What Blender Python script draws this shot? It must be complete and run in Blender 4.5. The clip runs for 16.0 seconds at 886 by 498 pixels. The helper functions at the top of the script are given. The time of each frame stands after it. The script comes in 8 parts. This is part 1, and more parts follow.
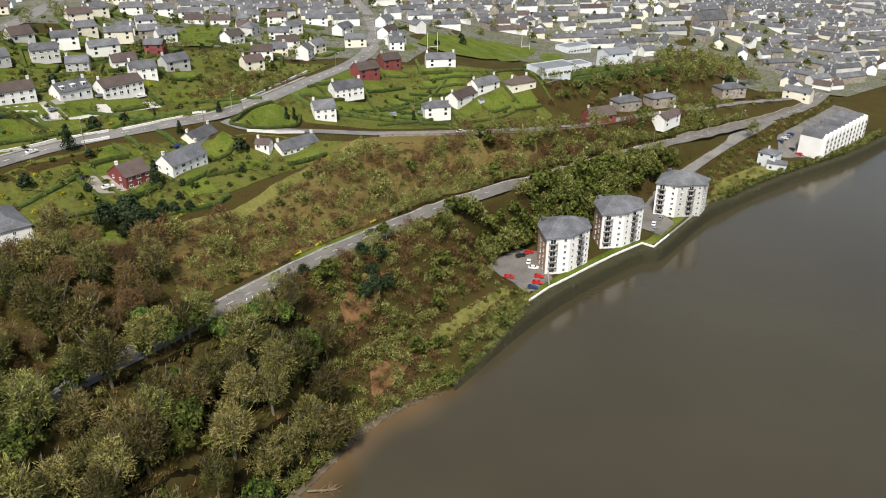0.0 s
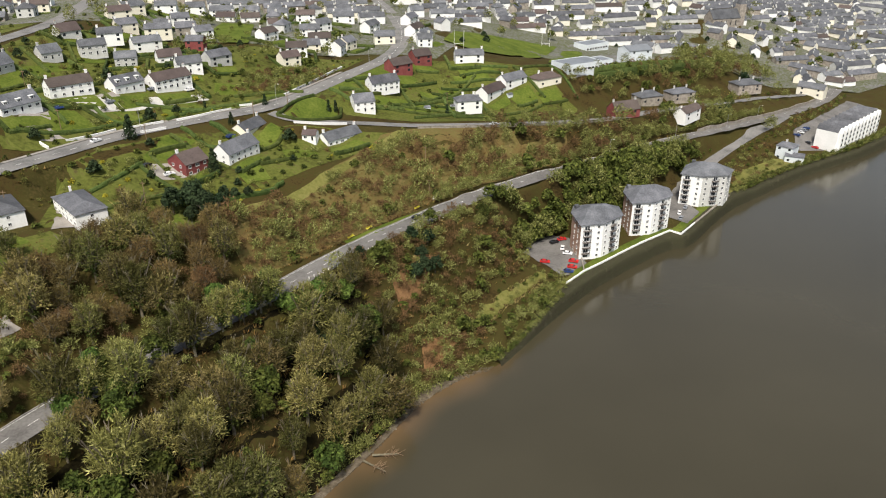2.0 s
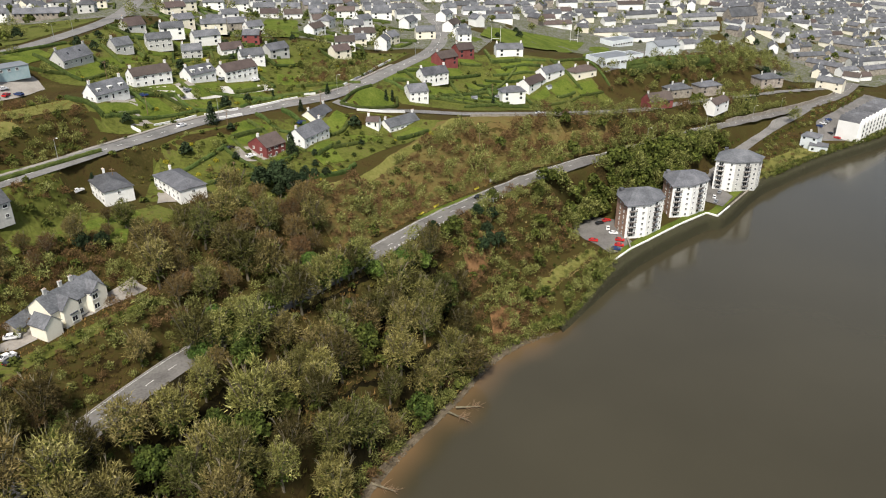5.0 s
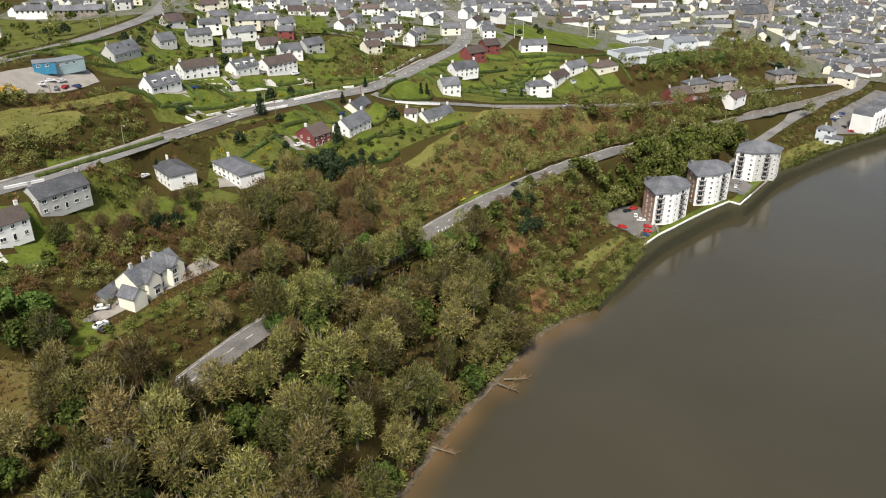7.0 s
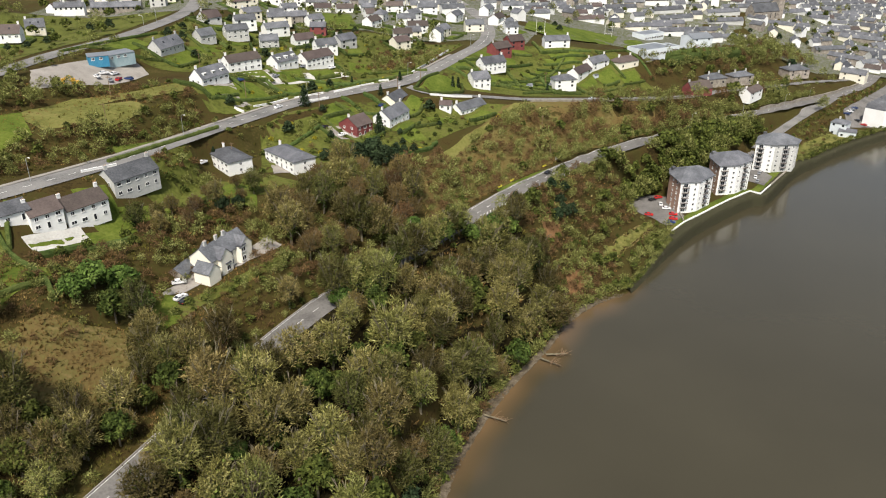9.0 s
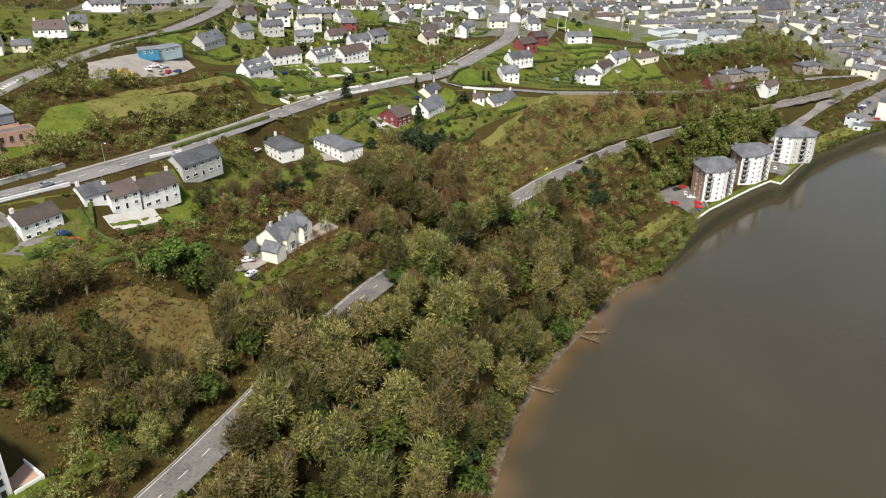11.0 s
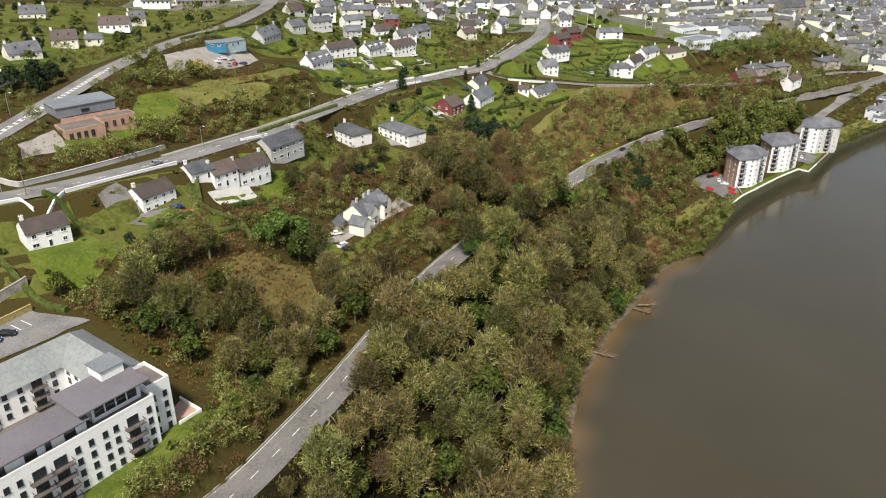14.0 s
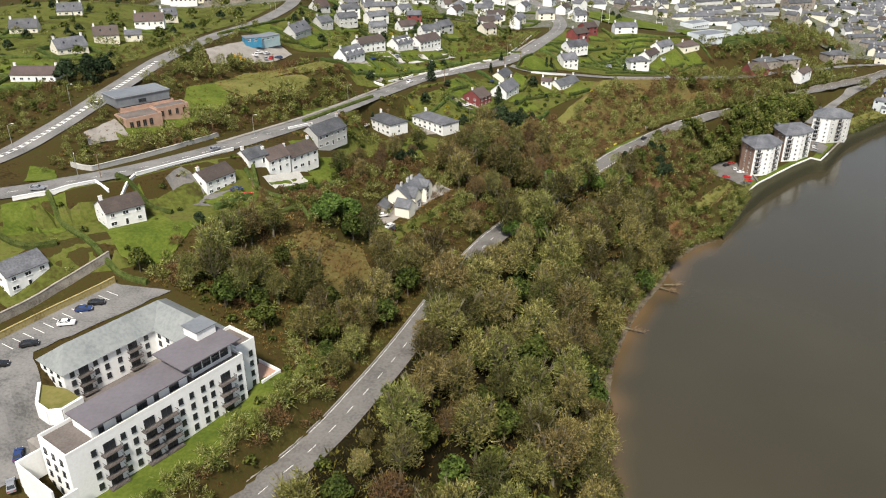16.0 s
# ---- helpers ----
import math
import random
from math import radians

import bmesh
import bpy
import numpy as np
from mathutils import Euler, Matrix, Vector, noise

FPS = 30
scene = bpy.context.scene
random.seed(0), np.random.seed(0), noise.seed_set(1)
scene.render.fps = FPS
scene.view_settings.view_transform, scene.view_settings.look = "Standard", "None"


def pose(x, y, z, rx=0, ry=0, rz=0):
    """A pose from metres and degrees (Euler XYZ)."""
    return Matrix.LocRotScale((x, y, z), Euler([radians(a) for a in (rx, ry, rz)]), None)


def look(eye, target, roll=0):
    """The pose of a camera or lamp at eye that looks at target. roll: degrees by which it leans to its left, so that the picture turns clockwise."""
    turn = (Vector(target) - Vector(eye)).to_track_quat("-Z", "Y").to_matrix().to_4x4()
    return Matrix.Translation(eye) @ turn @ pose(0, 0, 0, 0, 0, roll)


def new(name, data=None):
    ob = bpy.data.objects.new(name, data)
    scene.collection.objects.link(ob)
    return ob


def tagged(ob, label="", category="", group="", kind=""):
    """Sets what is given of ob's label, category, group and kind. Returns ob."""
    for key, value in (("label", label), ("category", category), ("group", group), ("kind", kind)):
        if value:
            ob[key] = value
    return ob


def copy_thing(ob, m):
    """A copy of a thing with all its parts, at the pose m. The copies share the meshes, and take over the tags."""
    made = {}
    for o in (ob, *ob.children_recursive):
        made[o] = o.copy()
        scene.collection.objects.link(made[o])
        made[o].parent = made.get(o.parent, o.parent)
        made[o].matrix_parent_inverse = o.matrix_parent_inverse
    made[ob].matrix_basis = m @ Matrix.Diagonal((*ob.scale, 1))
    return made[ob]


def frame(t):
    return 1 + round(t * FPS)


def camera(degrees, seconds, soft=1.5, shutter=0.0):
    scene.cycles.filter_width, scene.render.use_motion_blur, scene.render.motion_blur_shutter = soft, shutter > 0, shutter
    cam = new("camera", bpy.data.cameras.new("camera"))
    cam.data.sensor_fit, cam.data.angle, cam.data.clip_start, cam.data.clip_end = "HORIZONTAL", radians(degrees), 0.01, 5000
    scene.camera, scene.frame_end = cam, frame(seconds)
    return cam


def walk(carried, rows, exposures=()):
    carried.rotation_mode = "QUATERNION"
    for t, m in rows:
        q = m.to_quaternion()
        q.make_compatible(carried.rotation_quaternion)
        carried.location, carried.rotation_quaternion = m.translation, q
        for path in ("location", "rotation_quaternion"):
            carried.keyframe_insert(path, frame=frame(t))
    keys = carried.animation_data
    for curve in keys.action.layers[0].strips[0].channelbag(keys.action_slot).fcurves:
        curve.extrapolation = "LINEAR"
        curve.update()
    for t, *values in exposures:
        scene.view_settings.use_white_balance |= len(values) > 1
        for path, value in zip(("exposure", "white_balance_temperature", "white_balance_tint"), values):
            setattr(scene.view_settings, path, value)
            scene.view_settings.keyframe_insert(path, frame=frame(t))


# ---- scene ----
cam = camera(60.0, 16.0, soft=1.1)
EYE, TILT, LEAN = 156.0, -26.05, -0.3
ROWS = [
    (0.0, 0.00, 0.00, 0.00, 0.000, 0.000, -0.00),
    (0.5, -4.16, -3.63, -1.60, 0.000, 0.006, -0.00),
    (1.0, -8.32, -7.30, -3.12, 0.000, 0.012, -0.00),
    (1.5, -12.50, -10.90, -4.77, 0.012, 0.042, -0.00),
    (2.0, -16.66, -14.70, -6.27, 0.012, 0.042, -0.01),
    (2.5, -20.88, -18.41, -7.90, 0.012, 0.054, -0.03),
    (3.0, -25.07, -22.20, -9.50, 0.012, 0.066, -0.03),
    (3.5, -29.31, -26.03, -11.10, 0.018, 0.060, -0.04),
    (4.0, -33.47, -29.82, -12.74, 0.012, 0.066, -0.04),
    (6.5, -54.74, -48.76, -20.83, 0.006, 0.060, -0.05),
    (7.0, -58.90, -52.55, -22.54, 0.006, 0.054, -0.04),
    (7.5, -63.09, -56.30, -24.21, 0.006, 0.048, -0.04),
    (8.0, -67.25, -60.06, -25.81, 0.012, 0.036, -0.05),
    (8.5, -71.49, -63.67, -27.42, 0.006, 0.036, -0.05),
    (9.0, -75.62, -67.49, -28.99, 0.006, 0.024, -0.06),
    (11.5, -97.01, -85.50, -36.88, 0.024, -0.018, -0.09),
    (12.0, -101.25, -89.14, -38.40, 0.030, -0.018, -0.09),
    (12.5, -105.52, -92.77, -39.90, 0.024, -0.018, -0.09),
    (13.0, -109.74, -96.41, -41.42, 0.036, -0.024, -0.10),
    (13.5, -113.98, -100.04, -42.94, 0.042, -0.012, -0.11),
    (14.0, -118.14, -103.73, -44.51, 0.048, 0.006, -0.09),
    (14.5, -122.22, -107.52, -46.13, 0.048, 0.006, -0.07),
    (15.0, -126.19, -111.32, -47.78, 0.048, -0.024, -0.01),
    (15.5, -129.90, -115.19, -49.49, 0.030, -0.030, 0.08),
    (16.0, -133.38, -119.09, -51.26, 0.018, -0.066, 0.18),
]
walk(cam, [(t, pose(0, 0, EYE, TILT, LEAN, 0) @ pose(x, y, z, 90 + pitch, roll, yaw)) for t, x, y, z, yaw, pitch, roll in ROWS], exposures=[(0.0, 0.82), (4.0, 0.84), (9.0, 0.90), (12.0, 0.93), (16.0, 0.90)])

# ---- light: a bright, thinly overcast March sky ----
world = bpy.data.worlds.new("sky")
scene.world = world
world.use_nodes = True
nt = world.node_tree
sky = nt.nodes.new("ShaderNodeTexSky")
sky.sky_type = 'NISHITA'
sky.sun_disc = False
sky.sun_elevation, sky.sun_rotation = radians(55), radians(190)
sky.air_density, sky.dust_density, sky.ozone_density = 1.0, 1.6, 1.0
cloud = nt.nodes.new("ShaderNodeHueSaturation")
cloud.inputs["Saturation"].default_value = 0.6
nt.links.new(sky.outputs[0], cloud.inputs["Color"])
nt.links.new(cloud.outputs[0], nt.nodes["Background"].inputs[0])
nt.nodes["Background"].inputs[1].default_value = 0.078
sun = bpy.data.lights.new("sun", 'SUN')
sun.energy, sun.angle, sun.color = 3.4, radians(8), (1.0, 0.93, 0.83)
lamp = new("sun", sun)
lamp.matrix_world = look((-42, -235, 345), (0, 0, 0))

# ---- lie of the land: lines of known height (x, y, z), blended by distance ----
SHORE = [(-130, -300), (-112, -120), (-96, -20), (-87, 39), (-80, 69), (-72, 104), (-55, 140), (-37, 166), (-25, 189), (-11, 203), (5, 212),
         (38, 259), (64, 285), (93, 310), (104, 312), (118, 335), (136, 357), (150, 368), (172, 388), (208, 415), (245, 439), (289, 478), (420, 590), (900, 900), (3000, 1700)]
LOWER = [(-215, -70, 38), (-190, -25, 38), (-173, 0, 38), (-162, 16, 38.5), (-153, 35, 39), (-146, 51, 39), (-134, 84, 38.5), (-120, 121, 38), (-105, 148, 37.5), (-73, 191, 37.5),
         (-55, 220, 36.5), (-43, 237, 36), (-29, 255, 35), (-14, 275, 33.5), (4, 296, 32.5), (30, 318, 31.5), (59, 345, 29), (94, 382, 24.5), (135, 420, 20), (177, 457, 16), (213, 487, 13), (256, 525, 11), (287, 568, 10)]
SLIP = [(214, 484, 13), (200, 468, 13), (177, 447, 11), (157, 427, 9), (139, 407, 7), (121, 385, 6)]
UPPER = [(-330, 40, 76), (-280, 75, 76), (-259, 83, 76), (-248, 90, 76), (-230, 110, 74), (-210, 138, 72), (-186, 181, 69), (-167, 225, 66.5), (-156, 254, 64), (-146, 277, 62.5), (-131, 294, 62), (-113, 308, 62), (-98, 323, 61),
         (-87, 340, 61), (-77, 364, 61), (-65, 393, 61), (-51, 430, 60), (-43, 465, 60), (-44, 528, 59), (-55, 603, 58), (-73, 673, 58), (-90, 760, 60)]
WEST = [(-330, 40, 76), (-290, 85, 76.5), (-276, 112, 77.5), (-272, 142, 79), (-266, 172, 82), (-263, 223, 84), (-254, 280, 84), (-240, 338, 82), (-235, 428, 80), (-250, 500, 79), (-280, 640, 78)]
MIDDLE = [(-93, 319, 60.5), (-82, 314, 58), (-56, 329, 53), (-31, 336, 49.5), (10, 354, 45), (48, 372, 41), (81, 397, 36), (121, 438, 30), (180, 492, 20.5), (240, 535, 13.5), (272, 556, 10.5)]
LEVELS = [
    [(-2, 222, 5.5), (34, 263, 5.5), (62, 291, 6), (90, 316, 6), (101, 318, 6), (116, 341, 6), (133, 361, 5.5), (170, 393, 5), (206, 420, 5), (243, 444, 5), (286, 484, 5), (416, 600, 5), (890, 920, 5)],
    [(30, 285, 6), (60, 306, 6), (95, 345, 6), (120, 368, 6)],
    LOWER, SLIP, UPPER, WEST, MIDDLE,
    [(-95, 226, 48), (-105, 255, 52), (-103, 278, 55), (-60, 300, 49)],
    [(-242, 75, 67), (-193, 105, 63), (-172, 140, 56), (-155, 195, 55)],
    [(-163, 208, 55.6), (-158, 202, 55.2)], [(-157, 214, 56.2), (-151, 208, 55.2)], [(-146, 230, 55), (-129, 211, 53.6)],
    [(-128, -20, 25), (-113, 30, 24), (-104, 65, 24), (-92, 108, 25), (-72, 152, 24), (-52, 186, 20)],
    [(-152, 122, 46.5), (-130, 143, 46.5)],
    [(-238, 8, 57), (-234, 40, 57.5), (-215, 58, 57.5)],
    [(-214, 8, 50.5), (-200, 27, 50.5)],
    [(24, 292, 6), (32, 304, 6), (46, 306, 6)],
    [(-200, -14, 46), (-185, 2, 46), (-172, 29, 47)],
    [(-255, 185, 78), (-215, 205, 77), (-190, 270, 74)],
    [(-182, 296, 72.5), (-165, 345, 71), (-150, 400, 69.5), (-140, 460, 66), (-120, 540, 63)],
    [(-300, 195, 82), (-340, 260, 84), (-380, 380, 84)],
    [(-340, 548, 77), (-178, 656, 62), (9, 731, 50), (229, 774, 42)],
    [(1, 448, 58), (51, 460, 52), (89, 485, 46), (169, 560, 33)],
    [(290, 560, 9), (379, 663, 9), (508, 922, 22)],
]


def nearest(line, x, y):
    """Distance to a polyline, its height at the nearest place, and the side on which a place lies (positive: left)."""
    best = np.full(x.shape, 1e9)
    high, side = np.zeros(x.shape), np.zeros(x.shape)
    for a, b in zip(line, line[1:]):
        dx, dy = b[0] - a[0], b[1] - a[1]
        n = math.hypot(dx, dy)
        u = np.clip(((x - a[0]) * dx + (y - a[1]) * dy) / n ** 2, 0, 1)
        d = np.hypot(x - a[0] - u * dx, y - a[1] - u * dy)
        near = d < best
        best = np.where(near, d, best)
        side = np.where(near, dx * (y - a[1]) - dy * (x - a[0]), side)
        if len(a) > 2:
            high = np.where(near, a[2] + u * (b[2] - a[2]), high)
    return best, high, side


def ground_z(x, y):
    """Height of the land over the river, for arrays of places."""
    x, y = np.asarray(x, float), np.asarray(y, float)
    off, _, side = nearest(SHORE, x, y)
    bank = np.clip((6 - x) / 6, 0, 1)
    w = 1.0 * bank / (off + 0.6) ** 2.6
    total, height = w, w * 0.4
    for line in LEVELS:
        d, z, _ = nearest(line, x, y)
        w = 1 / (np.maximum(d - 4.0, 0) + 0.6) ** 2.6
        total, height = total + w, height + w * z
    land = height / total
    rough = 0.5 * np.sin(x * 0.21 + 1.3 * np.sin(y * 0.13)) * np.sin(y * 0.17 + 0.9 * np.sin(x * 0.11))
    wild = np.clip((off - 6) / 10, 0, 1) * np.clip((39 - land) / 6, 0, 1) * np.clip((land - 8) / 4, 0, 1)
    land = land + rough * wild
    edge = np.clip(off / 2.0, 0, 1)
    beach = 0.25 + (land - 0.25) * edge
    land = np.where(x < 6, beach, land)
    dry = (side > 0) & ((x < 6) | (off > 2.6))
    return np.where(dry, land, np.maximum(-0.35 - 0.25 * off, -4.0) + np.where(x < 6, 0.3, 0.0))


def gz(x, y):
    return float(ground_z(np.array([x]), np.array([y]))[0])


# ---- materials ----
def mat(name, colours, scale=1.0, rough=0.85, bump=0.0, fine=6.0, metal=0.0, vary=0.0, island=0.0, spec=0.3, mix=(0.35, 0.65)):
    """Colours blended by two scales of noise; vary: spread between objects, island: spread between loose pieces."""
    m = bpy.data.materials.new(name)
    m.use_nodes = True
    n, l = m.node_tree.nodes, m.node_tree.links
    b = n["Principled BSDF"]
    b.inputs["Roughness"].default_value, b.inputs["Metallic"].default_value = rough, metal
    b.inputs["Specular IOR Level"].default_value = spec
    geo = n.new("ShaderNodeNewGeometry")
    big, small = n.new("ShaderNodeTexNoise"), n.new("ShaderNodeTexNoise")
    for tex, s, det in ((big, scale, 4), (small, scale * fine, 3)):
        tex.inputs["Scale"].default_value, tex.inputs["Detail"].default_value = s, det
        l.new(geo.outputs["Position"], tex.inputs["Vector"])
    add = n.new("ShaderNodeMath")
    add.operation = 'MULTIPLY_ADD'
    add.inputs[1].default_value = 0.45
    l.new(small.outputs[0], add.inputs[0])
    half = n.new("ShaderNodeMath")
    half.operation = 'MULTIPLY'
    half.inputs[1].default_value = 0.55
    l.new(big.outputs[0], half.inputs[0])
    l.new(half.outputs[0], add.inputs[2])
    ramp = n.new("ShaderNodeValToRGB")
    l.new(add.outputs[0], ramp.inputs[0])
    els = ramp.color_ramp.elements
    lo, hi = mix
    while len(els) < len(colours):
        els.new(0.5)
    for i, col in enumerate(colours):
        els[i].position = lo + (hi - lo) * i / max(1, len(colours) - 1)
        els[i].color = (*col, 1)
    out = ramp.outputs[0]
    for amount, kind in ((vary, "object"), (island, "island")):
        if amount:
            rnd = n.new("ShaderNodeObjectInfo").outputs["Random"] if kind == "object" else geo.outputs["Random Per Island"]
            span = n.new("ShaderNodeMapRange")
            span.inputs[3].default_value, span.inputs[4].default_value = 1 - amount, 1 + amount
            l.new(rnd, span.inputs[0])
            hsv = n.new("ShaderNodeHueSaturation")
            l.new(out, hsv.inputs["Color"])
            l.new(span.outputs[0], hsv.inputs["Value"])
            if kind == "object":
                hue = n.new("ShaderNodeMapRange")
                hue.inputs[3].default_value, hue.inputs[4].default_value = 0.5 + 0.05 * amount, 0.5 - 0.07 * amount
                wn = n.new("ShaderNodeTexWhiteNoise")
                wn.noise_dimensions = '1D'
                l.new(rnd, wn.inputs["W"])
                l.new(wn.outputs["Value"], hue.inputs[0])
                l.new(hue.outputs[0], hsv.inputs["Hue"])
            out = hsv.outputs[0]
    l.new(out, b.inputs["Base Color"])
    if bump:
        bp = n.new("ShaderNodeBump")
        bp.inputs["Strength"].default_value, bp.inputs["Distance"].default_value = 0.6, bump
        l.new(add.outputs[0], bp.inputs["Height"])
        l.new(bp.outputs[0], b.inputs["Normal"])
    return m


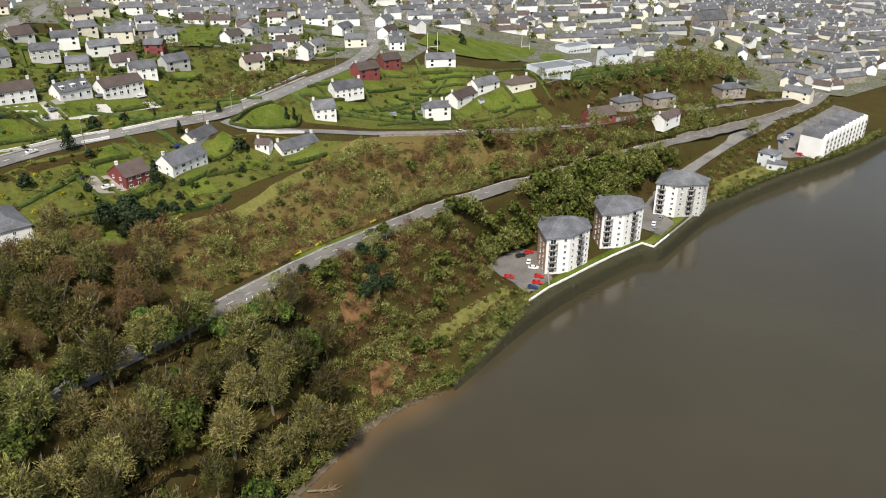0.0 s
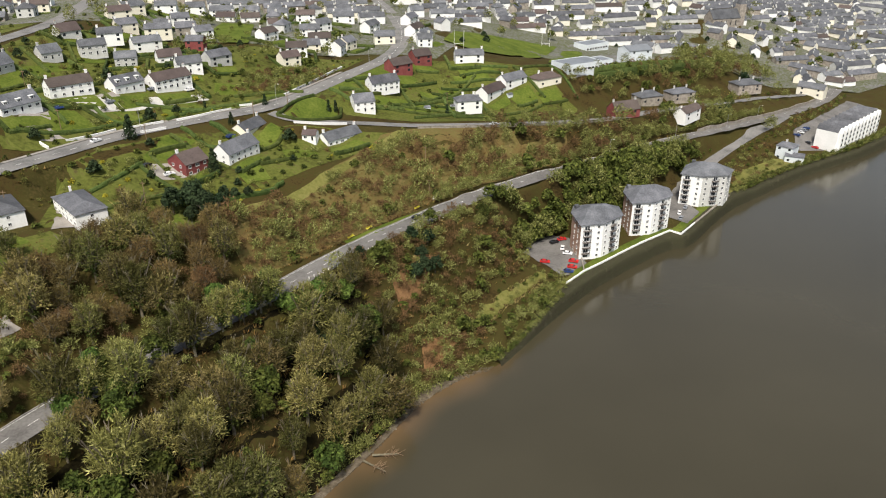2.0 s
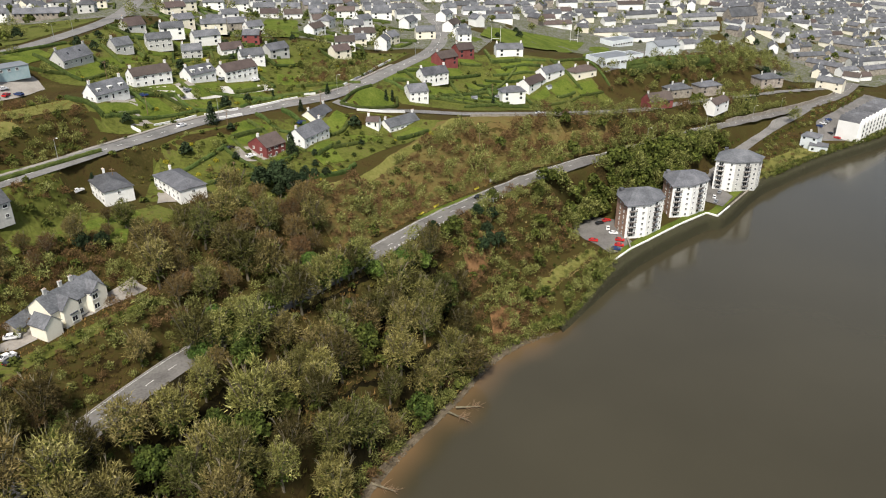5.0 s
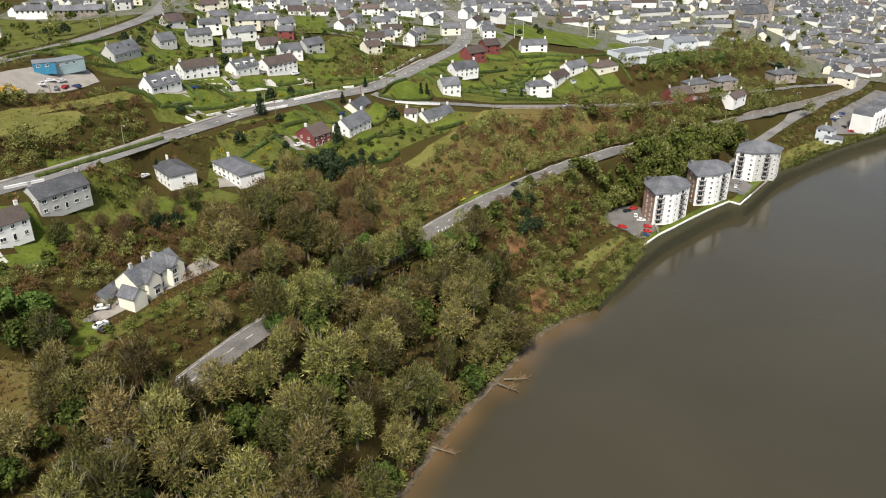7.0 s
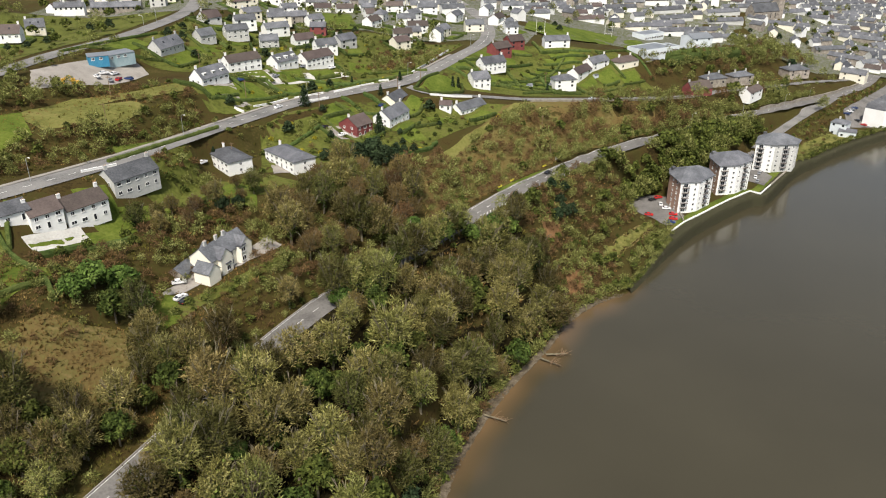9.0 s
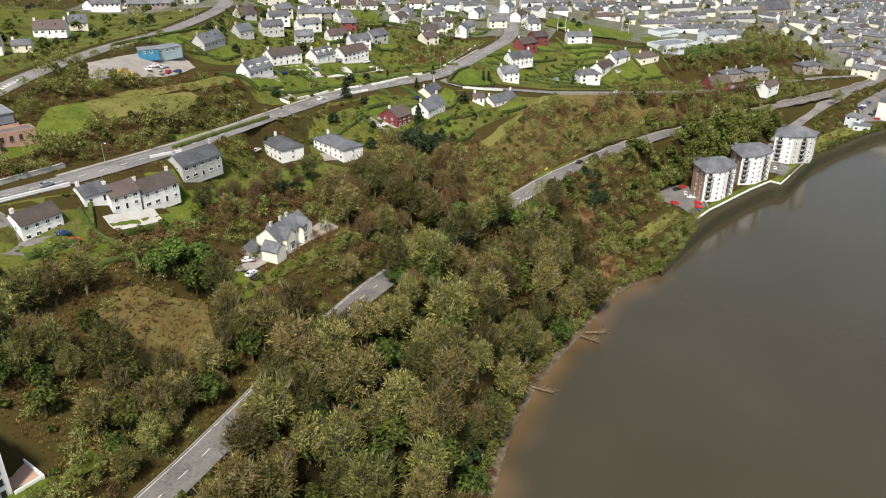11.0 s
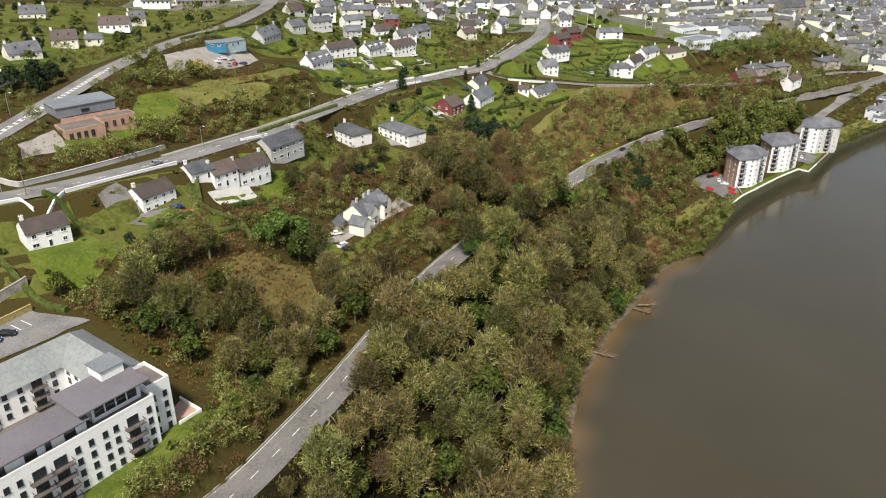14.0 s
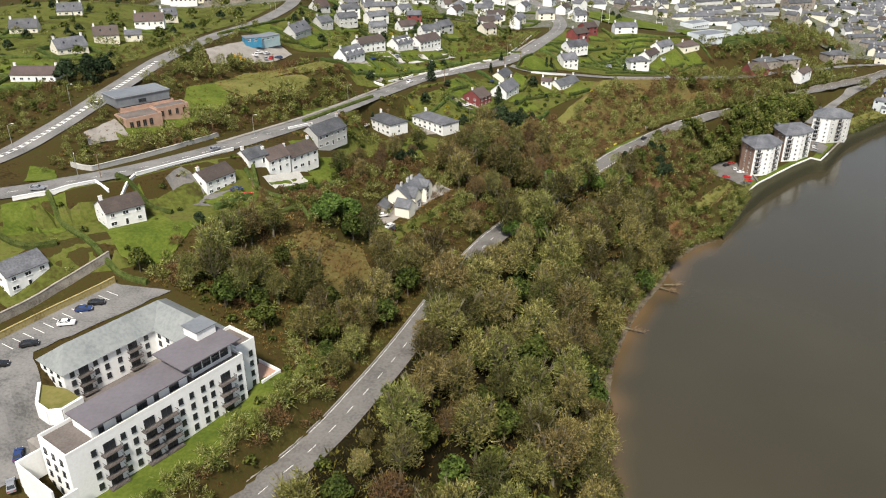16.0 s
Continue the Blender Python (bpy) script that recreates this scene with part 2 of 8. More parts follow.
M = dict(
    scrub=mat("rough_ground", [(0.026, 0.019, 0.007), (0.050, 0.036, 0.012), (0.040, 0.037, 0.010), (0.068, 0.052, 0.018)], 0.09, 0.95, 0.4, 12, spec=0.06),
    slope=mat("bracken_slope", [(0.07, 0.05, 0.018), (0.12, 0.085, 0.032), (0.105, 0.092, 0.03), (0.16, 0.12, 0.05)], 0.1, 0.95, 0.4, 10, spec=0.06),
    garden=mat("garden_ground", [(0.045, 0.038, 0.014), (0.060, 0.064, 0.015), (0.080, 0.092, 0.019), (0.100, 0.108, 0.026), (0.075, 0.064, 0.024)], 0.07, 0.95, 0.1, 10, spec=0.06),
    town=mat("town_ground", [(0.05, 0.065, 0.02), (0.145, 0.14, 0.13), (0.07, 0.082, 0.028), (0.17, 0.165, 0.158), (0.10, 0.096, 0.088)], 0.05, 0.95, 0.05, 8, spec=0.06),
    pale_slate=mat("weathered_pale_slate", [(0.15, 0.165, 0.165), (0.20, 0.215, 0.21), (0.24, 0.25, 0.245)], 0.15, 0.7, 0.02, 8),
    # leaf litter blackened well below its own brown to stand in for tree shade
    shaded_litter=mat("shade_dark_leaf_litter", [(0.006, 0.005, 0.002), (0.012, 0.010, 0.004), (0.020, 0.016, 0.006)], 0.15, 0.95, 0.3, 9, spec=0.06),
    lawn=mat("lawn_grass", [(0.050, 0.074, 0.012), (0.082, 0.108, 0.017), (0.118, 0.138, 0.028)], 0.12, 0.95, 0.05, 9, spec=0.06),
    meadow=mat("dry_meadow", [(0.085, 0.088, 0.022), (0.13, 0.128, 0.036), (0.175, 0.155, 0.055)], 0.08, 0.95, 0.1, 9, spec=0.06),
    straw=mat("dead_grass", [(0.20, 0.155, 0.06), (0.36, 0.29, 0.13), (0.24, 0.20, 0.08)], 0.2, 0.95, 0.1, 8, spec=0.06),
    earth=mat("red_earth", [(0.12, 0.066, 0.028), (0.24, 0.135, 0.065)], 0.2, 0.95, 0.1, 8, spec=0.06),
    mud=mat("shore_stones", [(0.045, 0.034, 0.02), (0.085, 0.068, 0.045), (0.15, 0.125, 0.09)], 0.35, 0.9, 0.4, 7, island=0.35),
    asphalt=mat("asphalt", [(0.10, 0.098, 0.095), (0.17, 0.165, 0.157), (0.21, 0.203, 0.193)], 0.12, 0.9, 0.01, 14, spec=0.15),
    road_dark=mat("worn_asphalt", [(0.085, 0.08, 0.074), (0.135, 0.128, 0.12), (0.17, 0.162, 0.152)], 0.12, 0.9, 0.01, 12),
    gravel=mat("gravel", [(0.20, 0.18, 0.16), (0.30, 0.28, 0.25)], 0.2, 0.95, 0.03, 12),
    paint=mat("road_paint", [(0.62, 0.62, 0.58), (0.78, 0.78, 0.75)], 0.6, 0.8),
    white=mat("white_render", [(0.70, 0.70, 0.67), (0.80, 0.80, 0.78)], 0.18, 0.85, 0.01, 9, vary=0.04),
    cream=mat("cream_render", [(0.66, 0.62, 0.50), (0.76, 0.72, 0.60)], 0.18, 0.85, 0.01, 9, vary=0.06),
    paving=mat("pale_concrete_paving", [(0.36, 0.35, 0.32), (0.50, 0.49, 0.46)], 0.2, 0.9, 0.0, 8),
    ivory=mat("ivory_render", [(0.72, 0.68, 0.56), (0.79, 0.76, 0.65)], 0.18, 0.85, 0.01, 9),
    grey=mat("grey_render", [(0.40, 0.40, 0.38), (0.55, 0.55, 0.52)], 0.18, 0.85, 0.01, 9, vary=0.12),
    pale=mat("pale_cladding", [(0.52, 0.56, 0.58), (0.64, 0.68, 0.70)], 0.15, 0.7, 0.0, 9, vary=0.05),
    red=mat("red_painted_brick", [(0.15, 0.04, 0.035), (0.23, 0.07, 0.06)], 0.3, 0.85, 0.01, 9, vary=0.1),
    brick=mat("brown_brick", [(0.32, 0.20, 0.145), (0.43, 0.29, 0.22)], 0.4, 0.9, 0.02, 9, vary=0.05),
    stone=mat("rubble_stone", [(0.15, 0.13, 0.11), (0.27, 0.24, 0.20), (0.36, 0.33, 0.28)], 0.5, 0.92, 0.08, 5, vary=0.15),
    moss=mat("mossy_quay_stone", [(0.014, 0.013, 0.007), (0.05, 0.045, 0.028), (0.024, 0.027, 0.011), (0.085, 0.074, 0.05)], 0.55, 0.95, 0.5, 4, spec=0.1),
    slate=mat("slate", [(0.055, 0.058, 0.064), (0.09, 0.093, 0.102), (0.135, 0.138, 0.15)], 0.22, 0.6, 0.02, 8, vary=0.3),
    tile=mat("brown_roof_tiles", [(0.055, 0.042, 0.038), (0.09, 0.07, 0.062)], 0.25, 0.75, 0.03, 8, vary=0.25),
    membrane=mat("violet_grey_roof_sheet", [(0.115, 0.105, 0.115), (0.15, 0.138, 0.15)], 0.12, 0.65, 0.0, 10),
    dull=mat("dull_flat_roof", [(0.10, 0.085, 0.075), (0.16, 0.14, 0.13)], 0.2, 0.9, 0.01, 10),
    metal=mat("grey_metal_roof", [(0.17, 0.185, 0.20), (0.24, 0.255, 0.27)], 0.1, 0.45, 0.0, 9, metal=0.3),
    dark=mat("dark_painted_metal", [(0.02, 0.022, 0.025), (0.04, 0.042, 0.045)], 0.5, 0.5),
    steel=mat("galvanised_steel", [(0.35, 0.36, 0.37), (0.48, 0.49, 0.5)], 0.8, 0.45, metal=0.7),
    glass=mat("window_glass", [(0.015, 0.018, 0.022), (0.03, 0.034, 0.04)], 0.4, 0.08, spec=0.6),
    frame=mat("white_window_frame", [(0.72, 0.72, 0.70), (0.8, 0.8, 0.78)], 0.5, 0.5),
    wood=mat("weathered_wood", [(0.13, 0.085, 0.05), (0.22, 0.15, 0.09)], 0.6, 0.85, 0.01),
    yellow=mat("yellow_paint", [(0.55, 0.48, 0.05), (0.68, 0.60, 0.08)], 0.6, 0.6),
    orange=mat("ochre_machine_paint", [(0.50, 0.27, 0.02), (0.6, 0.36, 0.04)], 0.6, 0.5),
    blue=mat("blue_container_paint", [(0.03, 0.17, 0.30), (0.06, 0.24, 0.36)], 0.4, 0.6),
    teal=mat("pale_blue_sheeting", [(0.28, 0.40, 0.42), (0.38, 0.48, 0.50)], 0.2, 0.6, vary=0.05),
    bark=mat("bark", [(0.09, 0.078, 0.05), (0.19, 0.17, 0.12)], 0.8, 0.95, vary=0.25, spec=0.06),
    twig=mat("bare_twigs", [(0.042, 0.041, 0.011), (0.115, 0.109, 0.032), (0.235, 0.220, 0.090)], 0.35, 0.95, fine=5, vary=0.55, island=0.5, spec=0.06),
    russet=mat("russet_twigs", [(0.075, 0.052, 0.020), (0.155, 0.112, 0.046)], 0.35, 0.95, fine=5, vary=0.35, island=0.45, spec=0.06),
    ivy=mat("ivy_leaves", [(0.018, 0.028, 0.007), (0.045, 0.062, 0.013), (0.082, 0.098, 0.022)], 0.4, 0.7, fine=5, vary=0.4, island=0.5, spec=0.06),
    dark_leaf=mat("dark_evergreen_leaves", [(0.012, 0.022, 0.01), (0.03, 0.045, 0.02)], 0.4, 0.75, fine=5, vary=0.3, island=0.5, spec=0.06),
    laurel=mat("laurel_leaves", [(0.03, 0.055, 0.011), (0.058, 0.096, 0.019), (0.088, 0.125, 0.03)], 0.4, 0.6, fine=5, vary=0.2, island=0.5, spec=0.06),
    gorse=mat("gorse_in_flower", [(0.16, 0.15, 0.02), (0.34, 0.30, 0.03)], 0.4, 0.9, fine=5, island=0.4, spec=0.06),
    hedge=mat("hedge_leaves", [(0.022, 0.035, 0.01), (0.05, 0.07, 0.018), (0.08, 0.10, 0.03)], 0.5, 0.9, 0.25, 6, vary=0.3, island=0.35, spec=0.06),
    bracken=mat("dead_bracken", [(0.09, 0.052, 0.016), (0.155, 0.098, 0.034), (0.22, 0.155, 0.06)], 0.12, 0.95, fine=8, island=0.45, spec=0.06),
    rough_grass=mat("rough_grass_blades", [(0.050, 0.047, 0.010), (0.095, 0.085, 0.019), (0.14, 0.12, 0.032)], 0.12, 0.95, fine=8, island=0.4, spec=0.06),
    car_red=mat("red_car_paint", [(0.42, 0.02, 0.02), (0.48, 0.025, 0.025)], 0.5, 0.25, spec=0.6),
    car_white=mat("white_car_paint", [(0.72, 0.72, 0.72), (0.78, 0.78, 0.78)], 0.5, 0.25, spec=0.6),
    car_blue=mat("dark_blue_car_paint", [(0.02, 0.04, 0.13), (0.025, 0.05, 0.15)], 0.5, 0.25, spec=0.6),
    car_grey=mat("grey_car_paint", [(0.20, 0.21, 0.23), (0.25, 0.26, 0.28)], 0.5, 0.3, spec=0.6),
    car_black=mat("black_car_paint", [(0.012, 0.012, 0.014), (0.018, 0.018, 0.02)], 0.5, 0.25, spec=0.6),
    tyre=mat("tyre_rubber", [(0.015, 0.015, 0.015), (0.03, 0.03, 0.03)], 1.0, 0.9),
)


def water_material():
    m = bpy.data.materials.new("silty_river_water")
    m.use_nodes = True
    n, l = m.node_tree.nodes, m.node_tree.links
    b = n["Principled BSDF"]
    b.inputs["Roughness"].default_value = 0.16
    b.inputs["IOR"].default_value = 1.46
    geo = n.new("ShaderNodeNewGeometry")
    broad = n.new("ShaderNodeTexNoise")
    broad.inputs["Scale"].default_value, broad.inputs["Detail"].default_value = 0.012, 3
    l.new(geo.outputs["Position"], broad.inputs["Vector"])
    ramp = n.new("ShaderNodeValToRGB")
    ramp.color_ramp.elements[0].position, ramp.color_ramp.elements[1].position = 0.3, 0.7
    ramp.color_ramp.elements[0].color, ramp.color_ramp.elements[1].color = (0.038, 0.033, 0.019, 1), (0.048, 0.042, 0.025, 1)
    l.new(broad.outputs[0], ramp.inputs[0])
    silt = n.new("ShaderNodeAttribute")
    silt.attribute_name = "silt"
    blend = n.new("ShaderNodeMix")
    blend.data_type = 'RGBA'
    l.new(silt.outputs["Fac"], blend.inputs["Factor"])
    l.new(ramp.outputs[0], blend.inputs["A"])
    blend.inputs["B"].default_value = (0.135, 0.085, 0.042, 1)
    l.new(blend.outputs["Result"], b.inputs["Base Color"])
    prev = None
    for s, d, k in ((0.35, 0.05, 0.35), (1.7, 0.015, 0.3)):
        ripple = n.new("ShaderNodeTexNoise")
        ripple.inputs["Scale"].default_value, ripple.inputs["Detail"].default_value = s, 3
        l.new(geo.outputs["Position"], ripple.inputs["Vector"])
        bp = n.new("ShaderNodeBump")
        bp.inputs["Strength"].default_value, bp.inputs["Distance"].default_value = k, d
        l.new(ripple.outputs[0], bp.inputs["Height"])
        if prev:
            l.new(prev.outputs[0], bp.inputs["Normal"])
        prev = bp
    l.new(prev.outputs[0], b.inputs["Normal"])
    return m


M["water"] = water_material()


# ---- mesh helpers ----
def mesh_of(name, verts, faces, material, smooth=False):
    me = bpy.data.meshes.new(name)
    me.from_pydata([tuple(v) for v in verts], [], faces)
    me.materials.append(material)
    if smooth:
        me.polygons.foreach_set("use_smooth", [True] * len(me.polygons))
    me.update()
    return me


def part_mesh(name, me, parent, at=None, label=""):
    ob = new(name, me)
    ob.parent = parent
    if at is not None:
        ob.matrix_basis = at
    return tagged(ob, label)


class Shape:
    """Collects boxes, prisms and strips for one mesh."""
    def __init__(self):
        self.v, self.f = [], []

    def add(self, verts, faces):
        k = len(self.v)
        self.v += [tuple(p) for p in verts]
        self.f += [tuple(i + k for i in f) for f in faces]
        return self

    def box(self, x0, y0, z0, x1, y1, z1):
        return self.add([(x0, y0, z0), (x1, y0, z0), (x1, y1, z0), (x0, y1, z0), (x0, y0, z1), (x1, y0, z1), (x1, y1, z1), (x0, y1, z1)],
                        [(3, 2, 1, 0), (4, 5, 6, 7), (0, 1, 5, 4), (1, 2, 6, 5), (2, 3, 7, 6), (3, 0, 4, 7)])

    def prism(self, ring, z0, z1):
        n = len(ring)
        return self.add([(x, y, z0) for x, y in ring] + [(x, y, z1) for x, y in ring],
                        [tuple(range(n - 1, -1, -1)), tuple(range(n, 2 * n))] + [(i, (i + 1) % n, n + (i + 1) % n, n + i) for i in range(n)])

    def tube(self, a, b, ra, rb, sides=5):
        a, b = Vector(a), Vector(b)
        q = (b - a).to_track_quat('Z', 'Y')
        ring = [Vector((math.cos(2 * math.pi * i / sides), math.sin(2 * math.pi * i / sides), 0)) for i in range(sides)]
        return self.add([a + q @ (r * ra) for r in ring] + [b + q @ (r * rb) for r in ring],
                        [(i, (i + 1) % sides, sides + (i + 1) % sides, sides + i) for i in range(sides)] + [tuple(range(sides, 2 * sides))])

    def mesh(self, name, material, smooth=False):
        return mesh_of(name, self.v, self.f, material, smooth)


def thing(name, x, y, z, turn=0, label="", category="", group="", kind=""):
    ob = new(name)
    ob.empty_display_size = 0.5
    ob.matrix_world = pose(x, y, z, 0, 0, turn)
    return tagged(ob, label, category, group, kind)


def along(line, step):
    """Evenly stepped places on a polyline, smoothed: x, y and unit direction."""
    p = np.array([q[:2] for q in line], float)
    for _ in range(2):
        a, b = p[:-1] * 0.75 + p[1:] * 0.25, p[:-1] * 0.25 + p[1:] * 0.75
        p = np.vstack([p[:1], np.stack([a, b], 1).reshape(-1, 2), p[-1:]])
    d = np.concatenate([[0], np.cumsum(np.hypot(*np.diff(p, axis=0).T))])
    s = np.linspace(0, d[-1], max(2, int(d[-1] / step)))
    x, y = np.interp(s, d, p[:, 0]), np.interp(s, d, p[:, 1])
    tx, ty = np.gradient(x), np.gradient(y)
    n = np.hypot(tx, ty)
    return x, y, tx / n, ty / n


def ribbon(line, offsets, lift, step=4.0):
    """A draped strip; offsets to the left of the line, one row of points each. The cross-section stays level."""
    x, y, tx, ty = along(line, step)
    rows = []
    mid = ground_z(x, y)
    for o in offsets:
        px, py = x - ty * o, y + tx * o
        rows.append(np.stack([px, py, np.maximum(mid, ground_z(px, py)) + lift], 1))
    v = np.concatenate(rows)
    n = len(x)
    f = [(j * n + i, j * n + i + 1, (j + 1) * n + i + 1, (j + 1) * n + i) for j in range(len(offsets) - 1) for i in range(n - 1)]
    return v, [q[::-1] for q in f]


def drape(name, ring, material, lift=0.25, label="", kind="structure", category="", cell=3.0, wobble=0.8):
    """A patch of ground cover inside a ring, lying on the land, with an uneven edge."""
    bm = bmesh.new()
    n = len(ring)
    edge = []
    for i in range(n):
        a, b = Vector(ring[i]), Vector(ring[(i + 1) % n])
        k = max(1, int((b - a).length / cell))
        for j in range(k):
            p = a.lerp(b, j / k)
            w = wobble * noise.noise((p.x * 0.3, p.y * 0.3, 1.7))
            edge.append(bm.verts.new((p.x + w, p.y + wobble * noise.noise((p.x * 0.3, p.y * 0.3, 9.1)), 0)))
    bm.faces.new(edge)
    bmesh.ops.triangulate(bm, faces=bm.faces[:])
    for _ in range(4):
        long = [e for e in bm.edges if e.calc_length() > cell * 1.6]
        if not long:
            break
        bmesh.ops.subdivide_edges(bm, edges=long, cuts=1)
        bmesh.ops.triangulate(bm, faces=bm.faces[:])
    co = np.array([v.co[:] for v in bm.verts])
    for v, z in zip(bm.verts, ground_z(co[:, 0], co[:, 1])):
        v.co.z = z + lift
    bmesh.ops.recalc_face_normals(bm, faces=bm.faces[:])
    me = bpy.data.meshes.new(name)
    bm.to_mesh(me)
    bm.free()
    if me.polygons and me.polygons[0].normal.z < 0:
        me.flip_normals()
    me.materials.append(material)
    return tagged(new(name, me), label, category, "", kind)


# ---- ground, river, roads ----
def land():
    def ticks(lo, hi, step, far):
        inner = list(np.arange(lo, hi + 1, step))
        out, d = [], step
        a, b = lo, hi
        left, right = [], []
        while b < far:
            d *= 1.35
            a, b = a - d, b + d
            left.append(a)
            right.append(b)
        return np.array(left[::-1] + inner + right)
    xs, ys = ticks(-330, 300, 3.0, 4200), ticks(-60, 600, 3.0, 4200)
    X, Y = np.meshgrid(xs, ys)
    Z = ground_z(X.ravel(), Y.ravel())
    nx, ny = len(xs), len(ys)
    v = np.stack([X.ravel(), Y.ravel(), Z], 1)
    f = [(j * nx + i, j * nx + i + 1, (j + 1) * nx + i + 1, (j + 1) * nx + i) for j in range(ny - 1) for i in range(nx - 1)]
    tagged(new("ground", mesh_of("ground", v, f, M["scrub"], True)), "brown and olive rough hillside above the river", "ground", "", "structure")


land()


def river():
    """The river's surface; the attribute silt tells how much stirred-up mud the shallows carry."""
    xs = np.concatenate([[-4500, -900, -300], np.arange(-140, 26, 3.0), [60, 200, 800, 4500]])
    ys = np.concatenate([[-4500, -900, -200], np.arange(-80, 236, 3.0), [300, 600, 1500, 4500]])
    X, Y = np.meshgrid(xs, ys)
    nx, ny = len(xs), len(ys)
    f = [(j * nx + i, j * nx + i + 1, (j + 1) * nx + i + 1, (j + 1) * nx + i) for j in range(ny - 1) for i in range(nx - 1)]
    me = mesh_of("water", np.stack([X.ravel(), Y.ravel(), 0 * X.ravel()], 1), f, M["water"])
    off = nearest(SHORE, X.ravel(), Y.ravel())[0]
    patch = np.array([0.75 + 0.5 * noise.noise((a * 0.06, b * 0.06, 2.0)) for a, b in zip(X.ravel(), Y.ravel())])
    silt = np.clip(1 - off / (11 * patch + 3), 0, 1) ** 1.3 * np.clip((14 - X.ravel()) / 10, 0, 1) * np.clip(patch, 0, 1)
    me.attributes.new("silt", 'FLOAT', 'POINT').data.foreach_set("value", silt.astype(np.float32))
    tagged(new("water", me), "calm brown silty river with faint ripples", "river", "", "structure")


river()


def road(name, line, half, material, label, lift=0.3, step=4.0):
    v, f = ribbon(line, [-half, -half / 3, half / 3, half], lift, step)
    return tagged(new(name, mesh_of(name, v, f, material, True)), label, "road", "", "structure")


def edge_wall(name, line, offset, high, thick, material, label, category="wall", kind="structure", step=3.0, uneven=0.0):
    """A wall or kerb that follows the land."""
    x, y, tx, ty = along(line, step)
    px, py = x - ty * offset, y + tx * offset
    z = ground_z(px, py)
    s = Shape()
    v = []
    for o, top in ((-thick / 2, 0), (-thick / 2, 1), (thick / 2, 1), (thick / 2, 0)):
        wob = np.array([uneven * noise.noise((a * 0.4, b * 0.4, 3 + o)) for a, b in zip(px, py)])
        v.append(np.stack([px - ty * o, py + tx * o, z + (high + wob if top else -0.6)], 1))
    n = len(x)
    f = [(k * n + i, k * n + i + 1, (k + 1) * n + i + 1, (k + 1) * n + i)[::-1] for k in range(3) for i in range(n - 1)]
    f += [(0, n, 2 * n, 3 * n), (4 * n - 1, 3 * n - 1, 2 * n - 1, n - 1)]
    return tagged(new(name, mesh_of(name, np.concatenate(v), f, material)), label, category, "", kind)


def dashes(name, line, offset, length, gap, width, lift, label):
    x, y, tx, ty = along(line, 1.0)
    s = Shape()
    i = 0
    while i + length < len(x):
        a, b = i, int(i + length)
        pts = []
        for k, o in ((a, -1), (b, -1), (b, 1), (a, 1)):
            px, py = x[k] - ty[k] * (offset + o * width / 2), y[k] + tx[k] * (offset + o * width / 2)
            pts.append((px, py, max(gz(x[k], y[k]), gz(px, py)) + lift))
        s.add(pts, [(0, 1, 2, 3)])
        i += int(length + gap)
    return tagged(new(name, s.mesh(name, M["paint"])), label, "road marking", "", "structure")


road("road_lower", LOWER, 4.4, M["road_dark"], "grey asphalt road along the wooded river bank")
road("road_upper", UPPER, 5.0, M["asphalt"], "wide grey asphalt road between the houses")
road("road_west", WEST, 5.2, M["asphalt"], "grey asphalt main road with hatched white markings", lift=0.34)
road("road_middle", MIDDLE, 3.0, M["asphalt"], "narrow lane above the scrub slope", lift=0.36)
road("road_slip", SLIP, 3.6, M["asphalt"], "short access road down to the apartments", lift=0.33)
dashes("centre_line", LOWER, 0, 3, 5, 0.14, 0.36, "broken white centre line on the bank road")
dashes("edge_line", LOWER, 4.0, 6, 0, 0.12, 0.36, "thin white edge line on the bank road")
dashes("centre_line", UPPER, 0, 3, 5, 0.2, 0.36, "broken white centre line on the upper road")
dashes("hatching", WEST[:6], -0.9, 12, 0, 0.16, 0.42, "white border of the hatched strip on the main road")
dashes("hatching", WEST[:6], 0.9, 12, 0, 0.16, 0.42, "white border of the hatched strip on the main road")
dashes("hatching", WEST[:6], 0.0, 1, 2, 1.7, 0.42, "white bars of the hatched strip on the main road")
edge_wall("kerb", LOWER, 4.65, 0.42, 0.3, M["gravel"], "concrete kerb of the bank road", "kerb")
edge_wall("pavement", UPPER[5:16], 6.3, 0.48, 1.8, M["gravel"], "pale concrete footpath beside the upper road", "pavement")

# quay wall with a mossy slope on its river side and a white parapet
QUAY = [(4, 211), (38, 259), (64, 285), (92, 310), (97, 306), (118, 335), (136, 357), (150, 368), (172, 388), (208, 415), (245, 439), (289, 478), (420, 590), (900, 900)]


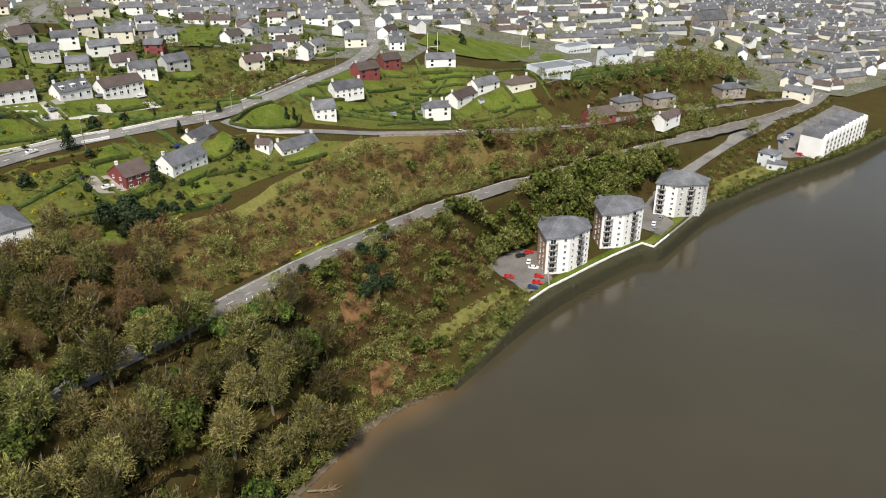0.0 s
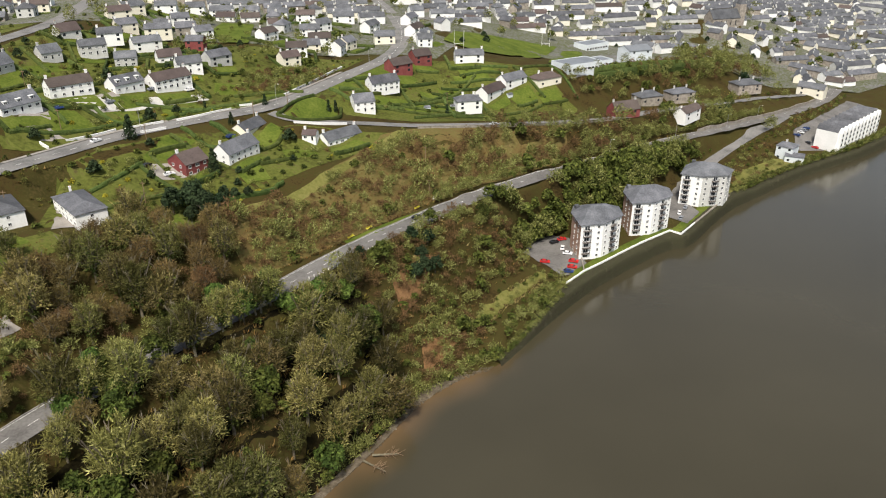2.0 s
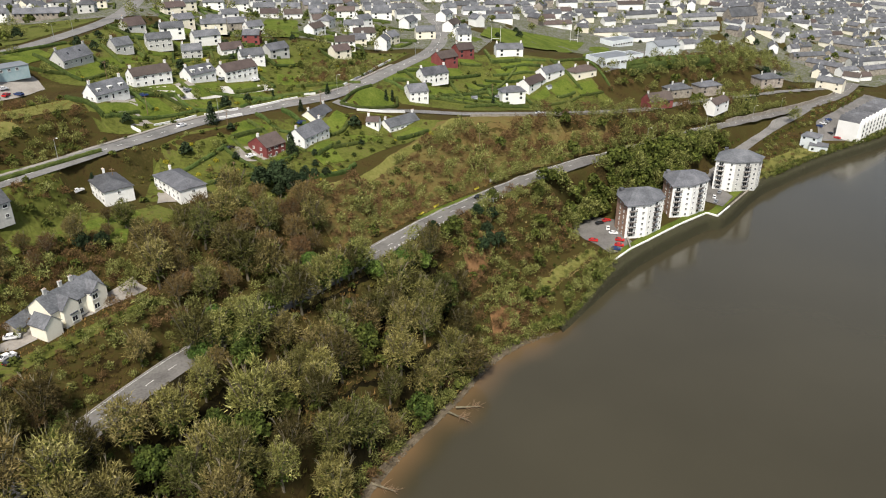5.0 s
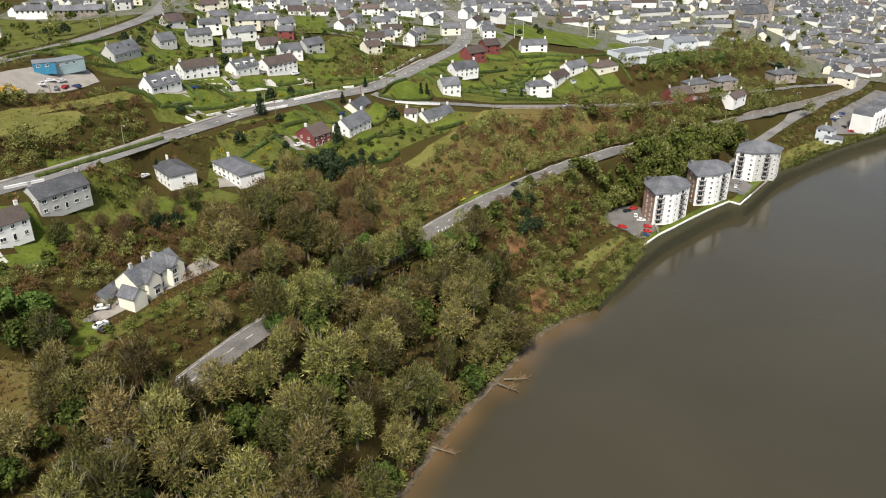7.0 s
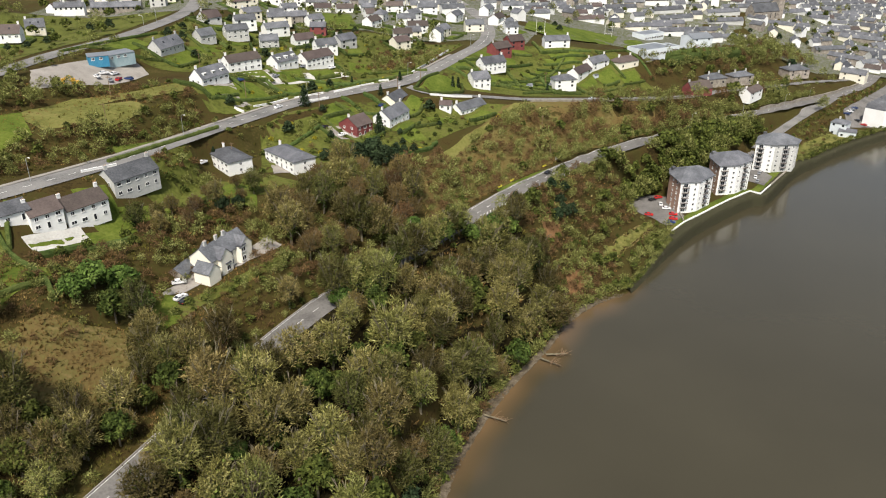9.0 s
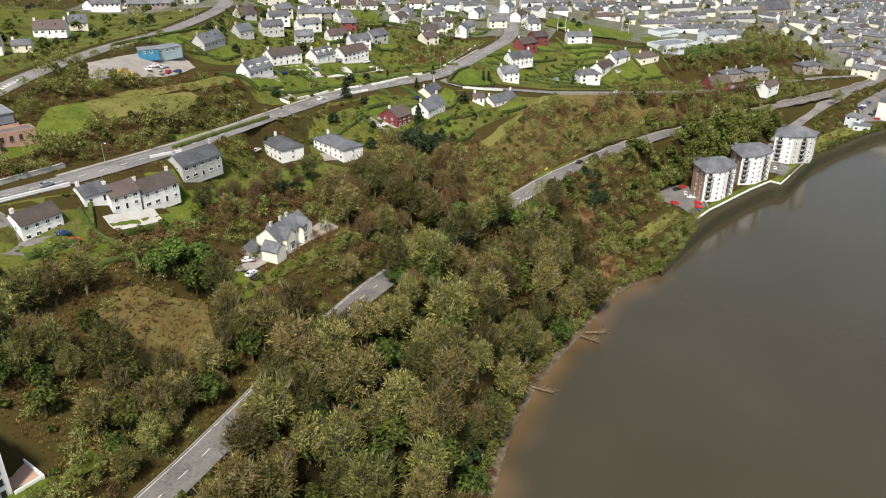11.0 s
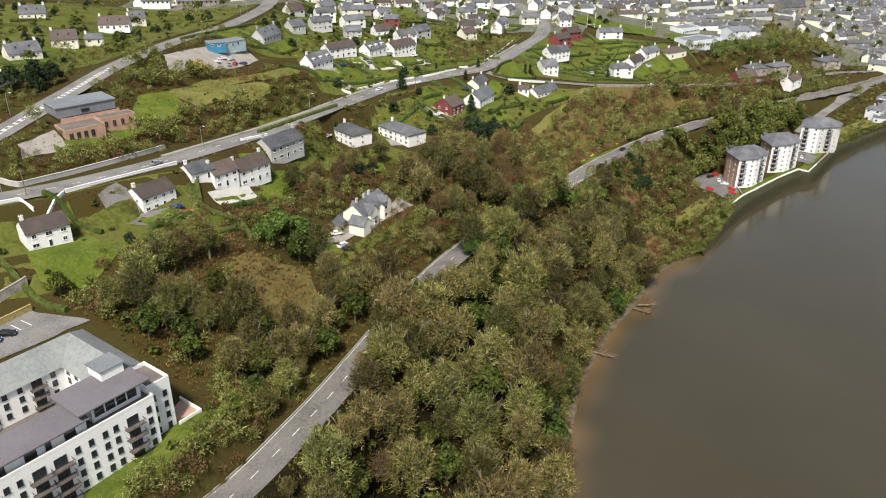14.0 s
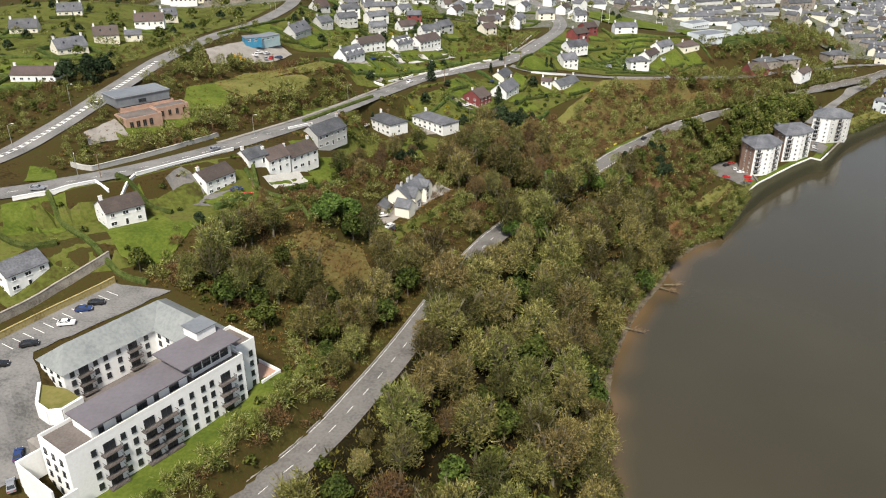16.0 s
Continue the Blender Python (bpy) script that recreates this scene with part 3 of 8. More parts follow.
def quay():
    x, y, tx, ty = along(QUAY, 3.0)
    n = len(x)

    def strip(rows, name, material, label, category, keep=None):
        pts = []
        for o, z in rows:
            w = np.array([0.3 * noise.noise((a * 0.25, b * 0.25, z)) for a, b in zip(x, y)])
            low = np.clip(1 - (x - 145) / 40, 0.8, 1) if z > 1 else 1
            near = np.clip((x - 2) / 28, 0.35, 1) if z > 1 else 1
            pts.append(np.stack([x - ty * (o + w), y + tx * (o + w), z * low * near + 0 * x], 1))
        f = [(k * n + i, k * n + i + 1, (k + 1) * n + i + 1, (k + 1) * n + i)[::-1] for k in range(len(rows) - 1) for i in range(n - 1) if keep is None or keep(x[i])]
        tagged(new(name, mesh_of(name, np.concatenate(pts), f, material, True)), label, category, "", "structure")

    strip(((-1.5, -1.5), (-0.9, 1.6), (-0.5, 3.8), (-0.25, 5.7), (0.2, 6.05), (4.3, 6.15)), "quay_wall", M["moss"], "old mossy stone quay wall standing in the river", "quay wall")
    strip(((4.25, 6.14), (4.6, 6.2), (8.5, 6.18), (9.5, 5.4)), "quay_verge", M["lawn"], "strip of mown grass behind the quay wall", "lawn", lambda a: 42 < a < 136)
    strip(((4.25, 6.14), (4.6, 6.2), (7.5, 6.15), (8.5, 5.0)), "quay_verge", M["meadow"], "rough grass strip behind the quay wall", "verge", lambda a: not 42 < a < 136)


quay()
PARAPET = [(34.5, 260.5), (43.7, 271.4), (53.7, 280.4), (63.5, 289.7), (75.3, 300.4), (90.9, 313), (95.2, 309.2), (105.4, 322)]


def low_wall(name, line, high, thick, material, label, z=None, deep=1.0, cope=True):
    """A garden or quay wall in straight runs, with a coping."""
    s = Shape()
    for a, b in zip(line, line[1:]):
        d = Vector((b[0] - a[0], b[1] - a[1]))
        k = max(1, int(d.length / 4))
        t = d.normalized()
        n = Vector((-t.y, t.x)) * thick / 2
        for i in range(k):
            p, q = Vector(a[:2]) + d * i / k, Vector(a[:2]) + d * (i + 1) / k
            h0 = z if z is not None else gz(p.x, p.y)
            h1 = z if z is not None else gz(q.x, q.y)
            for wide, lo, hi in ((1.0, -deep, high), (1.35, high, high + 0.1)) if cope else ((1.0, -deep, high),):
                m = n * wide
                s.add([(p.x - m.x, p.y - m.y, h0 + lo), (q.x - m.x, q.y - m.y, h1 + lo), (q.x + m.x, q.y + m.y, h1 + lo), (p.x + m.x, p.y + m.y, h0 + lo),
                       (p.x - m.x, p.y - m.y, h0 + hi), (q.x - m.x, q.y - m.y, h1 + hi), (q.x + m.x, q.y + m.y, h1 + hi), (p.x + m.x, p.y + m.y, h0 + hi)],
                      [(3, 2, 1, 0), (4, 5, 6, 7), (0, 1, 5, 4), (1, 2, 6, 5), (2, 3, 7, 6), (3, 0, 4, 7)])
    return tagged(new(name, s.mesh(name, material)), label, "wall", "", "structure")


low_wall("wall_quay", PARAPET, 0.8, 0.4, M["white"], "white painted parapet along the quay", 6.0)
low_wall("wall_yard", [(43.7, 271.4), (44.5, 284), (43, 296)], 0.9, 0.4, M["stone"], "low stone wall between yard and tower lawn", 6.0)
low_wall("wall_quay", [(105.4, 322), (118, 338), (134, 358)], 0.7, 0.6, M["stone"], "low stone parapet of the quay", 6.0)
for line in ([(-161, 267), (-155, 275), (-149, 285)], [(-146, 287), (-134, 298)], [(-129, 300), (-120, 309), (-111, 320)], [(-109, 327), (-104, 330)], [(-168, 261), (-163, 257)], [(-94, 343), (-84, 370), (-72, 408)],
             [(-231, 101), (-222, 114), (-208, 133)], [(-258, 77), (-249, 83), (-240, 92), (-236, 91)], [(-233, 92), (-231, 100)], [(-194, 164), (-186, 173)], [(-82, 312), (-70, 316), (-60, 323)], [(-138, 282), (-130, 289)]):
    low_wall("wall_garden", line, 1.0, 0.42, M["white"], "white rendered garden wall beside the road")
low_wall("wall_road", [(-255, 109), (-246, 104), (-238, 118), (-229, 133), (-219, 154)], 1.6, 0.5, M["paving"], "beige concrete roadside wall")
low_wall("wall_road", [(-28, 333), (10, 350), (48, 368), (80, 393)], 1.1, 0.5, M["stone"], "stone wall beside the lane")
low_wall("wall_road", [(135, 424), (177, 461), (213, 491), (252, 527)], 2.2, 0.6, M["stone"], "stone retaining wall of the bank road", deep=4)
low_wall("wall_court", [(-243, 31), (-234, 46), (-225, 60)], 2.0, 0.4, M["straw"], "beige rendered wall behind the car park")
low_wall("wall_court", [(-248, 36), (-238, 53), (-228, 66)], 2.6, 0.5, M["stone"], "dark stone wall behind the car park")

# ---- lawns, fields, yards and paths lying on the land ----
GRASS = "mown green lawn"
for ring in ([(-186, 262), (-176, 250), (-164, 256), (-150, 280), (-132, 300), (-104, 326), (-96, 342), (-88, 366), (-72, 400), (-62, 432), (-110, 440), (-150, 425), (-200, 430), (-228, 400), (-230, 330), (-222, 300), (-196, 300)],
             [(-145, 205), (-122, 222), (-112, 212), (-98, 226), (-78, 264), (-46, 306), (-40, 322), (-84, 308), (-126, 284), (-144, 262), (-152, 238)],
             [(-262, 70), (-248, 84), (-232, 98), (-222, 112), (-204, 130), (-190, 112), (-184, 92), (-206, 88), (-218, 70), (-232, 60), (-246, 44), (-262, 50)],
             [(-82, 348), (-62, 340), (-30, 345), (10, 362), (46, 382), (62, 420), (40, 444), (-14, 440), (-44, 440), (-60, 400)]):
    drape("garden_ground", ring, M["garden"], 0.14, "patchy grass and soil of the gardens", "structure", "garden", 5)
drape("open_slope", [(-78, 204), (-46, 246), (-18, 286), (4, 308), (30, 330), (48, 350), (44, 366), (8, 348), (-30, 332), (-44, 318), (-56, 290), (-74, 258), (-94, 224)], M["slope"], 0.18, "bracken and dry grass slope above the road", "structure", "slope", 4)
drape("town_ground", [(-345, 440), (-255, 430), (-215, 445), (-110, 442), (-60, 446), (-20, 445), (20, 600), (90, 610), (128, 530), (180, 560), (235, 560), (262, 566), (300, 560), (340, 590), (700, 860), (560, 1000), (-420, 1000)], M["town"], 0.3, "grey yards, streets and small gardens of the town", "structure", "town ground", 14)
drape("garden_ground", [(-300, 215), (-272, 230), (-262, 290), (-250, 345), (-245, 430), (-330, 440), (-430, 420), (-430, 240), (-340, 200)], M["garden"], 0.2, "patchy grass and soil of the gardens", "structure", "garden", 8)
for ring in ([(-175, 271), (-174, 285), (-166, 289), (-156, 287), (-158, 278), (-166, 273), (-171, 268)], [(-159, 297), (-155, 307), (-143, 306), (-146, 293)],
             [(-143, 319), (-132, 331), (-121, 320), (-132, 300)], [(-88, 318), (-84, 334), (-79, 345), (-67, 342), (-65, 333), (-80, 318)],
             [(-161, 126), (-154, 124), (-148, 111), (-154, 104)], [(-200, 119), (-184, 114), (-180, 109), (-186, 92), (-190, 92), (-200, 105)],
             [(-237, 82), (-229, 98), (-215, 85), (-207, 88), (-213, 70), (-226, 68)], [(-260, 74), (-246, 84), (-243, 74), (-256, 65)], [(-262, 92), (-266, 104), (-258, 104), (-252, 92)],
             [(-244, 200), (-235, 210), (-220, 187), (-232, 162), (-241, 146), (-249, 133), (-252, 140), (-236, 168)],
             [(-210, -10), (-181, 23), (-178, 30), (-171, 33), (-170, 44), (-165, 40), (-176, 12), (-188, -6), (-198, -20)],
             [(-185, 160), (-192, 150), (-178, 142), (-172, 150)], [(-165, 178), (-152, 182), (-142, 196), (-150, 200)], [(-150, 172), (-140, 176), (-143, 184), (-151, 182)],
             [(-131, 260), (-122, 268), (-117, 285), (-128, 282)], [(-117, 240), (-108, 236), (-98, 246), (-108, 248)], [(-90, 255), (-82, 262), (-88, 270), (-95, 262)],
             [(-80, 280), (-68, 290), (-72, 300), (-84, 292)], [(-112, 215), (-103, 222), (-110, 232), (-118, 225)], [(-50, 232), (-30, 259), (-24, 270), (-33, 262), (-52, 237)],
             [(-78, 362), (-70, 358), (-58, 366), (-66, 374)], [(-72, 376), (-62, 372), (-48, 384), (-58, 392)], [(-60, 396), (-44, 388), (-36, 392), (-52, 408)],
             [(155, 462), (170, 478), (160, 486), (146, 472)], [(-125, 345), (-108, 352), (-112, 366), (-128, 358)], [(-96, 340), (-88, 362), (-98, 366), (-104, 346)],
             [(-205, 320), (-196, 345), (-205, 350), (-214, 330)], [(-250, 300), (-228, 305), (-224, 322), (-244, 335)], [(-330, 205), (-300, 205), (-300, 225), (-335, 230)], [(-120, 318), (-108, 322), (-104, 334), (-116, 332)]):
    drape("lawn", ring, M["lawn"], 0.28, GRASS, "structure", "lawn")
drape("playing_field", [(-16, 500), (-9, 540), (36, 575), (72, 586), (50, 512), (26, 470)], M["lawn"], 0.9, "green playing field with white goal posts", "structure", "field", 8)
drape("playing_field", [(48, 458), (74, 570), (92, 584), (66, 462)], M["lawn"], 0.9, "sloping green bank beside the playing field", "structure", "field", 8)
drape("green", [(-164, 480), (-168, 525), (-145, 520), (-130, 440), (-146, 440)], M["lawn"], 0.9, "open green between the houses", "structure", "field", 8)
drape("meadow", [(-209, 200), (-215, 220), (-202, 232), (-193, 228), (-200, 205)], M["meadow"], 0.3, "yellowing rough meadow", "structure", "meadow")
drape("meadow", [(-200, 235), (-185, 258), (-195, 268), (-212, 245)], M["meadow"], 0.3, "yellowing rough meadow", "structure", "meadow")
drape("meadow", [(-96, 224), (-82, 238), (-60, 274), (-46, 296), (-32, 326), (-37, 326), (-55, 290), (-72, 262), (-92, 232)], M["meadow"], 0.35, "dry grass strip with a worn track", "structure", "meadow")
drape("dead_grass", [(-3, 233), (4, 246), (14, 257), (26, 270), (27, 268), (17, 253), (8, 243), (1, 232)], M["meadow"], 0.35, "pale dead grass on the old quay", "structure", "dead grass", 1.5, 2.6)
drape("dead_grass", [(140, 372), (165, 392), (190, 410), (200, 422), (178, 415), (150, 392)], M["meadow"], 0.3, "dry rough grass behind the quay", "structure", "dead grass")
drape("bare_earth", [(-30, 214), (-24, 226), (-20, 240), (-25, 238), (-34, 220)], M["earth"], 0.4, "bare reddish earth scar on the bank", "structure", "bare earth")
drape("bare_earth", [(-22, 203), (-14, 212), (-8, 222), (-13, 222), (-24, 212)], M["earth"], 0.4, "bare reddish earth scar on the bank", "structure", "bare earth")
drape("car_park", [(20, 288), (22, 299), (34, 308), (43, 304), (46, 280), (42, 271), (34, 268)], M["road_dark"], 0.4, "grey parking yard beside the towers", "structure", "car park")
drape("car_park", [(92, 330), (102, 322), (112, 336), (106, 356), (122, 376), (116, 380), (97, 350)], M["road_dark"], 0.4, "grey parking yard beside the towers", "structure", "car park")
drape("car_park", [(200, 432), (222, 436), (262, 476), (290, 520), (276, 530), (240, 490), (205, 452)], M["road_dark"], 0.25, "grey quayside parking area", "structure", "car park")
drape("car_park", [(-226, -16), (-214, -2), (-222, 10), (-232, 26), (-208, 56), (-226, 60), (-243, 32), (-256, 10)], M["asphalt"], 0.25, "pale grey car park behind the apartments", "structure", "car park")
drape("gravel_drive", [(-160, 122), (-152, 127), (-129, 160), (-135, 163), (-142, 150), (-153, 136)], M["gravel"], 0.25, "grey gravel drive in front of the manor", "structure", "drive")
drape("gravel_drive", [(-223, 104), (-220, 112), (-210, 108), (-203, 114), (-196, 109), (-206, 100), (-218, 100)], M["road_dark"], 0.25, "tarmac drive of a white house", "structure", "drive")
drape("gravel_drive", [(-249, 250), (-237, 278), (-222, 297), (-214, 289), (-220, 269), (-234, 248), (-241, 232)], M["gravel"], 0.3, "grey gravel yard with vehicles", "structure", "yard")
drape("gravel_drive", [(-261, 134), (-255, 149), (-247, 140), (-256, 126)], M["gravel"], 0.3, "gravelled yard beside the hall", "structure", "yard")
drape("gravel_drive", [(-178, 268), (-170, 262), (-160, 268), (-168, 272), (-176, 288), (-182, 284)], M["gravel"], 0.31, "pale curved driveway", "structure", "drive")
drape("gravel_drive", [(-170, 296), (-160, 294), (-150, 308), (-160, 316)], M["gravel"], 0.31, "pale forecourt of a white house", "structure", "drive")
drape("gravel_drive", [(-140, 205), (-132, 216), (-124, 214), (-130, 222), (-146, 222)], M["gravel"], 0.31, "paved turning place behind a house", "structure", "drive")
drape("gravel_drive", [(-124, 252), (-116, 256), (-110, 262), (-120, 268), (-128, 260)], M["gravel"], 0.33, "dark paved drive of the red house", "structure", "drive")
drape("school_yard", [(60, 440), (120, 500), (150, 560), (120, 580), (80, 520), (52, 462)], M["asphalt"], 0.4, "grey tarmac school yard", "structure", "yard", 8)
drape("meadow", [(-153, 117), (-125, 157), (-122, 154), (-148, 113)], M["garden"], 0.3, "grass strip below the manor drive", "structure", "meadow")
drape("paving", [(-174, 294), (-164, 305), (-155, 311), (-147, 322), (-143, 326), (-130, 340), (-125, 336), (-139, 320), (-151, 305), (-168, 290)], M["paving"], 0.36, "pale concrete forecourts before the houses", "structure", "paving", 3, 0.3)
drape("paving", [(-197, 127), (-187, 142), (-183, 139), (-192, 124)], M["paving"], 0.5, "pale paved terrace of a modern house", "structure", "paving", 3, 0.2)
drape("bracken_clearing", [(-184, 78), (-177, 94), (-160, 102), (-154, 88), (-155, 72), (-167, 63)], M["slope"], 0.24, "brown bracken clearing among the trees", "structure", "slope", 3)
drape("meadow", [(-236, 206), (-218, 190), (-206, 200), (-213, 222), (-203, 240), (-213, 250), (-228, 238)], M["meadow"], 0.22, "yellowing rough meadow", "structure", "meadow")
drape("lawn", [(-196, 196), (-184, 214), (-174, 224), (-168, 214), (-180, 196), (-190, 184)], M["lawn"], 0.24, GRASS, "structure", "lawn")
drape("garden_ground", [(-190, 172), (-186, 196), (-178, 206), (-160, 196), (-148, 196), (-140, 204), (-128, 200), (-136, 186), (-156, 178), (-170, 168)], M["garden"], 0.2, "rough mossy garden ground below the houses", "structure", "garden")


# ---- buildings ----
PANES = {}


def window(parent, x, y, z, turn, w=1.3, h=1.2, name="window", bars=1, frame="frame"):
    """A window or glazed door in its frame; it faces along -y of its turn, its sill at z."""
    key = (round(w, 2), round(h, 2), bars, frame)
    if key not in PANES:
        s = Shape()
        t = 0.09
        s.box(-w / 2, -0.07, 0, -w / 2 + t, 0.05, h).box(w / 2 - t, -0.07, 0, w / 2, 0.05, h)
        s.box(-w / 2 + t, -0.07, h - t, w / 2 - t, 0.05, h).box(-w / 2 - 0.06, -0.14, -0.06, w / 2 + 0.06, 0.05, t - 0.02)
        for k in range(bars):
            cx = -w / 2 + w * (k + 1) / (bars + 1)
            s.box(cx - 0.04, -0.06, t, cx + 0.04, 0.04, h - t)
        p = Shape().box(-w / 2 + t, -0.035, t, w / 2 - t, 0.03, h - t)
        PANES[key] = (s.mesh("window", M[frame]), p.mesh("pane", M["glass"]))
    f, p = PANES[key]
    ob = part_mesh(name, f, parent, pose(x, y, z, 0, 0, turn))
    part_mesh("pane", p, ob)
    return ob


def gable_body(L, D, eave, rise, below=2.0, hip=False):
    a, h = L / 2, D / 2
    if hip:
        return Shape().box(-a, 0, -below, a, D, eave)
    v = [(-a, 0, -below), (a, 0, -below), (a, D, -below), (-a, D, -below), (-a, 0, eave), (a, 0, eave), (a, D, eave), (-a, D, eave), (-a, h, eave + rise), (a, h, eave + rise)]
    return Shape().add(v, [(3, 2, 1, 0), (0, 1, 5, 4), (2, 3, 7, 6), (1, 2, 6, 9, 5), (3, 0, 4, 8, 7), (4, 5, 9, 8), (6, 7, 8, 9)])


def roof_shape(L, D, eave, rise, hip=False, over=0.4, thick=0.18, end=0.2):
    a, h = L / 2 + end, D / 2
    drop = rise / h * over
    s = Shape()
    if hip:
        a = L / 2 + over
        r = max(0.4, L / 2 - h)
        base = [(-a, -over), (a, -over), (a, D + over), (-a, D + over)]
        v = [(x, y, eave) for x, y in base] + [(x, y, eave + thick) for x, y in base] + [(-r, h, eave + rise + thick), (r, h, eave + rise + thick)]
        return s.add(v, [(3, 2, 1, 0), (0, 1, 5, 4), (1, 2, 6, 5), (2, 3, 7, 6), (3, 0, 4, 7), (4, 5, 9, 8), (5, 6, 9), (6, 7, 8, 9), (7, 4, 8)])
    lo, up = eave - drop + 0.02, eave + rise + 0.02
    prof = [(-over, lo), (h, up), (D + over, lo), (D + over, lo + thick), (h, up + thick), (-over, lo + thick)]
    v = [(-a, y, z) for y, z in prof] + [(a, y, z) for y, z in prof]
    s.add(v, [(0, 1, 4, 5), (1, 2, 3, 4), (11, 10, 7, 6), (10, 9, 8, 7), (6, 7, 1, 0), (7, 8, 2, 1), (8, 9, 3, 2), (9, 10, 4, 3), (10, 11, 5, 4), (11, 6, 0, 5)])
    return s


WORDS = {"white": "white rendered", "cream": "cream rendered", "grey": "grey rendered", "red": "dark red", "redgable": "red gabled", "greyrender": "weathered grey",
         "stone": "grey stone", "pale": "pale grey", "paleblue": "pale blue"}
PAINT = {"redgable": "red", "greyrender": "grey", "paleblue": "pale"}
pick = random.Random(11)
HOMES, PLOTS = [], []


FAR_PANE = Shape().box(-0.7, -0.05, 0, 0.7, 0.05, 1.3).mesh("window", M["glass"])


def chimney(parent, x, y, z, material="white", high=1.6):
    s = Shape().box(-0.5, -0.3, -1.2, 0.5, 0.3, high - 0.3).box(-0.58, -0.38, high - 0.3, 0.58, 0.38, high - 0.16)
    ob = part_mesh("chimney", s.mesh("chimney", M[material]), parent, pose(x, y, z))
    pot = Shape().tube((-0.25, 0, high - 0.2), (-0.25, 0, high + 0.2), 0.14, 0.12, 6).tube((0.25, 0, high - 0.2), (0.25, 0, high + 0.2), 0.14, 0.12, 6)
    part_mesh("chimney_pot", pot.mesh("chimney_pot", M["brick"]), ob)


def house(x, y, z, turn, L, D, eave, rise, style, colour, roof="", label="", name="house", glazed=True, chimneys=None):
    roof = roof or pick.choice(("slate", "slate", "tile"))
    storeys = "two-storey" if eave > 4.3 else "single-storey"
    label = label or f"{WORDS[colour]} {storeys} house with a {'hipped' if style == 'hip' else 'pitched'} {'slate' if roof == 'slate' else 'brown tiled'} roof"
    HOMES.append((x - math.sin(radians(turn)) * D / 2, y + math.cos(radians(turn)) * D / 2, max(L, D) * 0.55 + 2.5))
    if L > 9 and x < 60 and y > 100 and name == "house" and turn > -20:
        PLOTS.append((x, y, turn, L, D))
    ob = thing(name, x, y, z, turn, label, "house")
    wall = M[PAINT.get(colour, colour)]
    hip = style == "hip"
    part_mesh("wall", gable_body(L, D, eave, rise, hip=hip).mesh("wall", wall), ob)
    part_mesh("roof", roof_shape(L, D, eave, rise, hip).mesh("roof", M[roof]), ob)
    n = chimneys if chimneys is not None else (2 if L > 13 else 1)
    for k in range(n):
        chimney(ob, (-1 if k == 0 else 1) * (L / 2 - 0.8 - (0 if not hip else 3)), D / 2, eave + rise, "white" if colour in ("white", "cream", "redgable") else "grey")
    if not glazed:
        return ob
    if y > 380:
        pane = FAR_PANE
        for sill in (0.9, eave - 1.75) if eave > 4.3 else (0.9,):
            for cx in (-0.3, 0.3):
                part_mesh("window", pane, ob, pose(L * cx, -0.03, sill))
        return ob
    rows = [0.9] if eave <= 4.3 else [0.8, eave - 1.75]
    count = max(2, int(L / 3.1))
    for r, sill in enumerate(rows):
        for i in range(count):
            cx = -L / 2 + L * (i + 0.5) / count
            if r == 0 and i == count // 2:
                window(ob, cx, -0.03, 0.05, 0, 1.0, 2.05, "front_door", 0)
            else:
                window(ob, cx, -0.03, sill, 0, pick.choice((1.2, 1.5, 1.8)), 1.15)
        for side, tn in (((-1, -90),) if turn > 30 else ((1, 90),) if turn < -20 else ((-1, -90), (1, 90))):
            for cy in ((0.3, 0.7) if D > 7.5 and not hip and y < 330 else (0.5,)):
                window(ob, side * (L / 2 + 0.03), D * cy, sill, tn, 1.1, 1.1)
    if style == "dormer":
        for i in range(3):
            cx = -L / 2 + L * (i + 0.5) / 3
            dz = eave + 0.5
            d = part_mesh("dormer", Shape().box(-0.9, 0.9, 0, 0.9, 3.2, 1.5).box(-1.05, 0.7, 1.5, 1.05, 3.4, 1.65).mesh("dormer", M["white"]), ob, pose(cx, 0, dz))
            window(d, 0, 0.87, 0.25, 0, 1.3, 1.1)
    elif rise >= 4:
        for i in range(2):
            k = 0.5
            part_mesh("roof_window", Shape().box(-0.4, -0.6, 0, 0.4, 0.6, 0.06).mesh("roof_window", M["glass"]), ob,
                      pose((i - 0.5) * L * 0.4, D / 2 * k, eave + rise * k + 0.24, math.degrees(math.atan2(rise, D / 2)), 0, 0))
    return ob


house(-178.3, 273.1, 73.7, 61, 16.5, 8, 3.0, 4.0, "dormer", "white")
house(-171.5, 301.9, 72.4, 44, 17.9, 8, 5.0, 2.8, "gable", "white")
house(-154.3, 319.6, 70.1, 55, 14.6, 8, 3.6, 3.2, "dormer", "white")
house(-140.0, 334.8, 67.6, 51, 19.0, 9, 4.6, 3.0, "gable", "white")
house(-213.3, 323.3, 76.9, 71, 19.0, 8, 3.0, 4.2, "gable", "grey")
house(-204.1, 356.0, 75.9, 50, 9.9, 8, 3.4, 3.2, "gable", "grey")
house(-193.3, 377.4, 73.4, 31, 13.0, 8, 5.0, 2.6, "gable", "grey")
house(-175.8, 405.2, 69.9, 36, 15.3, 8, 5.0, 2.6, "gable", "white")
house(-194.3, 402.5, 74.8, 26, 12.8, 8, 5.0, 2.6, "gable", "white")
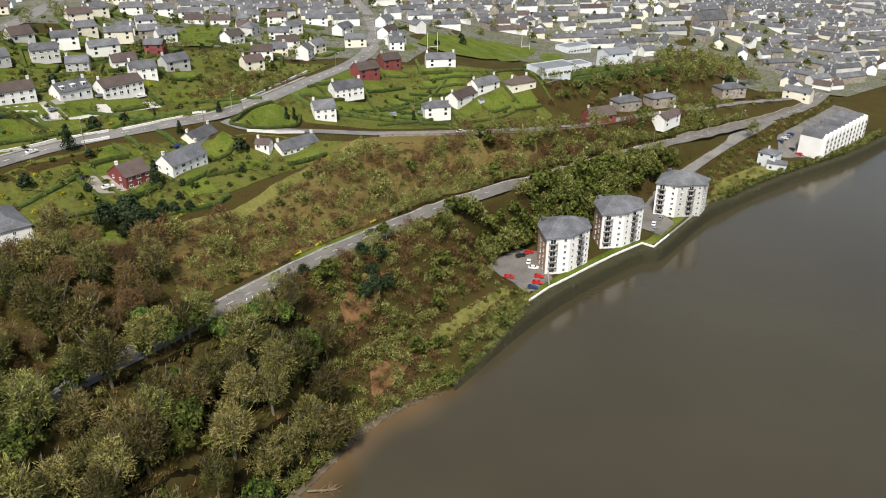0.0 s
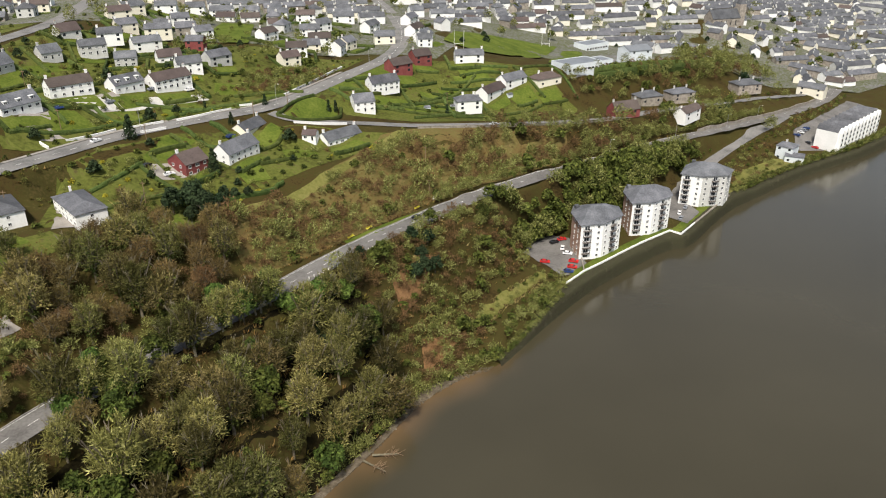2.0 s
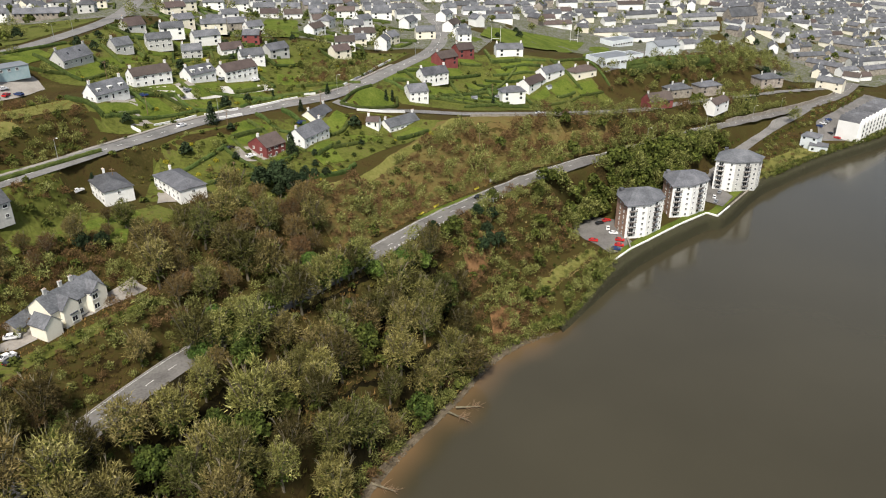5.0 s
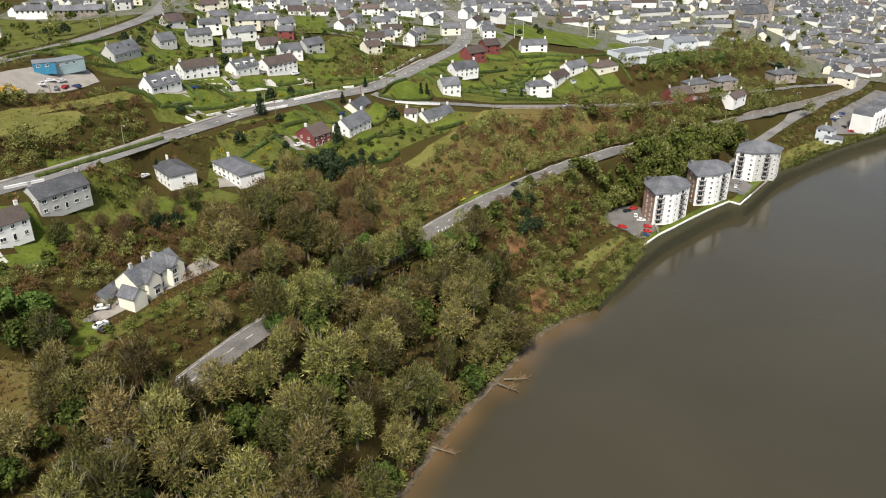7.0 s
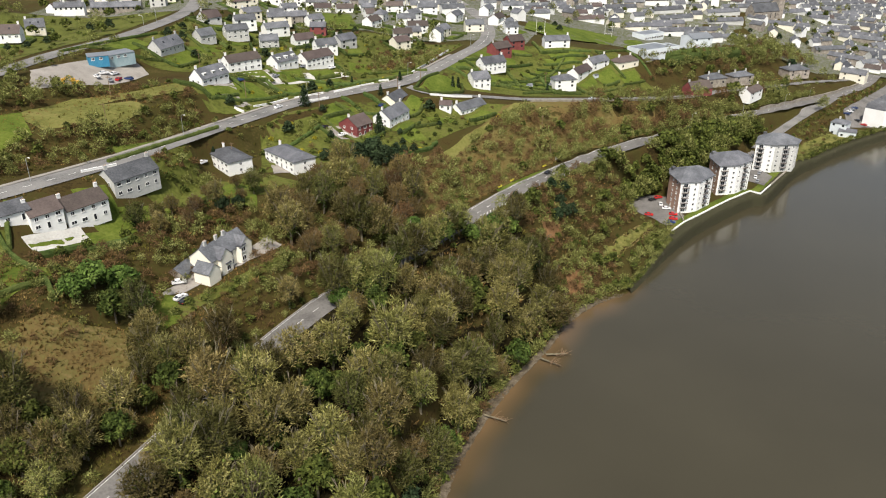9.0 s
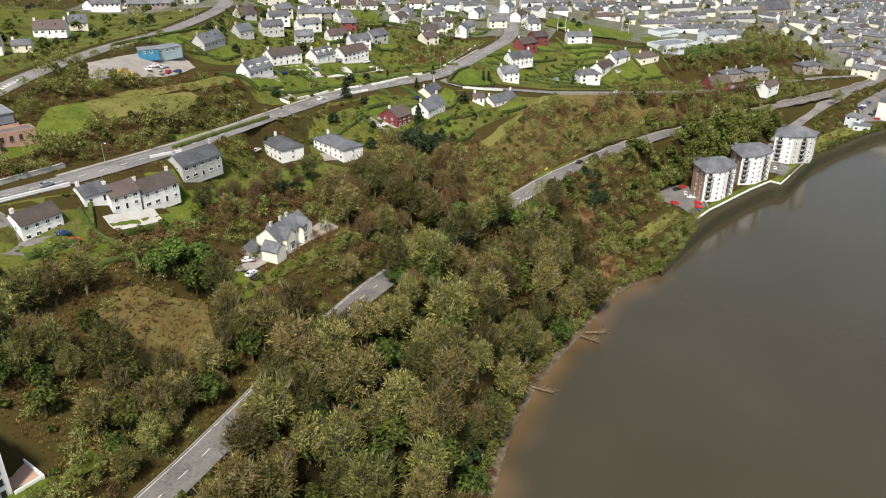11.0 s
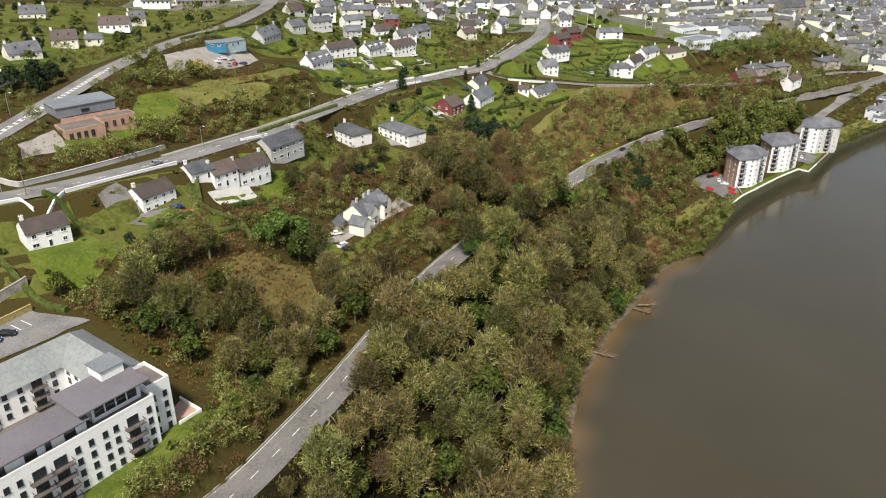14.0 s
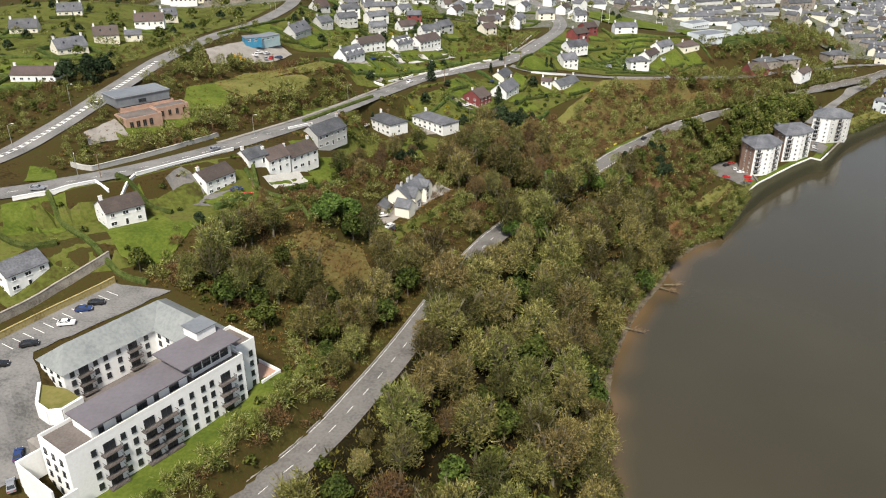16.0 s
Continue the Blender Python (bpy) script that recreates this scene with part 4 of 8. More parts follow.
house(-181.2, 438.3, 71.0, 17, 15.1, 8, 5.0, 2.4, "gable", "cream")
house(-211.3, 394.4, 79.3, 52, 11.8, 8, 3.2, 3.6, "dormer", "grey")
house(-172.7, 364.5, 70.4, 18, 10.3, 8, 4.6, 2.6, "gable", "grey")
house(-152.4, 409.8, 69.0, 2, 9.7, 8, 5.6, 2.4, "gable", "red")
house(-154.5, 376.2, 70.2, 32, 12.0, 8, 3.2, 3.0, "gable", "white")
house(-183.3, 487.4, 69.1, 26, 11.2, 8, 5.0, 2.6, "gable", "white")
house(-110.5, 263.0, 52.4, 54, 10.5, 11, 5.0, 3.4, "gable", "redgable")
house(-95.4, 276.2, 53.7, 64, 18.5, 9, 4.6, 3.6, "gable", "white")
house(-96.0, 301.4, 55.4, 67, 14.5, 8, 4.0, 2.8, "gable", "cream")
house(-59.5, 310.3, 49.5, 46, 19.0, 8, 3.0, 2.8, "gable", "white")
house(-74.1, 302.5, 53.2, -8, 6.0, 5, 2.6, 1.6, "gable", "white")
house(-53.7, 346.0, 53.6, 21, 10.2, 10, 5.0, 3.0, "gable", "white")
house(-45.2, 371.0, 57.4, 32, 15.7, 8, 4.6, 3.0, "gable", "white")
house(-37.9, 401.6, 59.3, 38, 12.6, 9, 5.0, 3.0, "gable", "red")
house(-27.4, 426.5, 58.8, 29, 10.7, 9, 5.0, 3.0, "gable", "red")
house(-0.6, 435.5, 57.5, 8, 16.7, 8, 5.0, 2.6, "gable", "white")
house(-2.0, 380.4, 44.8, 14, 13.6, 8, 5.0, 2.6, "hip", "white")
house(13.7, 406.0, 44.6, 55, 19.0, 8, 4.6, 3.0, "gable", "white")
house(25.9, 420.4, 47.6, 44, 18.0, 8, 4.6, 3.0, "gable", "white")
house(46.3, 430.0, 46.2, 35, 18.1, 9, 4.0, 3.0, "hip", "cream")
house(-177.1, 166.6, 63.2, 56, 17.3, 9, 5.6, 3.2, "gable", "greyrender")
house(-192.1, 134.5, 63.9, 52, 9.8, 8, 5, 3, "gable", "white")
house(-184.8, 145.1, 61.4, 54, 13.8, 9, 5.6, 3, "gable", "white")
house(-198.5, 129.5, 68.0, 50, 8.7, 8, 3, 2.4, "gable", "white")
house(-207.3, 111.7, 65.0, 56, 12.4, 9, 5.2, 2.6, "gable", "white")
house(-227.8, 81.3, 66.3, 42, 11.6, 9, 5.2, 2.6, "gable", "white")
house(-244.6, 53.1, 60.6, 56, 11.8, 9, 5.2, 2.6, "gable", "white")
house(-305.8, 192.7, 81.8, 0, 19.0, 9, 3.2, 2.6, "gable", "white")
house(-310.5, 243.9, 83.1, 45, 14.6, 9, 3, 4, "gable", "cream")
house(-308.4, 278.8, 82.3, 22, 12.3, 9, 3, 4, "gable", "cream")
house(-306.8, 337.7, 79.6, 13, 16.8, 9, 3, 4, "gable", "white")
house(-356.5, 289.3, 83.9, 14, 13.8, 9, 3, 4, "gable", "cream")
house(-305.3, 369.7, 77.5, 24, 10.2, 9, 3, 4, "gable", "cream")
house(-356.6, 346.0, 84.0, 17, 14.0, 9, 3, 4, "gable", "cream")
house(-299.6, 292.6, 80.4, 21, 8.8, 8, 2.6, 2, "gable", "cream")
house(132.1, 427.2, 27.1, 47, 19.0, 8, 5, 2.6, "gable", "white")
house(138.0, 467.4, 27.3, 23, 17.2, 10, 5, 2.6, "hip", "stone")
house(200.2, 519.1, 20.2, 17, 19.0, 12, 5, 3, "hip", "stone")
house(111.8, 446.1, 31.4, 23, 16.1, 10, 4, 3, "hip", "stone")
house(86.9, 401.2, 36.9, 24, 16.3, 9, 3, 4, "gable", "red")
house(190.1, 412.0, 5.2, -25, 10.5, 6, 4, 1.5, "gable", "pale")
house(252, 538.5, 12.4, -40, 19, 9, 6, 3, "gable", "cream", "slate")
house(185.6, 417.0, 5.4, -42, 9.8, 10, 8, 2, "hip", "pale", "slate")
house(-162.0, 207.8, 55.6, -49, 17, 10, 4.9, 2.3, "hip", "white", "slate", chimneys=1)
house(-140.0, 215.0, 54.2, -47, 21, 10, 4.6, 2.3, "hip", "white", "slate", chimneys=1)
# detached houses of the slope behind: x, y, turn, length, colour
for x, y, turn, L, colour in (
        (-197.2, 435.4, 40, 12, "cream"),
        (-159.3, 454.9, 40, 11, "white"),
        (-130.1, 380.5, 50, 13, "grey"),
        (-139.5, 358.8, 30, 12, "white"),
        (-210.5, 460.7, 40, 14, "cream"),
        (-211.6, 486.7, 40, 14, "cream"),
        (-202.6, 517.1, 10, 14, "white"),
        (-190.2, 540.3, 10, 13, "white"),
        (-174.0, 546.7, 5, 16, "white"),
        (-156.3, 556.2, 5, 14, "white"),
        (-133.9, 546.1, 5, 14, "white"),
        (-112.5, 537.0, 5, 13, "white"),
        (-119.9, 457.7, 60, 12, "white"),
        (-101.1, 433.8, 10, 12, "white"),
        (-99.6, 411.0, 40, 11, "cream"),
        (-92.3, 466.5, 10, 14, "white"),
        (-95.1, 510.0, 50, 12, "white"),
        (-265.6, 470.7, 20, 15, "cream"),
        (-100.9, 483.1, 10, 13, "white"),
        (-72.3, 463.5, 60, 10, "cream"),
        (-52.9, 477.6, 10, 13, "cream"),
        (-62.9, 523.2, 65, 14, "white"),
        (-31.8, 510.6, 65, 14, "white"),
        (-25.5, 488.6, 65, 13, "white"),
        (-37.0, 556.0, 65, 13, "white"),
        (-87.1, 547.6, 10, 15, "white"),
):
    house(x, y, gz(x, y) + 0.4, turn, L, 8, 5.0, 2.8, "gable", colour)


def block(parent, x0, y0, z0, x1, y1, z1, material, name="wall", cap=None, rim=0.0):
    """A flat-roofed volume: walls, a roof sheet and a parapet round it."""
    part_mesh(name, Shape().box(x0, y0, z0, x1, y1, z1).mesh(name, M[material]), parent)
    if cap:
        part_mesh("roof", Shape().box(x0 + 0.3, y0 + 0.3, z1, x1 - 0.3, y1 - 0.3, z1 + 0.06).mesh("roof", M[cap]), parent)
    if rim:
        p = Shape().box(x0, y0, z1, x1, y0 + 0.28, z1 + rim).box(x0, y1 - 0.28, z1, x1, y1, z1 + rim)
        p.box(x0, y0 + 0.28, z1, x0 + 0.28, y1 - 0.28, z1 + rim).box(x1 - 0.28, y0 + 0.28, z1, x1, y1 - 0.28, z1 + rim)
        part_mesh("parapet", p.mesh("parapet", M[material]), parent)


def slab(parent, x0, y0, x1, y1, z, material, thick=0.3, name="roof"):
    part_mesh(name, Shape().box(x0, y0, z, x1, y1, z + thick).mesh(name, M[material]), parent)


def balcony(parent, x, y, z, w, d=1.4, turn=0, railing="dark"):
    ob = part_mesh("balcony", Shape().box(-w / 2, -d, -0.18, w / 2, 0, 0).mesh("balcony", M["dull"]), parent, pose(x, y, z, 0, 0, turn))
    r = Shape().box(-w / 2, -d, 0.95, w / 2, -d + 0.06, 1.02).box(-w / 2, -d + 0.06, 0.95, -w / 2 + 0.06, 0, 1.02).box(w / 2 - 0.06, -d + 0.06, 0.95, w / 2, 0, 1.02)
    n = int(w / 0.3)
    for i in range(n + 1):
        cx = -w / 2 + 0.03 + (w - 0.06) * i / n
        r.box(cx - 0.02, -d + 0.01, 0, cx + 0.02, -d + 0.05, 0.95)
    for i in range(1, 4):
        for sx in (-w / 2 + 0.03, w / 2 - 0.03):
            r.box(sx - 0.02, -d * i / 4 - 0.02, 0, sx + 0.02, -d * i / 4 + 0.02, 0.95)
    part_mesh("railing", r.mesh("railing", M[railing]), ob)
    return ob


def facade(parent, L, y, x0, rows, xs, w=1.2, h=1.4, frame="dark", turn=0):
    for z in rows:
        for cx in xs:
            window(parent, x0 + cx, y, z, turn, w, h, frame=frame)


def apartment_block():
    """White courtyard apartments above the bank; x along the front, y to the back."""
    b = 46.4
    ob = thing("apartment_block", -203.3, -11.3, b, 53.6, "white rendered courtyard apartment block with balconies and flat violet-grey roofs", "apartment block")
    block(ob, -3.6, 1.2, -2.5, 40.5, 11.5, 12.6, "white", rim=0.9, cap="dull")
    block(ob, 40.52, 3.6, -2.5, 46.2, 12.6, 13.3, "white", rim=0.9, cap="dull")
    block(ob, 2.8, 2.6, 12.7, 26.0, 9.4, 15.9, "white", "penthouse")
    slab(ob, 2.0, 0.9, 26.2, 9.9, 15.92, "membrane")
    block(ob, 27.8, 3.4, 12.7, 39.0, 11.4, 17.6, "white", "penthouse")
    slab(ob, 24.0, 0.8, 40.2, 11.6, 17.62, "membrane", 0.32)
    block(ob, 33.4, 7.6, 17.96, 38.6, 12.6, 20.2, "white", "stair_head")
    slab(ob, 33.1, 7.3, 39.0, 13.0, 20.22, "metal", 0.2)
    for z in (0.9, 3.8, 6.7, 9.6):
        for cx in (1.8, 8.4, 10.9, 22.6, 25.5, 28.6, 31.0, 38.9):
            window(ob, cx, 1.15, z, 0, 1.1, 1.5, frame="dark", bars=0)
        for cx in (5.2, 14.6, 18.9, 34.9):
            window(ob, cx, 1.15, z - 0.7, 0, 2.6, 2.2, frame="dark")
            if z < 9.7:
                balcony(ob, cx, 1.18, z - 0.75, 4.4)
        for cx in (41.8, 44.6):
            window(ob, cx, 3.55, z, 0, 1.0, 1.5, frame="dark", bars=0)
        for cy in (3.5, 6.5, 9.5):
            window(ob, -3.65, cy, z + 0.2, -90, 1.0, 1.4, frame="dark", bars=0)
        for cy in (5.5, 9.5):
            window(ob, 46.25, cy, z, 90, 1.0, 1.4, frame="dark", bars=0)
    for cx in (5.0, 9.0, 14.5, 18.0, 22.5):
        window(ob, cx, 2.55, 13.0, 0, 2.4 if cx in (14.5, 22.5) else 1.2, 2.2, frame="dark")
    for cx in (29.5, 32.0, 34.5, 37.0):
        window(ob, cx, 3.35, 13.9, 0, 2.1, 2.6, frame="dark")
    # rear wing under slate
    base, eave = 5.0, 12.6
    wing = [(11.2, 28.2, 35.2, 38.6), (35.22, 12.8, 46.0, 38.6)]
    for x0, y0, x1, y1 in wing:
        part_mesh("wall", Shape().box(x0, y0, base - 4, x1, y1, eave).mesh("wall", M["white"]), ob)
    s = Shape()
    x0, x1, y0, y1, up = 10.6, 46.6, 27.6, 39.2, 4.2
    my, mx = (y0 + y1) / 2, (34.6 + 46.6) / 2
    s.add([(x0, y0, eave), (34.6, y0, eave), (34.6, 12.4, eave), (46.6, 12.4, eave), (46.6, y1, eave), (x0, y1, eave), (x0 + 4.5, my, eave + up), (mx, my, eave + up), (mx, 12.4, eave + up)],
          [(0, 1, 7, 6), (1, 2, 8, 7), (3, 4, 7, 8), (4, 5, 6, 7), (5, 0, 6), (5, 4, 3, 2, 1, 0), (2, 3, 8)])
    part_mesh("roof", s.mesh("roof", M["pale_slate"]), ob)
    for z in (base + 0.9, base + 3.5, base + 5.9):
        for cx in (13.2, 19.0, 21.6, 25.0, 32.6):
            window(ob, cx, 28.15, z, 0, 1.1, 1.4, frame="dark", bars=0)
        for cx in (16.0, 28.8):
            window(ob, cx, 28.15, z - 0.6, 0, 2.4, 2.0, frame="dark")
            balcony(ob, cx, 28.18, z - 0.65, 3.6, 1.2)
        for cy in (16.0, 19.5, 23.0, 26.4):
            window(ob, 35.17, cy, z, -90, 1.1, 1.4, frame="dark", bars=0)
        for cy in (30.5, 33.5, 36.3):
            window(ob, 11.15, cy, z, -90, 1.0, 1.3, frame="dark", bars=0)
    part_mesh("courtyard", Shape().box(9.5, 11.52, 1.0, 35.2, 28.15, 4.4).mesh("courtyard", M["dull"]), ob)
    g = Shape()
    ring = [(8.2, 34), (3.8, 27), (3.8, 22.5), (6.0, 20.5), (11.0, 21.0), (10.9, 27.5)]
    cen = (7.5, 26)
    part_mesh("planting_bed", Shape().prism(ring, 6.0, 9.3).mesh("planting_bed", M["meadow"]), ob)
    for p, q in zip(ring[:5], ring[1:5]):
        d = Vector((q[0] - p[0], q[1] - p[1]))
        n = Vector((-d.y, d.x)).normalized() * 0.35
        g.prism([(p[0] - n.x, p[1] - n.y), (q[0] - n.x, q[1] - n.y), (q[0] + n.x, q[1] + n.y), (p[0] + n.x, p[1] + n.y)], 6.0, 9.9)
    part_mesh("garden_wall", g.mesh("garden_wall", M["white"]), ob)
    st = Shape()
    for i in range(9):
        st.box(-3.0 + i * 1.3, 14.5, 4.0, -1.7 + i * 1.3, 19.0, 8.0 - 0.3 * i)
    part_mesh("steps", st.mesh("steps", M["gravel"]), ob)
    part_mesh("terrace_wall", Shape().box(46.25, 2.6, -2.5, 52.4, 2.9, 1.6).box(52.1, 2.9, -2.5, 52.4, 10.6, 1.6).mesh("terrace_wall", M["white"]), ob)
    part_mesh("terrace_floor", Shape().box(46.25, 2.9, -2.5, 52.1, 10.6, 0.7).mesh("terrace_floor", M["brick"]), ob)
    part_mesh("ramp_wall", Shape().box(-8.6, 12.0, 3, 3.0, 12.4, 9.6).box(-8.6, -1.0, 0, -8.2, 12.0, 9.2).box(-8.2, -1.0, 0, -3.7, -0.6, 6.5).mesh("ramp_wall", M["white"]), ob)


apartment_block()


def river_tower(x, y, turn, side, label):
    """Six-storey riverside tower: brick flank, white balcony front, a canted corner and a hipped slate roof."""
    z, eave, storey = 6.0, 16.4, 2.7
    ob = thing("apartment_tower", x, y, z, turn, label, "apartment tower", "riverside apartment towers")
    ring = [(-6, 0), (4.2, 0), (15.4, 6.6), (17.2, 15.5), (7.5, 20.5), (-1.5, 20.0), (-5.0, 13.5)]
    s = Shape()
    for k in range(len(ring)):
        p, q = Vector(ring[k]), Vector(ring[(k + 1) % len(ring)])
        mt = {6: "brick", 5: "brick"}.get(k, side[k] if k < len(side) else "white")
        n = Vector((q.y - p.y, p.x - q.x)).normalized()
        face = Shape().add([(p.x, p.y, -1), (q.x, q.y, -1), (q.x, q.y, eave), (p.x, p.y, eave), (p.x - n.x * 0.3, p.y - n.y * 0.3, -1), (q.x - n.x * 0.3, q.y - n.y * 0.3, -1), (q.x - n.x * 0.3, q.y - n.y * 0.3, eave), (p.x - n.x * 0.3, p.y - n.y * 0.3, eave)],
                           [(0, 1, 2, 3), (7, 6, 5, 4), (3, 2, 6, 7), (0, 4, 5, 1)])
        part_mesh("wall", face.mesh("wall", M[mt]), ob)
        width = (q - p).length
        tn = math.degrees(math.atan2(q.y - p.y, q.x - p.x))
        cols = {0: (0.28, 0.8), 1: (0.16, 0.52, 0.86), 2: (0.25, 0.7), 6: (0.35, 0.72)}.get(k, ())
        for st in range(6):
            for c in cols:
                m = p.lerp(q, c) + n * 0.03
                wide = (k == 0 and c == 0.28) or (k == 1 and c == 0.52)
                window(ob, m.x, m.y, st * storey + (0.35 if wide and st else 0.9), tn, 2.3 if wide else 1.15, 2.0 if wide and st else 1.3, frame="frame")
                if wide and st:
                    b = p.lerp(q, c)
                    balcony(ob, b.x, b.y, st * storey + 0.25, 3.6 if k == 0 else 3.4, 1.2, tn)
        if k == 0:
            pil = p.lerp(q, 0.6)
            part_mesh("pilaster", Shape().box(-0.25, -0.25, -1, 0.25, 0.0, eave).mesh("pilaster", M["white"]), ob, pose(pil.x, pil.y, 0, 0, 0, tn))
    cen = Vector((5.0, 10.5))
    out = [cen + (Vector(p) - cen) * 1.07 for p in ring]
    n = len(ring)
    ridge = [(2.0, 10.8), (9.2, 11.4)]
    near = [0, 0, 1, 1, 1, 0, 0]
    v = [(p.x, p.y, eave) for p in out] + [(p.x, p.y, eave + 0.3) for p in out] + [(a, b, eave + 4.3) for a, b in ridge]
    f = [tuple(range(n - 1, -1, -1))]
    for k in range(n):
        j = (k + 1) % n
        f.append((k, j, n + j, n + k))
        f.append((n + k, n + j, 2 * n + near[j], 2 * n + near[k]) if near[j] != near[k] else (n + k, n + j, 2 * n + near[k]))
    part_mesh("roof", Shape().add(v, f).mesh("roof", M["slate"]), ob)
    part_mesh("roof_vent", Shape().box(-3, 15, eave + 0.5, -1.2, 17, eave + 2.6).mesh("roof_vent", M["slate"]), ob)


river_tower(49.0, 284.2, 12, ["white", "white", "cream"], "six-storey white and brick apartment tower beside the parking yard")
river_tower(76.5, 308.6, 8, ["white", "white", "cream"], "six-storey white and brick apartment tower between two others")
river_tower(109.5, 344.5, -22, ["white", "grey", "grey"], "six-storey white and grey apartment tower at the quay bend")


def manor():
    ob = thing("manor_house", -143.0, 141.4, 46.6, 65, "old ivory-white manor house with bay windows and grey slate roofs", "house")
    L, D, e = 22.0, 8.5, 5.8
    part_mesh("wall", gable_body(18.0, D, e, 3.4).mesh("wall", M["ivory"]), ob, pose(2.2, 0, 0))
    part_mesh("roof", roof_shape(18.0, D, e, 3.4).mesh("roof", M["slate"]), ob, pose(2.2, 0, 0))
    for cx in (-1.5, 8.2):
        part_mesh("wing_wall", gable_body(9.0, 5.2, e, 2.6).mesh("wing_wall", M["ivory"]), ob, pose(cx + 2.6, 3.0, 0, 0, 0, 90))
        part_mesh("wing_roof", roof_shape(9.0, 5.2, e, 2.6).mesh("wing_roof", M["slate"]), ob, pose(cx + 2.6, 3.0, 0.03, 0, 0, 90))
    part_mesh("porch_wall", gable_body(6.0, 5.0, 4.2, 2.2).mesh("porch_wall", M["ivory"]), ob, pose(-6.0, 0.5, 0, 0, 0, 90))
    part_mesh("porch_roof", roof_shape(6.0, 5.0, 4.2, 2.2).mesh("porch_roof", M["slate"]), ob, pose(-6.0, 0.5, 0, 0, 0, 90))
    part_mesh("outhouse_wall", gable_body(8.0, 6.0, 2.6, 2.0).mesh("outhouse_wall", M["stone"]), ob, pose(-9.0, 6.5, 0, 0, 0, 12))
    part_mesh("outhouse_roof", roof_shape(8.0, 6.0, 2.6, 2.0).mesh("outhouse_roof", M["slate"]), ob, pose(-9.0, 6.5, 0, 0, 0, 12))
    for bx in (-1.0, 6.6):
        ring = [(bx - 1.9, 0.0), (bx - 1.1, -1.5), (bx + 1.1, -1.5), (bx + 1.9, 0.0)]
        high = 3.2 if bx < 0 else 6.0
        part_mesh("bay", Shape().prism(ring, -1, high).mesh("bay", M["ivory"]), ob)
        part_mesh("bay_roof", Shape().prism([(bx - 2.1, 0.1), (bx - 1.2, -1.75), (bx + 1.2, -1.75), (bx + 2.1, 0.1)], high, high + 0.4).mesh("bay_roof", M["slate"]), ob)
        for r in ((0.9,) if bx < 0 else (0.9, 3.9)):
            window(ob, bx, -1.53, r, 0, 1.8, 1.6, frame="frame")
    for r in (0.9, 3.9):
        for cx in (-3.6, 2.6, 9.6):
            window(ob, cx, -0.03, r, 0, 1.1, 1.7)
        for cy in (2.0, 6.0):
            window(ob, 11.23, cy, r, 90, 1.1, 1.6)
    for cx, cy in ((1.0, 4.25), (4.5, 4.25), (-4.0, 4.25)):
        chimney(ob, cx, cy, e + 3.4, "grey", 1.8)


manor()


def hall():
    ob = thing("community_hall", -243.0, 153.6, 76.0, 44, "brown brick hall with a raised grey metal roof", "hall")
    block(ob, -8, 8, -2, 13, 22, 5.0, "brick", rim=0.4, cap="dull")
    block(ob, -9, 9, 5.5, 12, 21.5, 9.0, "metal", "roof_box")
    part_mesh("roof_edge", Shape().box(-9.4, 8.6, 9.02, 12.4, 21.9, 9.3).mesh("roof_edge", M["steel"]), ob)
    part_mesh("roof", Shape().box(-8.8, 9.2, 9.32, 11.8, 21.3, 9.4).mesh("roof", M["metal"]), ob)
    block(ob, -11, -2, -2, 3, 7.98, 3.6, "brick", rim=0.4, cap="dull")
    block(ob, 3.02, 2, -2, 16, 7.98, 4.2, "brick", rim=0.4, cap="dull")
    for cx in (-9, -6.5, -4, -1.5):
        window(ob, cx, -2.05, 0.2, 0, 1.4, 2.4, frame="wood")
    for cx in (5, 8, 11, 14):
        window(ob, cx, 1.95, 1.2, 0, 1.2, 2.0, frame="wood")
    window(ob, 1.0, 8.95, 6.3, 0, 3.0, 1.2, frame="dark")


hall()


def terrace_flats():
    """Long white riverside flats with a sawtooth row of gables on the river side."""
    ob = thing("riverside_flats", 223.2, 432.0, 5.0, 44, "long white riverside apartment terrace with gabled balconies", "apartment terrace")
    part_mesh("wall", Shape().box(0, 0, -1, 66, 13, 12.5).mesh("wall", M["white"]), ob)
    for i in range(11):
        x = 6 * i
        part_mesh("bay", gable_body(2.2, 4.4, 12.5, 2.6, 13).mesh("bay", M["white"]), ob, pose(x + 3 + 2.2, -1.1, 0, 0, 0, 90))
        part_mesh("roof", roof_shape(13.0, 6.0, 12.5, 3.0, over=0.05, end=0.0).mesh("roof", M["slate"]), ob, pose(x + 6, 6.5, 0.03, 0, 0, 90))
        for st in range(4):
            window(ob, x + 3, -2.25, st * 3 + 0.9, 0, 1.6, 1.6, frame="dark", bars=0)


